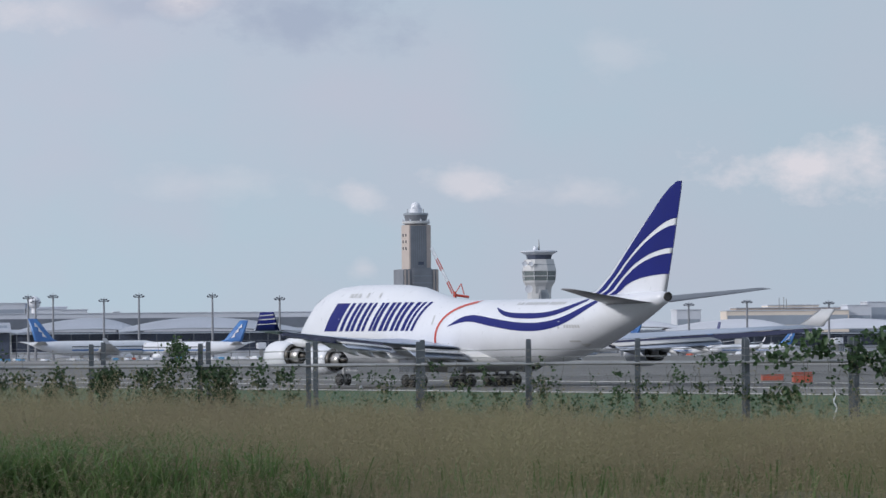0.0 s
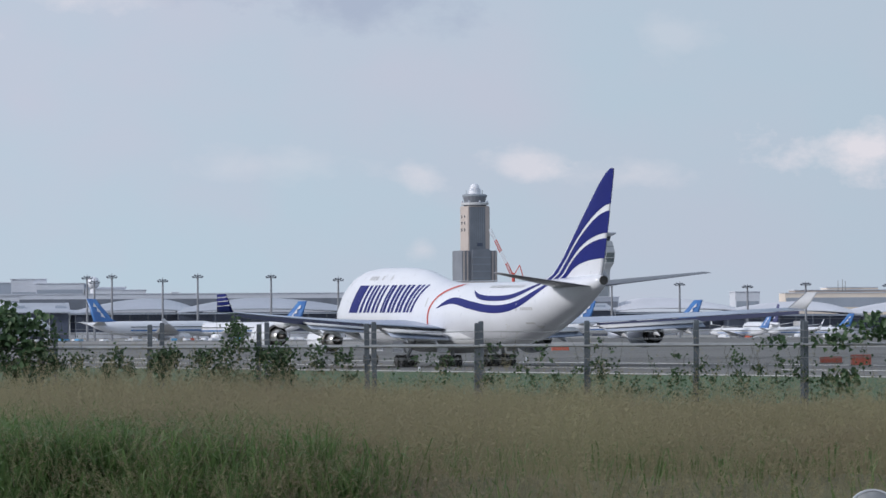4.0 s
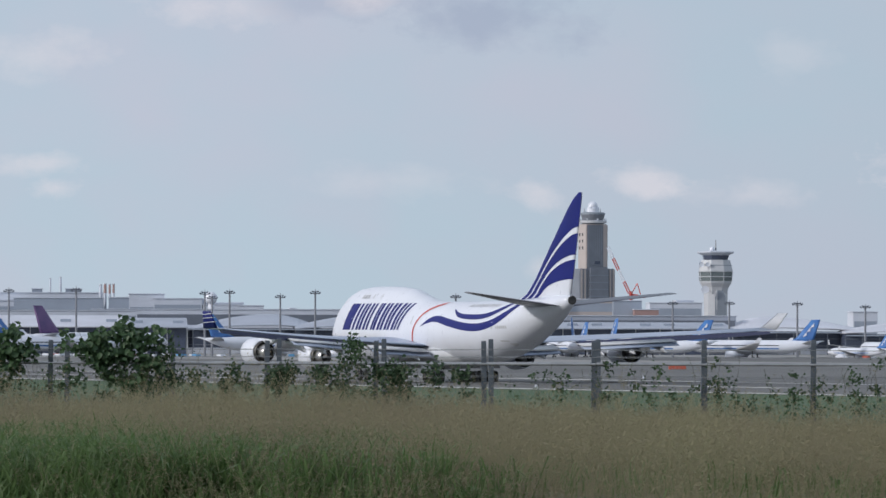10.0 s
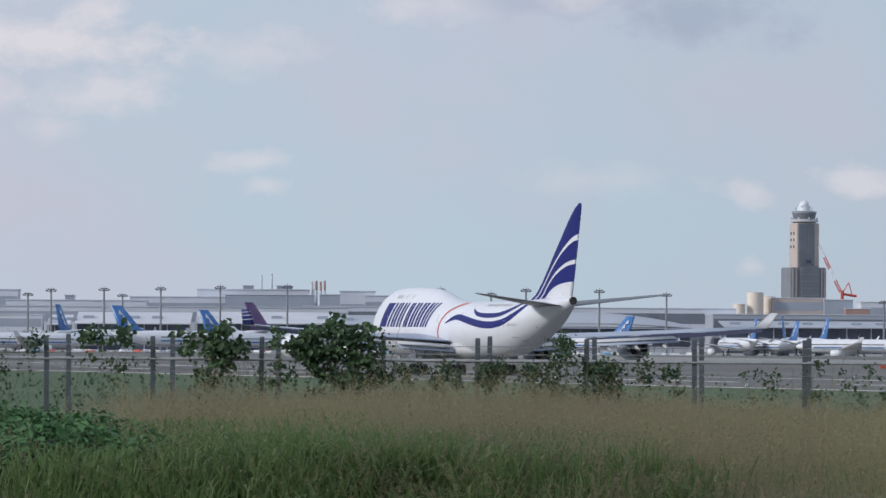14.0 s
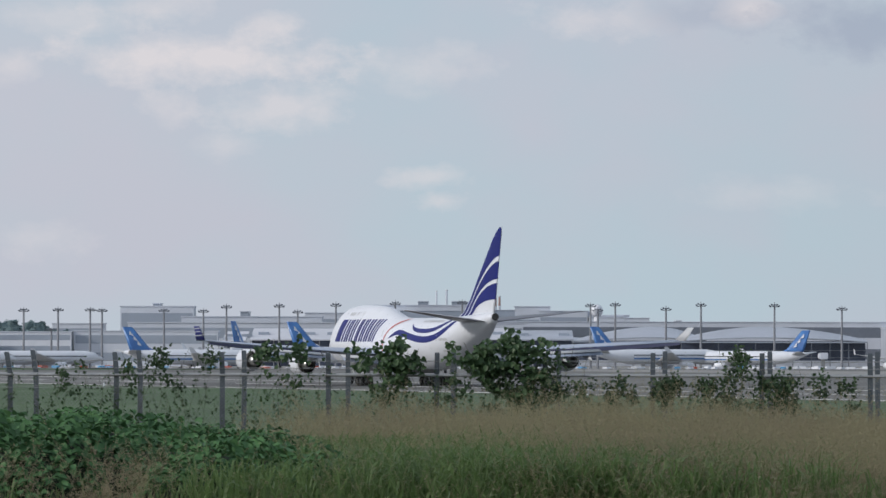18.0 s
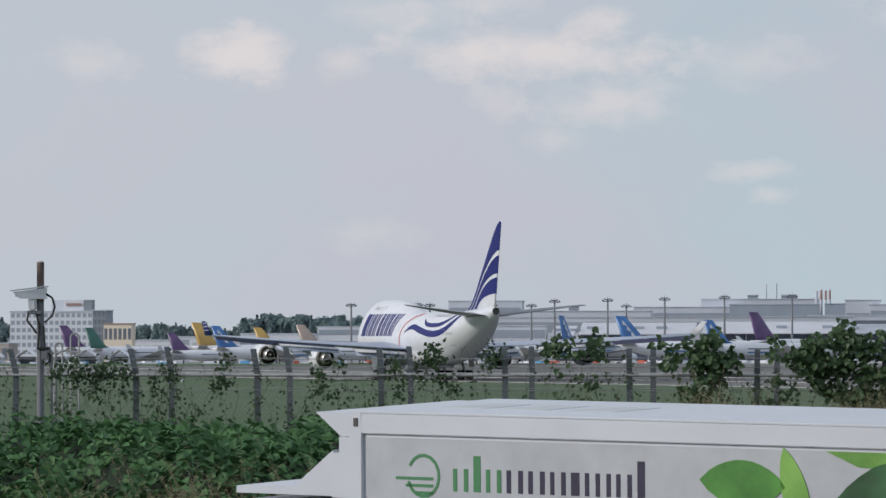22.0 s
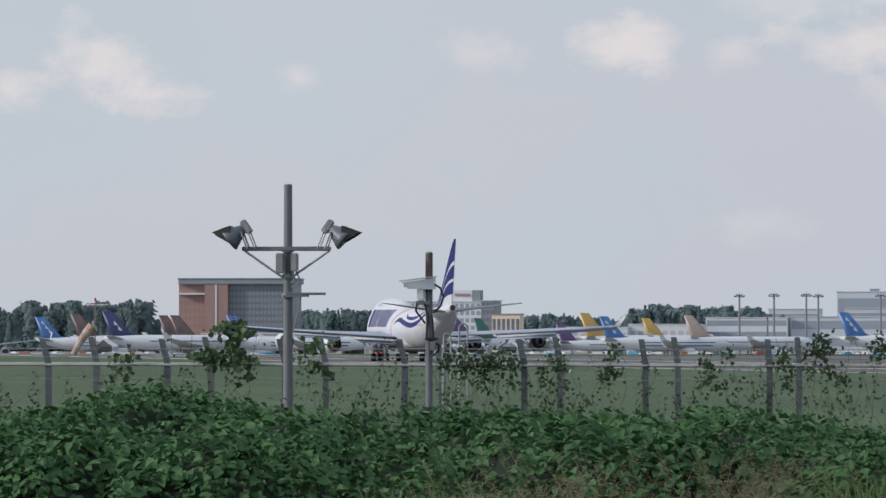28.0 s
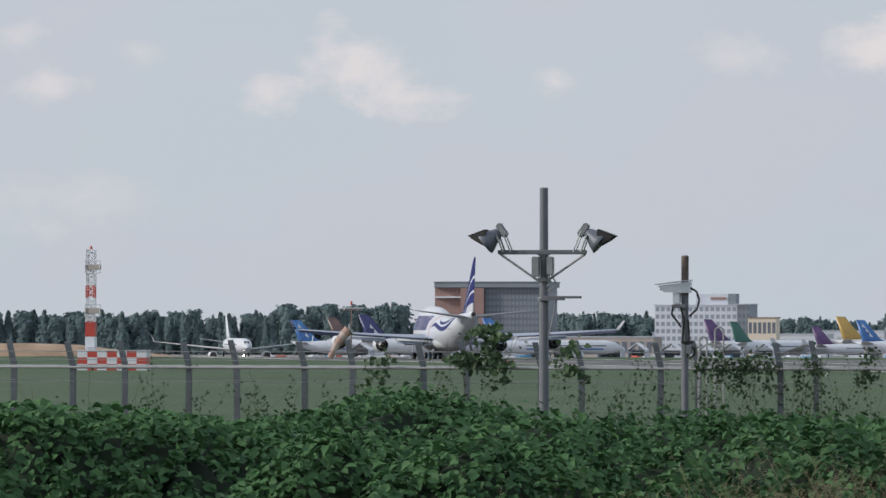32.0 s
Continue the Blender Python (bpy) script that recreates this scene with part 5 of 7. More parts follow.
    build_airliners([("blue", (43.94, 2500.00, 12.73), -68), ("blue", (140.75, 2500.00, 11.20), 66), ("blue", (343.24, 2450.00, 3.97), 40), ("navy", (360.86, 2550.00, 8.80), 10), ("blue", (379.95, 2450.00, 4.42), 75), ("blue", (197.57, 2520.00, 11.06), 12), ("blue", (210.44, 2540.00, 11.67), -14), ("blue", (216.47, 2520.00, 9.62), 20),
                     ("blue", (230.91, 2530.00, 11.24), 15), ("blue", (265.18, 2450.00, 10.52), 68), ("blue", (312.27, 2450.00, 10.75), 70), ("blue", (-163.93, 2500.00, 11.94), -60), ("blue", (-118.38, 2540.00, 15.07), -25), ("blue", (-90.50, 2480.00, 14.58), -72), ("blue", (-51.85, 2480.00, 12.82), -64), ("purple", (-32.08, 2500.00, 16.36), -50),
                     ("purple", (-325.75, 2400.00, 10.57), -62), ("green", (-311.91, 2380.00, 9.56), -50), ("yellow", (-271.05, 2420.00, 11.81), -66), ("blue", (-258.13, 2380.00, 10.27), -70), ("yellow", (-254.21, 2520.00, 9.79), -70), ("floral", (-223.94, 2400.00, 10.79), -70), ("blue", (-156.59, 2380.00, 11.94), -72),
                     ("blue", (-495.52, 2350.00, 9.97), -74), ("brown", (-494.44, 2420.00, 11.33), -75), ("navy", (-456.56, 2300.00, 12.21), -72), ("brown", (-451.80, 2400.00, 10.79), -70), ("brown", (-443.12, 2380.00, 10.75), -74), ("blue", (-404.49, 2300.00, 10.81), -70), ("purple", (-279.27, 2400.00, 7.41), -70)])
    spots = []
    rng = random.Random(11)
    for a, b, n in (((72.72, 2250.00, 0.88), (157.85, 2300.00, 0.07), 16), ((18.53, 2250.00, 1.33), (72.72, 2250.00, 0.88), 6), ((-65.67, 2250.00, -0.68), (29.94, 2300.00, -0.36), 14), ((-163.39, 2250.00, 1.15), (-8.50, 2250.00, 1.12), 26), ((-467.89, 2150.00, -0.29), (-352.22, 2150.00, -0.22), 26), ((-301.87, 2200.00, -0.32), (-129.83, 2250.00, -0.34), 22), ((289.54, 2250.00, -0.95), (386.14, 2250.00, -1.76), 8), ((-326.81, 2200.00, 1.27), (-248.59, 2200.00, 1.26), 16)):
        for k in range(int(n * 1.6)):
            u = (k + rng.random()) / (n * 1.6)
            spots.append((a[0] + (b[0] - a[0]) * u, a[1] + (b[1] - a[1]) * u + rng.uniform(-60, 60), 0))
    build_vehicles(spots)
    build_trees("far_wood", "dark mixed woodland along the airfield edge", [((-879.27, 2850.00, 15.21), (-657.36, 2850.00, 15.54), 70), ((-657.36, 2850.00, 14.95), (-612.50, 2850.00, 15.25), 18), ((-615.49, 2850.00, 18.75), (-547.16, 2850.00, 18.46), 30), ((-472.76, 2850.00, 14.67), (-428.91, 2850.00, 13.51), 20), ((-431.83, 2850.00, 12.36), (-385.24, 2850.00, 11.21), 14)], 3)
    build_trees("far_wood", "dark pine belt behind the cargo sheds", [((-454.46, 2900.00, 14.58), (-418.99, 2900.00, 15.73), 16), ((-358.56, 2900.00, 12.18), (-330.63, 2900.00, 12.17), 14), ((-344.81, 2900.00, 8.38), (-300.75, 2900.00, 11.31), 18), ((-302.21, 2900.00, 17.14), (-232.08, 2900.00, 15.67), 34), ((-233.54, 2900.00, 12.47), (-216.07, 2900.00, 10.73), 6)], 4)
    single("earth_mound", loft(bmesh.new(), [[(-640 + 17.5 * i, 2120 + o, z + (0.35 * math.sin(i * 1.7) - 2.2 * max(0, i - 6)) * (z > -5)) for o, z in ((-26, -7.0), (0, 0.3), (14, 0.2), (40, -7.0))] for i in range(10)]), material("bare_earth", (0.42, 0.30, 0.21), 0.9, vary=0.3, scale=0.1), "long bank of bare orange earth beside the apron", "earth bank", smooth=True)
    # low cargo terminal, tents and ground equipment before the hotels
    building("cargo_terminal", "low beige cargo terminal with a pale flat roof", (-470.0, 2600.00, 2.5), (-377.5, 2600.00, 2.6), 30, M_BEIGE, 1, roof=M_WALL, cols=24, glass=M_SLATE)
    first = None
    for x, w in ((-462, 4.0), (-441, 5.0), (-424, 4.0), (-405, 4.5), (-388, 4.0), (-373, 4.5), (-357, 5.0), (-345, 3.6), (-331, 4.4), (-318, 3.8), (-306, 4.4), (-290, 4.0)):
        m = Matrix.Translation((x, 2330 + 9 * math.sin(x), LOW)) @ Matrix.Diagonal((w / 4, 1, 1, 1))
        if first is None:
            first = thing("cargo_tent", "white ridged fabric cargo tent on the apron", "tent", m, "cargo tents")
            part("fabric_roof", loft(bmesh.new(), [[(-4.2, y, 4.6), (0, y, 7.6), (4.2, y, 4.6), (4.2, y, 4.3), (0, y, 7.3), (-4.2, y, 4.3)] for y in (-6, 6)]), M_WHITE, first)
            for sx in (-4.0, 3.8):
                part("side_wall", cuboid(sx, sx + 0.2, -5.8, 5.8, 0, 4.35), M_WALL, first)
            part("back_wall", cuboid(-3.8, 3.8, 5.6, 5.8, 0, 4.35), M_WALLD, first)
        else:
            copy_thing(first, m)
    # long sloping roofs with a shaded glazed strip beneath, before the terminal blocks
    for x0, x1, y, zf, zb, mt in SHELVES:
        r = thing("concourse_roof", "long pale sloping concourse roof over shaded glazing", "terminal")
        part("roof_plane", loft(bmesh.new(), [[(x, y - 4, zf), (x, y + 46, zb), (x, y + 46, zb - 0.8), (x, y - 4, zf - 0.6)] for x in (x0, x1)]), mt, r)
        part("glazing", cuboid(x0 + 1, x1 - 1, y, y + 45, LOW, zf - 0.62), M_INKGLASS, r)
        n = max(3, int((x1 - x0) / 12))
        for k in range(n + 1):
            part("column", cuboid(x0 + (x1 - x0 - 0.5) * k / n, x0 + (x1 - x0 - 0.5) * k / n + 0.5, y - 0.6, y - 0.1, LOW, zf - 0.6), M_GREY, r)
        for k in range(n):
            if k % 3 != 1:
                u = x0 + (x1 - x0) * (k + 0.3) / n
                part("roof_vent", cuboid(u, u + 5.5, y + 16, y + 22, zf + (zb - zf) * 0.4 - 0.3, zf + (zb - zf) * 0.5 + 0.9), M_BAND, r)


build_far()


def build_taxi_jet():
    x, y, z = (-357.44, 1600.00, 10.33)
    j = airliner_parts(M_WHITE, "white twin-engined airliner taxiing nose-on with its lamp lit", M_WHITE)
    j.name = "taxiing_airliner"
    g = field_z(y)
    s = (z - g) / 16.9
    j.scale = (s, s, s)
    lamp = bpy.data.materials.new("landing_lamp")
    lamp.use_nodes = True
    b = lamp.node_tree.nodes["Principled BSDF"]
    b.inputs["Emission Color"].default_value = (1, 0.95, 0.85, 1)
    b.inputs["Emission Strength"].default_value = 12
    bm = bmesh.new()
    bmesh.ops.create_icosphere(bm, subdivisions=2, radius=0.3, matrix=Matrix.Translation((0.6, 20.8, 2.2)))
    part("nose_lamp", bm, lamp, j, "lit nose gear lamp")
    m = Matrix.Translation((x, y, g)) @ Matrix.Rotation(radians(200.5), 4, "Z") @ Matrix.Translation((0, 30.5 * s, 0))
    return j, m


taxi_jet, TAXI_END = build_taxi_jet()


def build_glide_tower():
    """Red and white glide slope mast with its checkered cabin."""
    x, y, z = (-188.87, 760.00, 16.72)
    t = thing("glide_slope_mast", "red and white lattice antenna mast at the runway side", "antenna mast", Matrix.Translation((x, y, 0)))
    n = 10
    hw = 0.55
    for i in range(n):
        z0, z1 = z * i / n, z * (i + 1) / n
        bm = bmesh.new()
        for sx in (-hw, hw):
            for sy in (-hw, hw):
                rod(bm, (sx, sy, z0), (sx, sy, z1), 0.09, seg=5)
        for k in range(2):
            a, b = z0 + (z1 - z0) * k / 2, z0 + (z1 - z0) * (k + 1) / 2
            for sy in (-hw, hw):
                rod(bm, (-hw, sy, a), (hw, sy, b), 0.045, seg=4)
                rod(bm, (hw, sy, a), (-hw, sy, b), 0.045, seg=4)
                rod(bm, (-hw, sy, b), (hw, sy, b), 0.05, seg=4)
            for sx in (-hw, hw):
                rod(bm, (sx, -hw, a), (sx, hw, b), 0.045, seg=4)
        part("lattice_section", bm, M_RED if i in (3, 6) else M_WHITE, t)
    part("solid_panel", cuboid(-hw - 0.1, hw + 0.1, -hw - 0.1, hw + 0.1, z * 0.28, z * 0.395), M_RED, t, "red clad lower stage")
    part("solid_panel", cuboid(-hw - 0.12, hw + 0.12, -hw - 0.12, hw + 0.12, z * 0.19, z * 0.278), M_WHITE, t)
    for h in (0.83, 0.47):
        part("antenna_frame", cuboid(-hw - 0.1, hw + 1.1, -hw - 0.5, -hw - 0.2, z * h, z * h + 0.75, bevel=0.05), M_BEIGE, t, "horizontal antenna box")
        bm = bmesh.new()
        for sx in (-hw, hw + 1.0):
            rod(bm, (sx, -hw - 0.6, z * h - 0.4), (sx, -hw - 0.6, z * h + 1.3), 0.07)
        rod(bm, (-hw, -hw - 0.6, z * h + 1.3), (hw + 1.0, -hw - 0.6, z * h + 1.3), 0.06)
        rod(bm, (-hw, -hw - 0.6, z * h - 0.4), (hw + 1.0, -hw - 0.6, z * h - 0.4), 0.06)
        part("antenna_rail", bm, M_WHITE, t)
    part("top_lamp", rod(bmesh.new(), (0, 0, z), (0, 0, z + 0.5), 0.25, 0.15), M_RED, t)
    c0, c1 = (-190.27, 758.00, 2.64), (-180.50, 758.00, 2.65)
    cab = thing("checkered_cabin", "equipment cabin painted in red and white checks", "cabin")
    w = (c1[0] - c0[0]) / 7
    top = c0[2] * 1.02
    for i in range(7):
        for k in range(3):
            part("check_panel", cuboid(c0[0] + w * i, c0[0] + w * (i + 1) - 0.004, c0[1], c0[1] + 2.4, top * k / 3, top * (k + 1) / 3 - 0.004), M_RED if (i + k) % 2 else M_WHITE, cab)
    part("roof", cuboid(c0[0] - 0.1, c0[0] + w * 7 + 0.1, c0[1] - 0.1, c0[1] + 2.5, top, top + 0.12), M_WHITE, cab)


def build_windsock():
    a, b = Vector((-128.37, 640.00, 5.62)), Vector((-130.62, 640.00, 2.36))
    w = thing("windsock", "faded orange and white windsock hanging from its pole", "windsock")
    pinkish = material("faded_red_paint", (0.36, 0.22, 0.22), 0.6, vary=0.15)
    part("pole", rod(bmesh.new(), (a.x + 0.3, a.y, 0), (a.x + 0.3, a.y, a.z + 2.9), 0.075, 0.05), pinkish, w, "thin faded red pole")
    part("cross_bar", rod(bmesh.new(), (a.x - 1.25, a.y, a.z + 2.5), (a.x + 1.85, a.y, a.z + 2.5), 0.05), M_WHITE, w)
    part("cross_bar", rod(bmesh.new(), (a.x - 1.0, a.y, a.z + 2.3), (a.x + 1.6, a.y, a.z + 2.3), 0.04), pinkish, w)
    part("top_lamp", rod(bmesh.new(), (a.x + 0.3, a.y, a.z + 2.9), (a.x + 0.3, a.y, a.z + 3.3), 0.16, 0.1), M_RED, w)
    pale = material("faded_orange_cloth", (0.50, 0.33, 0.28), 0.9, vary=0.15, bump=0.1)
    cream = material("faded_white_cloth", (0.55, 0.45, 0.42), 0.9, vary=0.15, bump=0.1)
    for i in range(5):
        p, q = a.lerp(b, i / 5), a.lerp(b, (i + 1) / 5 - 0.004)
        bend = Vector((0, 0, 0.35 * math.sin(math.pi * i / 5)))
        bend2 = Vector((0, 0, 0.35 * math.sin(math.pi * (i + 1) / 5)))
        part("sock_band", rod(bmesh.new(), p + bend, q + bend2, 0.62 - 0.06 * i, 0.56 - 0.06 * i, 12), pale if i % 2 == 0 else cream, w)
    part("hoop", rod(bmesh.new(), a + Vector((0.15, 0, 0)), a + Vector((0.3, 0, 0.05)), 0.66, 0.66, 14), M_STEEL, w)


def build_field_boxes():
    for c, w, h, lab in (((86.1, 538.39, 0.00), 1.9, 1.1, "orange equipment box on the airfield grass"), ((87.01, 564.47, 0.00), 2.2, 0.7, "low orange equipment box on the airfield grass"), ((80.50, 778.55, 0.00), 2.4, 0.9, "orange marker box beside the runway"), ((-154.06, 900.87, 0.00), 1.2, 0.6, "small orange marker beside the runway")):
        b = thing("equipment_box", lab, "equipment box", Matrix.Translation((c[0], c[1], 0)))
        part("box", cuboid(-w / 2, w / 2, -0.6, 0.6, 0.15, h, bevel=0.05), M_ORANGE, b)
        part("lid", cuboid(-w / 2 - 0.05, w / 2 + 0.05, -0.65, 0.65, h, h + 0.08, bevel=0.02), M_ORANGE, b)
        part("plinth", cuboid(-w / 2 - 0.1, w / 2 + 0.1, -0.7, 0.7, 0.0, 0.15), M_CONCRETE, b)
    for c in ((25.66, 594.61, 0.00), (40.99, 522.44, 0.00), (61.28, 627.21, 0.00), (3.74, 577.23, 0.00), (-77.99, 684.68, 0.00), (-78.84, 760.23, 0.00), (-48.52, 688.24, 0.00)):
        single("runway_lamp", rod(bmesh.new(), (c[0], c[1], 0), (c[0], c[1], 0.4), 0.15, 0.1), M_WHITE, "small white runway edge lamp", "lamp", group="runway edge lamps")


build_glide_tower()
build_windsock()
build_field_boxes()


# ---- perimeter fence: two rows of steel posts with rails and chain link ----
def fence_y(x, off=0.0):
    return FENCE_Y0 + off + FENCE_SLOPE * x


def build_fence(off, x0, n, label, top, rail):
    f = thing("perimeter_fence", label, "fence")
    rng = random.Random(int(off * 10))
    for i in range(n):
        x = x0 + 2.03 * i
        x += 0.022 * min(0.0, x + 17.3)      # bays widen slightly to the west
        y = fence_y(x, off)
        g = land_z(x, y)
        h = top - g
        lean = smooth(-2, -14, x)       # posts further west have cranked tops
        bm = bmesh.new()
        kn = rail - g + 0.02
        loft(bm, [[(a + dx, b, z) for a, b in ((-w, -w), (w, -w), (w, w), (-w, w))] for z, dx, w in ((-0.3, 0, 0.047), (kn, 0, 0.047), (h - 0.02, -0.10 * lean, 0.045), (h, -0.105 * lean, 0.038))])
        part("post", bm, M_POST, f, m=Matrix.Translation((x, y, g)) @ Matrix.Rotation(radians(rng.uniform(-0.8, 0.8)), 4, "Y"))
    xe = x0 + 2.03 * (n - 1)
    step = 6
    for i in range(0, n - 1, step):
        a, b = x0 + 2.03 * i, x0 + 2.03 * min(n - 1, i + step)
        bm = bmesh.new()
        rod(bm, (a, fence_y(a, off) - 0.07, rail), (b, fence_y(b, off) - 0.07, rail), 0.023, seg=8)
        part("top_rail", bm, M_STEEL, f)
        for k, z in enumerate((rail + 0.13, rail + 0.27, rail - 0.24)):
            bm = bmesh.new()
            r = 0.004
            loft(bm, [[(xx, yy - r, zz), (xx, yy, zz + r), (xx, yy + r, zz), (xx, yy, zz - r)] for xx, yy, zz in [(a + (b - a) * j / 12, fence_y(a + (b - a) * j / 12, off) - 0.06, z - 0.015 * math.sin(j / 2 * math.pi) ** 2) for j in range(13)]])
            part("strand_wire", bm, M_STEEL, f)
    # woven mesh below the rail
    V, Fc = [], []
    z0, z1 = 3.45, rail - 0.02
    H = z1 - z0
    r = 0.0009
    x = x0
    while x < xe:
        for d in (1, -1):
            p = (x, fence_y(x, off) - 0.075, z0 if d > 0 else z1)
            q = (x + H, fence_y(x + H, off) - 0.075, z1 if d > 0 else z0)
            s = len(V)
            V += [(p[0] - r, p[1], p[2]), (p[0] + r, p[1], p[2]), (q[0] + r, q[1], q[2]), (q[0] - r, q[1], q[2])]
            Fc.append((s, s + 1, s + 2, s + 3))
        x += 0.075
    tagged(part("chain_link", mesh_from("chain_link", V, Fc, M_STEEL), None, f), kind="stuff")
    return f


build_fence(0.0, -33.55, 27, "grey steel security fence posts with rails and mesh", 5.33, 4.895)
build_fence(2.5, -33.25, 27, "second row of grey steel fence posts behind the first", 5.36, 4.90)


# ---- floodlight pole and camera pole at the fence ----
def build_flood_pole():
    x, y, z = (-14.51, 88.00, 7.77)
    g = land_z(x, y)
    p = thing("floodlight_pole", "grey steel pole with two floodlights on a cross arm", "light pole", Matrix.Translation((x, y, 0)))
    part("pole", rod(bmesh.new(), (0, 0, g - 0.3), (0, 0, z), 0.085, 0.065, 14), M_RUST, p)
    part("pole_cap", rod(bmesh.new(), (0, 0, z - 0.002), (0, 0, z + 0.015), 0.068, 0.05, 14), M_STEEL, p)
    za = 6.76
    part("cross_arm", cuboid(-0.72, 0.70, -0.13, -0.07, za - 0.035, za + 0.035, bevel=0.01), M_RUST, p)
    for s in (-1, 1):
        part("brace", rod(bmesh.new(), (s * 0.68, -0.1, za - 0.03), (s * 0.06, -0.1, za - 0.46), 0.018), M_STEEL, p)
    part("lower_arm", cuboid(-0.02, 0.62, -0.12, -0.06, 6.03, 6.07, bevel=0.01), M_RUST, p)
    part("lower_plate", cuboid(-0.06, 0.34, -0.16, -0.02, 6.0, 6.03), M_RUST, p)
    part("junction_box", cuboid(-0.16, -0.04, -0.24, -0.09, 6.37, 6.69, bevel=0.015), M_STEEL, p)
    part("junction_box", cuboid(0.07, 0.18, -0.2, -0.06, 6.40, 6.69, bevel=0.015), M_STEEL, p)
    for zz in (6.33, 6.74, 6.02):
        part("clamp", rod(bmesh.new(), (0, 0, zz - 0.03), (0, 0, zz + 0.03), 0.1, 0.1, 14), M_STEEL, p)
    for k, pts in enumerate(([(0.14, 6.4), (0.2, 6.3), (0.17, 6.2), (0.08, 6.15)], [(0.1, 6.4), (0.13, 6.28), (0.06, 6.22)], [(0.22, 6.02), (0.16, 5.7), (0.1, 5.45)])):
        bm = bmesh.new()
        for a, b in zip(pts, pts[1:]):
            rod(bm, (a[0], -0.11, a[1]), (b[0], -0.11, b[1]), 0.012, seg=6)
        part("cable", bm, M_STEEL, p)
    for s in (-1, 1):
        # lamp head: a flared housing that looks outwards and down
        bm = bmesh.new()
        ax = Vector((s * 0.80, 0, -0.6)).normalized()
        up = Vector((s * 0.6, 0, 0.8))
        base = Vector((s * 0.71, -0.1, za + 0.31))
        rings = []
        for d, r in ((-0.02, 0.05), (0.0, 0.09), (0.1, 0.14), (0.2, 0.2), (0.27, 0.235), (0.28, 0.225)):
            c = base + ax * d
            rings.append([c + Vector((0, r * math.cos(a), 0)) + up * (r * 0.85 * math.sin(a)) for a in np.linspace(0, 2 * math.pi, 16, endpoint=False)])
        head = part("lamp_head", loft(bm, rings), M_LAMPHEAD, p, "flared grey floodlight housing", smooth=True)
        part("front_glass", loft(bmesh.new(), [[base + ax * 0.283 + Vector((0, r * math.cos(a), 0)) + up * (r * 0.85 * math.sin(a)) for a in np.linspace(0, 2 * math.pi, 16, endpoint=False)] for r in (0.19, 0.02)]), M_GLASS, head)
        vis = [base + ax * 0.12 + up * 0.15, base + ax * 0.40 + up * 0.235, base + ax * 0.37 + up * 0.13, base + ax * 0.27 - up * 0.10]
        for sy in (-0.17, 0.17):
            part("visor_side", plate([v + Vector((0, sy, 0)) for v in vis], 0.01, (0, 1, 0)), M_DARKMETAL, head)
        part("visor", loft(bmesh.new(), [[base + ax * 0.12 + up * 0.155 + Vector((0, sy, 0)), base + ax * 0.405 + up * 0.24 + Vector((0, sy, 0)), base + ax * 0.405 + up * 0.228 + Vector((0, sy, 0)), base + ax * 0.12 + up * 0.143 + Vector((0, sy, 0))] for sy in (-0.175, 0.175)]), M_DARKMETAL, head)
        part("lamp_neck", cuboid(-0.055, 0.055, -0.06, 0.06, -0.1, 0.14, bevel=0.02), M_STEEL, head, m=Matrix.Translation(base + Vector((-s * 0.07, 0, 0.02))) @ Matrix.Rotation(radians(s * 35), 4, "Y"))
        for sy in (-0.12, 0.12):
            part("yoke_arm", rod(bmesh.new(), (s * 0.62, -0.1 + sy, za), (s * 0.72, -0.1 + sy, za + 0.27), 0.014), M_STEEL, p)
            part("yoke_arm", rod(bmesh.new(), (s * 0.50, -0.1 + sy, za), (s * 0.63, -0.1 + sy, za + 0.33), 0.01), M_STEEL, p)


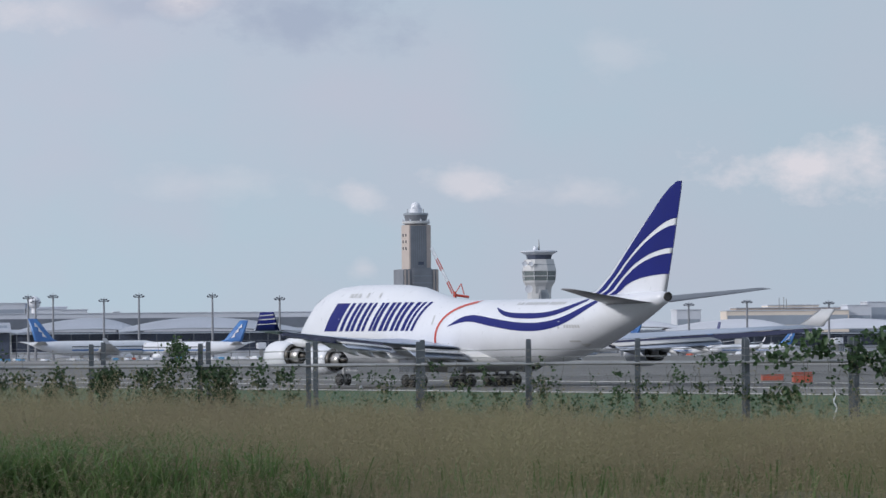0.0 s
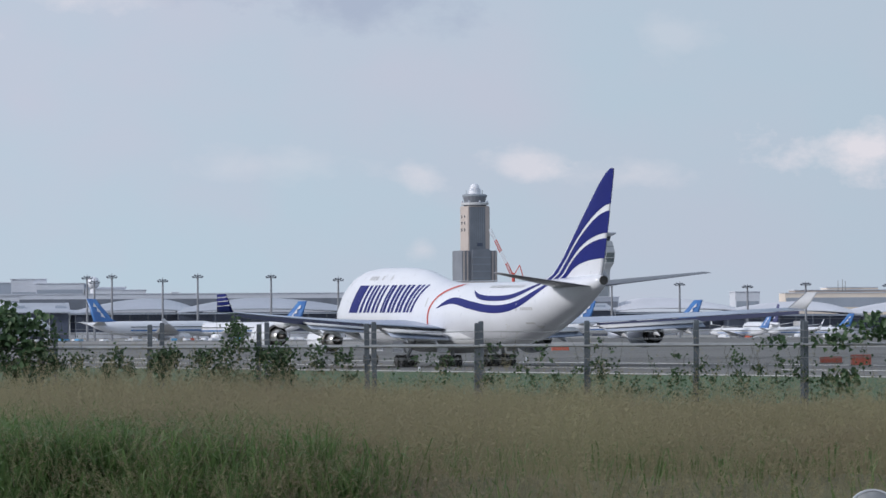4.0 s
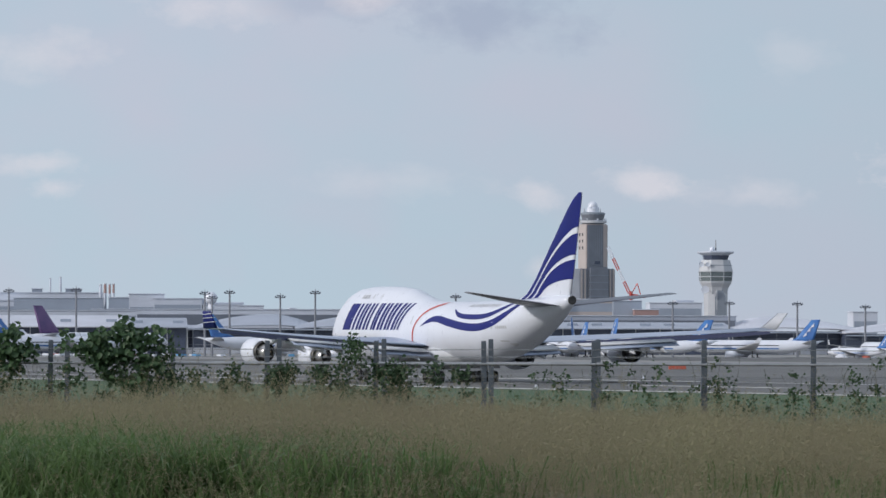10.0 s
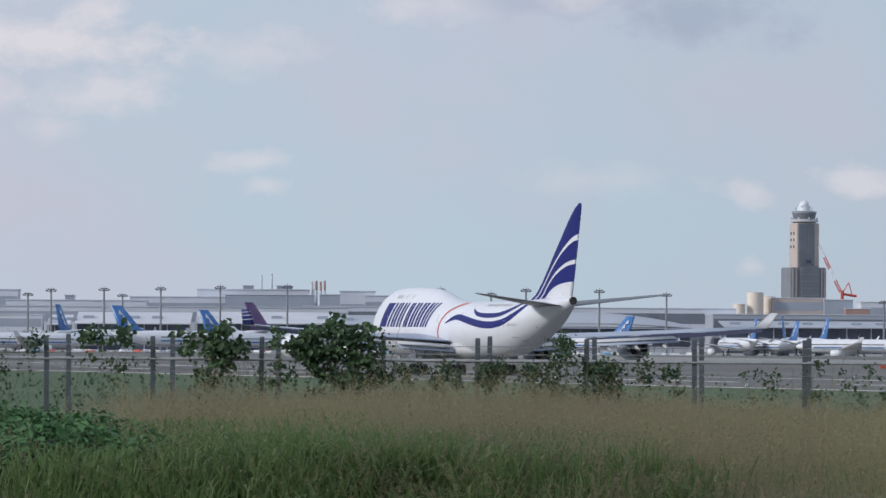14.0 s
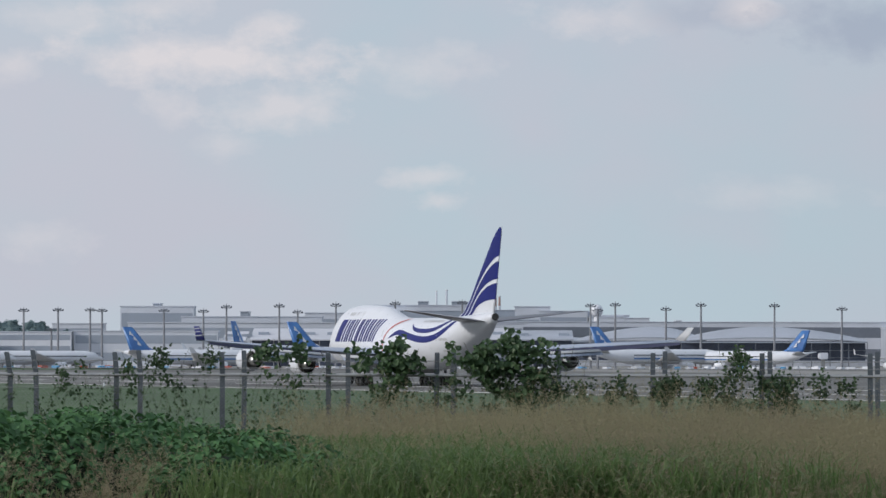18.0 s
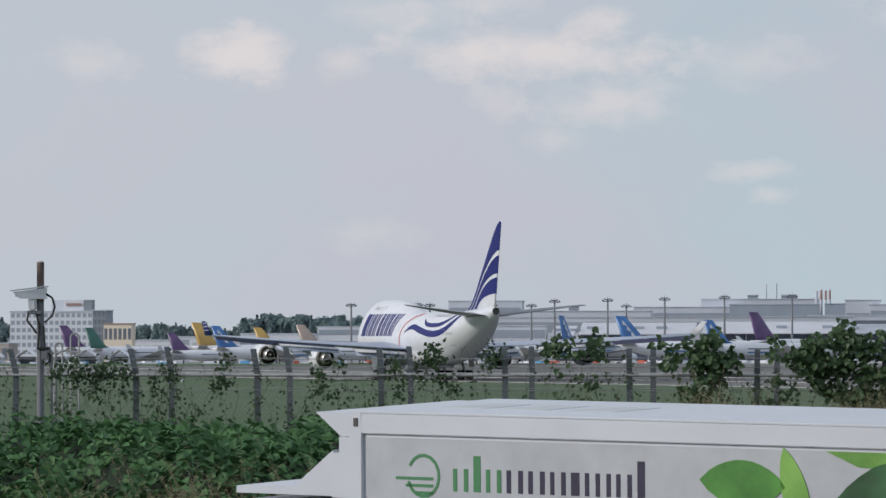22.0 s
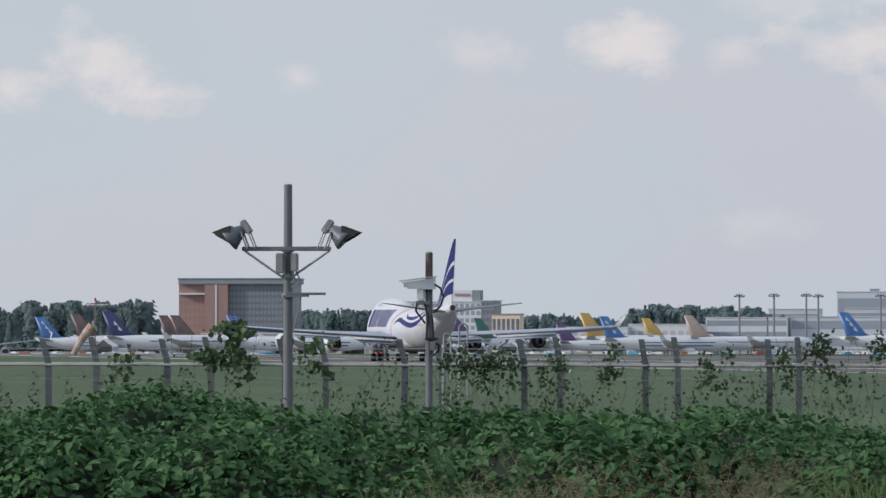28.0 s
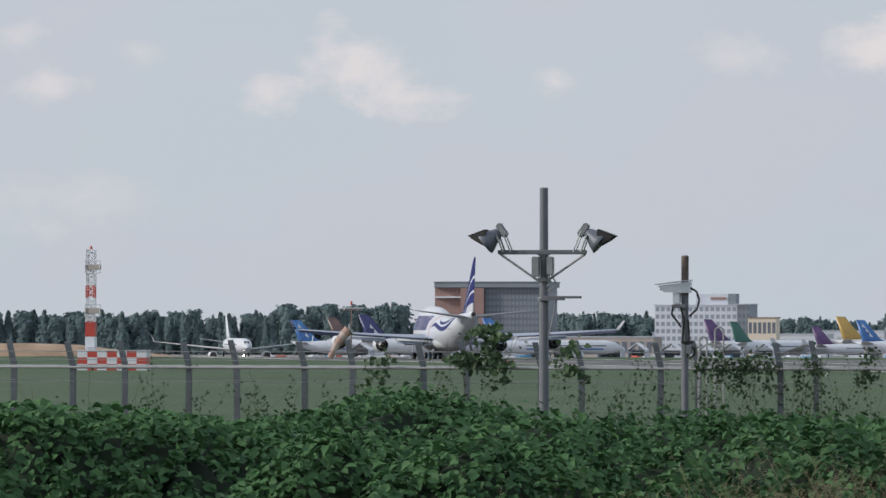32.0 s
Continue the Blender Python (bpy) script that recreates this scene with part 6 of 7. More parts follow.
def build_camera_pole():
    x, y, z = (-12.33, 88.50, 6.70)
    g = land_z(x, y)
    p = thing("camera_pole", "rusty pole with a white surveillance camera and cables", "camera pole", Matrix.Translation((x, y, 0)))
    part("pole", rod(bmesh.new(), (0, 0, g - 0.3), (0, 0, z), 0.06, 0.055, 12), M_RUST, p)
    part("pole_cap", rod(bmesh.new(), (0, 0, z), (0, 0, z + 0.02), 0.057, 0.04, 12), M_STEEL, p)
    part("pole_sleeve", rod(bmesh.new(), (0, 0, z - 0.62), (0, 0, z - 0.003), 0.0585, 0.0585, 12), M_RUSTTOP, p, "rusty brown pole top")
    cam_z = z - 0.50
    c = part("camera_housing", loft(bmesh.new(), [[(-0.42, -0.14, cam_z + 0.03), (-0.42, 0.06, cam_z + 0.03), (-0.42 + 0.1, 0.06, cam_z - 0.10 + 0.03), (-0.42 + 0.1, -0.14, cam_z - 0.10 + 0.03)], [(0.10, -0.14, cam_z + 0.1), (0.10, 0.06, cam_z + 0.1), (0.10, 0.06, cam_z - 0.08), (0.10, -0.14, cam_z - 0.08)]]), M_WHITE, p, "white weatherproof camera housing")
    part("sun_shield", loft(bmesh.new(), [[(-0.46, -0.16, cam_z + 0.045), (-0.46, 0.08, cam_z + 0.045), (-0.46, 0.08, cam_z + 0.06), (-0.46, -0.16, cam_z + 0.06)], [(0.12, -0.16, cam_z + 0.115), (0.12, 0.08, cam_z + 0.115), (0.12, 0.08, cam_z + 0.13), (0.12, -0.16, cam_z + 0.13)]]), M_WHITE, c)
    part("lens_window", cuboid(-0.385, -0.372, -0.10, 0.02, cam_z - 0.04, cam_z + 0.01), M_GLASS, c)
    part("pan_head", cuboid(-0.18, -0.06, -0.12, 0.04, cam_z - 0.26, cam_z - 0.06, bevel=0.02), M_WHITE, p)
    part("bracket", cuboid(-0.2, 0.03, -0.1, 0.02, cam_z - 0.32, cam_z - 0.26, bevel=0.01), M_RUST, p)
    for k, pts in enumerate(([(0.1, 0.0), (0.2, -0.06), (0.24, -0.2), (0.2, -0.34), (0.08, -0.45)], [(-0.18, -0.3), (-0.2, -0.42), (-0.12, -0.52), (-0.05, -0.62)], [(0.06, -0.5), (0.08, -0.8), (0.05, -1.1)], [(0.04, -0.9), (0.16, -0.95), (0.17, -1.05), (0.08, -1.12)], [(-0.06, -0.3), (0.0, -0.5), (-0.03, -0.85)])):
        bm = bmesh.new()
        for a, b in zip(pts, pts[1:]):
            rod(bm, (a[0], -0.09, cam_z + a[1]), (b[0], -0.09, cam_z + b[1]), 0.016, seg=6)
        part("cable", bm, M_RUBBER, p)
    part("cable_box", cuboid(-0.05, 0.15, -0.14, -0.05, cam_z - 0.88, cam_z - 0.84, bevel=0.01), M_RUBBER, p)
    part("cable_box", cuboid(0.03, 0.13, -0.16, -0.05, cam_z - 1.04, cam_z - 0.90, bevel=0.01), M_RUST, p)


def build_hoop_ladder():
    a = Vector((-12.78, 93.50, 4.93))
    g = land_z(a.x, a.y)
    t = thing("hoop_ladder", "grey steel ladder with hooped handrails over the fence", "ladder", Matrix.Translation((a.x, a.y, 0)))
    for k, (x0, x1, h) in enumerate(((0.0, 0.12, 5.42), (0.26, 0.40, 5.58), (-0.02, 0.38, 5.30))):
        bm = bmesh.new()
        r = (x1 - x0) / 2
        pts = [(x0, g - 0.2)] + [(x0 + r - r * math.cos(u), h - r + r * math.sin(u)) for u in np.linspace(0, math.pi, 9)] + [(x1, g - 0.2 if k < 2 else h - 0.5)]
        for p, q in zip(pts, pts[1:]):
            rod(bm, (p[0], 0, p[1]), (q[0], 0, q[1]), 0.016, seg=6)
        part("hoop_rail", bm, M_STEEL, t)
    for i in range(7):
        part("rung", rod(bmesh.new(), (0.26, 0, g + 0.25 * i + 0.2), (0.40, 0, g + 0.25 * i + 0.2), 0.012, seg=6), M_STEEL, t)


build_flood_pole()
build_camera_pole()
build_hoop_ladder()


# ---- vegetation ----
def leaf_mesh(name, c, nrm, size, rng, mat, droop=0.0):
    """Many broad pointed leaves, each folded along its midrib; c, nrm: n x 3."""
    n = len(c)
    a = rng.normal(size=(n, 3))
    u = np.cross(nrm, a)
    u /= np.linalg.norm(u, axis=1)[:, None]
    if droop:           # leaf tips hang downhill like shingles
        down = np.array((0, 0, -1.0)) + nrm * nrm[:, 2:3]
        u = u * (1 - droop) + down / np.maximum(np.linalg.norm(down, axis=1), 0.05)[:, None] * droop
        u -= nrm * (u * nrm).sum(1)[:, None]
        u /= np.linalg.norm(u, axis=1)[:, None]
    v = np.cross(nrm, u)
    s = size[:, None]
    fold = rng.uniform(0.1, 0.35, n)[:, None]
    p0 = c - u * s * 0.5
    p1 = c - u * s * 0.18 + v * s * 0.42 + nrm * s * fold
    p2 = c + u * s * 0.16 + v * s * 0.34 + nrm * s * fold * 0.8
    p3 = c + u * s * 0.55 - nrm * s * 0.12
    p4 = c + u * s * 0.16 - v * s * 0.34 + nrm * s * fold * 0.8
    p5 = c - u * s * 0.18 - v * s * 0.42 + nrm * s * fold
    V = np.stack([p0, p1, p2, p3, p4, p5], 1).reshape(-1, 3)
    b = (np.arange(n) * 6)[:, None]
    F = np.concatenate([b + np.array([[0, 3, 2, 1]]), b + np.array([[0, 5, 4, 3]])], 0)
    me = bpy.data.meshes.new(name)
    me.vertices.add(len(V))
    me.vertices.foreach_set("co", V.ravel())
    me.loops.add(F.size)
    me.loops.foreach_set("vertex_index", F.ravel())
    me.polygons.add(len(F))
    me.polygons.foreach_set("loop_start", np.arange(len(F)) * 4)
    me.polygons.foreach_set("loop_total", np.full(len(F), 4))
    me.update()
    me.materials.append(mat)
    return me


def tri_mesh(name, V, mat, per=3):
    me = bpy.data.meshes.new(name)
    V = V.reshape(-1, 3)
    n = len(V) // per
    me.vertices.add(len(V))
    me.vertices.foreach_set("co", V.ravel())
    me.loops.add(n * per)
    me.loops.foreach_set("vertex_index", np.arange(n * per))
    me.polygons.add(n)
    me.polygons.foreach_set("loop_start", np.arange(n) * per)
    me.polygons.foreach_set("loop_total", np.full(n, per))
    me.update()
    me.materials.append(mat)
    return me


def fnoise(x, y, k, seed=0.0):
    return np.array([noise.noise((a * k, b * k, seed)) for a, b in zip(x, y)])


def vine_edge(f):
    """Eastern limit of the creeper at distance f from the road, in x."""
    return -0.8 - 0.06 * (f - 58) - 7.0 * smooth(61.5, 57.5, f)


SKYLINE = [(-26, 0.0140), (-22.5, 0.0140), (-21, 0.0160), (-20, 0.0168), (-19, 0.0150), (-18, 0.0112), (-16.5, 0.0076), (-15.2, 0.0100), (-14, 0.0128), (-11, 0.0130), (-9.3, 0.0150), (-7.8, 0.0138), (-6, 0.0160), (-4.5, 0.0185), (-3, 0.021), (0, 0.025)]


def hollow(x, y):
    """Small near the dark clefts between mounds, larger on their crowns."""
    return abs(noise.noise((x * 0.65, y * 0.34, 7))) * 0.8 + abs(noise.noise((x * 1.7, y * 0.9, 11))) * 0.6


def vine_top(x, y):
    f = y + 0.13 * x
    base = land_z(x, y)
    m = 0.28 + 0.85 * abs(noise.noise((x * 0.22, y * 0.10, 3))) + 0.8 * abs(noise.noise((x * 0.65, y * 0.34, 7))) + 0.55 * abs(noise.noise((x * 1.7, y * 0.9, 11))) + 0.30 * noise.noise((x * 0.12, y * 0.1, 5))
    m += 0.75 * math.exp(-((x + 16.3) / 2.0) ** 2) - 0.9 * smooth(-17.6, -19.2, x)
    e = min(1, max(0.0, (vine_edge(f) - x) / 4))
    z = base + max(0.15, m * (0.35 + 0.65 * e) * smooth(54.5, 58, f) * (1 - 0.75 * smooth(76, 86, f)))
    # the crest of the growth, seen against the fence, dips and swells
    dip = float(np.interp(x / y * 91, [p[0] for p in SKYLINE], [p[1] for p in SKYLINE])) + 0.0016 * (1 + noise.noise((x * 0.8, y * 0.5, 2)))
    crest = 5.52 - dip * y
    k = 0.12
    z = -k * math.log(math.exp(-z / k) + math.exp(-max(crest, base + 0.1) / k))
    return max(base + 0.05, z - 0.50 * max(0.0, 1 - 3.0 * hollow(x, y)) + 0.05)


def build_creeper():
    rng = np.random.default_rng(21)
    pts, nr, sz = [], [], []
    n = 200000
    xs = rng.uniform(-33, 0, n)
    fs = 55 + 31 * rng.uniform(0, 1, n) ** 1.5
    for x, f in zip(xs, fs):
        y = f - 0.13 * x
        if x > vine_edge(f) + rng.normal() * 0.7:
            continue
        z = vine_top(x, y)
        zx, zy = vine_top(x + 0.25, y), vine_top(x, y + 0.25)
        hv = hollow(x, y)
        if rng.uniform() > (0.40 if f < 64 else 0.12) + 0.35 * smooth(-15, -20, x) + 2.2 * hv:      # bare dark hollows between the mounds
            continue
        nn = np.array((-(zx - z) / 0.25, -(zy - z) / 0.25, 1.0))
        nn /= np.linalg.norm(nn)
        nn = nn * 0.7 + rng.normal(size=3) * 0.30 + np.array((-0.05, -0.22, 0.55))
        nn /= np.linalg.norm(nn)
        g = rng.uniform()
        pts.append((x, y, z - 0.20 * g + (0.08 if g < 0.06 else 0)))
        nr.append(nn)
        sz.append(0.075 + 0.095 * rng.uniform() ** 1.2)
    me = leaf_mesh("creeper", np.array(pts), np.array(nr), np.array(sz), rng, M_LEAF, 0.35)
    tagged(new("creeper", me), "dense green broad-leaved creeper smothering the bank", "creeper", kind="stuff")
    # dark sheet that the leaves lie on, standing in for the shade in their gaps
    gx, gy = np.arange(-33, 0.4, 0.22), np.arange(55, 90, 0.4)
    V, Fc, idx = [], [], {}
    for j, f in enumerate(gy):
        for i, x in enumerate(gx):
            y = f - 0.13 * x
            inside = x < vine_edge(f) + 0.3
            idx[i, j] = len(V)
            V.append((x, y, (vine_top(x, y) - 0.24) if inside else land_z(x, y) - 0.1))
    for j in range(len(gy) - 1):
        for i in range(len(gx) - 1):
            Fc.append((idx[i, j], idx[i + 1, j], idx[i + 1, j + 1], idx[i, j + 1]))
    tagged(new("undergrowth", mesh_from("undergrowth", V, Fc, M_LEAFGAP, True)), "dark sheet for the shade under the creeper leaves", "undergrowth", kind="stuff")


def build_grass():
    rng = np.random.default_rng(8)

    def spread(n, x0, x1, f0, f1):
        x = rng.uniform(x0, x1, n)
        f = f0 + (f1 - f0) * rng.uniform(0, 1, n) ** 1.15
        y = f - 0.13 * x
        keep = x > np.array([vine_edge(v) for v in f]) - 0.8 + rng.normal(size=n) * 0.8
        x, y, f = x[keep], y[keep], f[keep]
        z = np.array([land_z(a, b) for a, b in zip(x, y)])
        return x, y, z, f

    # leaf blades, lush towards the west and near the road
    x, y, z, f = (np.concatenate(p) for p in zip(spread(130000, -6, 24, 55.5, 89), spread(16000, -24, -6, 55.5, 62)))
    n = len(x)
    lush = np.clip(0.88 + fnoise(x, y, 0.28, 2.0) * 1.5 + fnoise(x, y, 0.7, 4.0) * 1.1 - np.maximum(x - 1, -3) * 0.27 - (f - 60) * 0.055 + 0.15 * (f < 61) - 1.5 * np.clip((-1.8 - x) / 1.6, 0, 1), 0.10, 1)
    keep = rng.uniform(size=n) < lush
    x, y, z, f, lush = x[keep], y[keep], z[keep], f[keep], lush[keep]
    # leafy tufts that stand out of the rest
    tx, tf = rng.triangular(-3.2, -0.5, 5.5, 420), rng.uniform(55.8, 72, 420)
    k = np.repeat(np.arange(420), rng.integers(25, 70, 420))
    ux, uf = tx[k] + rng.normal(size=len(k)) * 0.16, tf[k] + rng.normal(size=len(k)) * 0.16
    x, y, f = np.append(x, ux), np.append(y, uf - 0.13 * ux), np.append(f, uf)
    z = np.append(z, [land_z(p, q - 0.13 * p) for p, q in zip(ux, uf)])
    lush = np.append(lush, np.full(len(k), 1.2))
    n = len(x)
    h = rng.uniform(0.35, 0.85, n) * (1 - 0.35 * np.clip((f - 72) / 14, 0, 1)) * (0.75 + 0.4 * lush)
    a = rng.uniform(0, 6.283, n)
    lean = rng.uniform(0.3, 1.5, n) * h
    w = rng.uniform(0.007, 0.018, n)
    dx, dy = np.cos(a), np.sin(a)
    wx, wy = -dy * w, dx * w
    b0 = np.stack([x - wx, y - wy, z], 1)
    b1 = np.stack([x + wx, y + wy, z], 1)
    m0 = np.stack([x + dx * lean * 0.35 - wx * 0.8, y + dy * lean * 0.35 - wy * 0.8, z + h * 0.7], 1)
    m1 = np.stack([x + dx * lean * 0.35 + wx * 0.8, y + dy * lean * 0.35 + wy * 0.8, z + h * 0.7], 1)
    t = np.stack([x + dx * lean, y + dy * lean, z + h * (1 - 0.3 * lean / h)], 1)
    me = tri_mesh("tall_grass", np.concatenate([np.stack([b0, b1, m1], 1), np.stack([b0, m1, m0], 1), np.stack([m0, m1, t], 1)], 0), M_BLADE)
    tagged(new("tall_grass", me), "tall uncut green grass on the roadside bank", "grass", kind="stuff")
    # a haze of fine brownish panicles on thin stalks
    x, y, z, f = (np.concatenate(p) for p in zip(spread(100000, -4.5, 24, 55.5, 89.5), spread(26000, -24, -4.5, 55.5, 62)))
    n = len(x)
    dens = np.clip(0.85 - fnoise(x, y, 0.16, 2.0) * 0.8 - fnoise(x, y, 0.7, 4.0) * 0.8 + (f - 62) * 0.02 + np.maximum(x - 2, -6) * 0.06 + 0.75 * np.clip((-1.8 - x) / 1.6, 0, 1) - 0.45 * np.clip((3 - x) / 3, 0, 1) * np.clip((66 - f) / 6, 0, 1), 0.12, 1)
    keep = rng.uniform(size=n) < dens
    x, y, z, f = x[keep], y[keep], z[keep], f[keep]
    n = len(x)
    tall = (1 - (0.06 + 0.64 * np.clip((x - 4) / 8, 0, 1)) * np.clip((f - 67) / 16, 0, 1)) * (1 + 0.55 * fnoise(x, y, 0.25, 9.0) + 0.75 * fnoise(x, y, 0.8, 11.0))
    h = rng.uniform(0.40, 0.95, n) * tall * np.where(rng.uniform(size=n) < 0.07, 1.45, 1.0)
    a = rng.uniform(0, 6.283, n)
    dx, dy = np.cos(a) * 0.35 * h, np.sin(a) * 0.35 * h
    base = np.stack([x, y, z], 1)
    mid = np.stack([x + dx * 0.3, y + dy * 0.3, z + h * 0.6], 1)
    top = np.stack([x + dx, y + dy, z + h], 1)
    e = np.array((0.0022, 0, 0))
    tris = [np.stack([base - e, base + e, mid], 1), np.stack([mid - e, mid + e, top], 1)]
    for k in range(11):
        u = rng.uniform(0.0, 1.0, n)[:, None]
        c = mid + (top - mid) * u
        b = rng.uniform(0, 6.283, n)
        L = rng.uniform(0.03, 0.10, n) * (1.15 - 0.6 * u[:, 0])
        d = np.stack([np.cos(b) * L, np.sin(b) * L, rng.uniform(-0.2, 0.9, n) * L], 1)
        e2 = np.stack([-np.sin(b) * 0.0028, np.cos(b) * 0.0028, np.full(n, 0.0035)], 1)
        tris.append(np.stack([c - e2, c + e2, c + d], 1))
    me = tri_mesh("grass_seed_heads", np.concatenate(tris, 0), M_SEED)
    tagged(new("grass_seed_heads", me), "brownish feathery grass seed heads swaying over the bank", "grass", kind="stuff")


def build_fence_vines():
    """Creepers on the fence: sparse climbers all along, dark bushes in places and broad-leaved masses over the rail."""
    rng = np.random.default_rng(33)
    small, ssz, broad, bsz, sv, sf = [], [], [], [], [], []

    def stem(x, z0, z1, per, spread, lo, hi):
        """One wavering climber with leaves along it."""
        k = 9
        p = Vector((x, fence_y(x) - 0.12, z0))
        drift = rng.normal() * 0.05
        for j in range(k):
            nx = p.x + drift + rng.normal() * 0.06
            q = Vector((nx, fence_y(nx) - 0.12 + rng.normal() * 0.05, p.z + (z1 - z0) / k))
            b = len(sv)
            sv.extend((c.x + o, c.y + w, c.z) for c in (p, q) for o, w in ((-0.003, 0), (0.003, 0), (0, -0.004)))
            sf.extend([(b, b + 1, b + 4, b + 3), (b + 1, b + 2, b + 5, b + 4), (b + 2, b, b + 3, b + 5)])
            for _ in range(rng.poisson(per / k * rng.uniform(0.4, 1.6) * (0.6 if j > k - 3 else 1.0))):
                r = q.lerp(p, rng.uniform())
                o = rng.normal(size=3) * np.array((spread, 0.08, 0.05))
                small.append((r.x + o[0], r.y + o[1], r.z + o[2]))
                ssz.append(rng.uniform(lo, hi))
            p = q

    def crown(x0, x1, z0, z1):
        """A spot inside a bush whose outline is ragged and narrows upwards."""
        x = rng.uniform(x0, x1)
        side = abs(2 * (x - x0) / (x1 - x0) - 1)
        return x, z0 + (z1 - z0) * (0.08 + 0.9 * rng.uniform() ** 0.8) * (1 - 0.2 * side ** 2 + 0.25 * noise.noise((x * 5, z1, 1)))

    # sparse climbers: from, to, top, stems a metre, leaves a stem
    for x0, x1, top, ns, per in ((-33, -17, 4.75, 2.2, 16), (-17, -7, 5.0, 5.6, 38), (-7, 0, 5.0, 5.4, 40), (0, 8, 4.78, 4.0, 34), (8, 22, 4.72, 2.4, 20), (-22.1, -21.4, 5.0, 9, 50), (-20.4, -19.8, 4.95, 8, 40), (7.4, 7.9, 4.9, 6, 26), (9.0, 9.5, 4.85, 5, 26), (11.0, 11.6, 4.9, 6, 34), (12.7, 13.5, 4.92, 7, 36), (13.9, 14.3, 4.8, 6, 30), (-11.2, -10.1, 5.1, 7, 34), (-13.1, -12.3, 5.2, 7, 36), (-9.2, -8.4, 5.1, 5, 26), (-7.4, -6.6, 5.2, 5, 26), (5.9, 6.8, 4.9, 7, 34)):
        for _ in range(max(2, int((x1 - x0) * ns))):
            x = rng.uniform(x0, x1)
            g = land_z(x, fence_y(x))
            stem(x, g - 0.05, g + (top - g) * rng.uniform(0.5, 1.12), per * rng.uniform(0.4, 1.6), 0.065, 0.028, 0.066)
    # single climbers with ragged clumps of leaves: place, foot of the leaves, top, leaves
    for x, z0, z1, cnt in ((8.2, 4.1, 4.8, 40), (9.36, 4.1, 5.0, 95), (9.95, 4.1, 4.78, 80), (10.3, 4.35, 4.88, 45), (10.62, 3.95, 4.4, 70), (10.86, 3.95, 4.45, 90), (11.36, 3.95, 5.05, 130), (11.75, 3.85, 4.2, 60), (12.2, 3.95, 4.35, 50), (12.76, 3.9, 4.82, 120), (13.3, 3.85, 4.72, 110),
                           (13.97, 3.95, 4.9, 120), (14.35, 4.25, 4.95, 70), (14.72, 4.2, 4.85, 60), (15.1, 4.0, 4.6, 50), (15.5, 3.8, 4.4, 80)):
        for k in range(max(2, cnt // 30)):
            stem(x + rng.normal() * 0.07, land_z(x, fence_y(x)) - 0.05, z1, 5, 0.06, 0.03, 0.06)
        lumps = [(x + rng.normal() * 0.11, z0 + (z1 - z0) * rng.uniform()) for _ in range(max(4, cnt // 9))]
        for k in range(cnt):
            lx, lz = lumps[k % len(lumps)]
            px = lx + rng.normal() * 0.045
            small.append((px, fence_y(px) - 0.1 + rng.normal() * 0.1, lz + rng.normal() * 0.045))
            ssz.append(rng.uniform(0.035, 0.085))
    # dark bushes: from, to, foot, top, leaves
    for x0, x1, z0, z1, cnt in ((1.58, 1.84, 4.1, 4.88, 170), (2.15, 2.7, 4.05, 4.88, 420), (3.08, 3.55, 4.05, 4.9, 620), (3.9, 4.4, 4.15, 4.95, 480), (4.42, 4.72, 4.2, 5.36, 420), (4.8, 5.62, 4.1, 4.98, 950), (5.9, 6.3, 4.3, 4.9, 110), (6.45, 6.75, 4.2, 4.88, 130), (0.98, 1.35, 4.15, 5.28, 380), (-12.1, -11.36, 4.3, 5.2, 230), (-11.9, -10.55, 4.35, 5.15, 200), (-6.55, -5.85, 4.5, 5.4, 260), (-5.5, -5.2, 4.6, 5.35, 110), (-0.9, -0.4, 4.3, 4.9, 160), (-0.4, 0.9, 4.15, 4.8, 360), (-8.2, -7.8, 4.4, 5.2, 130), (-7.0, -6.7, 4.4, 5.2, 120), (-10.0, -9.5, 4.5, 5.1, 110), (-12.6, -12.2, 4.5, 5.3, 130), (-2.6, -1.5, 4.3, 4.8, 160), (8.2, 8.6, 4.1, 4.75, 70)):
        for _ in range(max(3, int((x1 - x0) * 9))):
            x = rng.uniform(x0, x1)
            stem(x, land_z(x, fence_y(x)) - 0.05, z0 + (z1 - z0) * rng.uniform(0.6, 1.05), 8, 0.06, 0.04, 0.08)
        lumps = [crown(x0, x1, z0, z1) for _ in range(max(5, cnt // 30))]
        for k in range(cnt):
            lx, lz = lumps[k % len(lumps)]
            px = lx + rng.normal() * 0.075
            small.append((px, fence_y(px) - 0.1 + rng.normal() * 0.13, lz + rng.normal() * 0.075))
            ssz.append(rng.uniform(0.04, 0.09))
    # broad-leaved masses: from, to, foot, top, leaves
    for x0, x1, z0, z1, cnt in ((-4.5, -3.2, 5.1, 5.42, 170), (-4.4, -3.4, 4.3, 5.0, 26), (-2.7, -1.85, 4.95, 5.45, 150), (-2.1, -1.35, 4.5, 5.5, 340), (-0.95, -0.1, 5.0, 5.48, 190), (-0.35, 0.95, 4.35, 5.62, 860), (0.3, 1.05, 5.2, 5.55, 150), (14.4, 15.6, 4.75, 5.1, 34), (15.6, 16.5, 4.7, 5.3, 120), (15.6, 16.4, 3.8, 4.35, 90), (17.0, 18.1, 4.55, 5.5, 420), (16.4, 17.2, 5.0, 5.4, 90), (-14.95, -14.35, 4.7, 5.25, 90), (-16.7, -15.8, 4.6, 5.52, 330), (-18.3, -17.6, 4.6, 5.0, 60)):
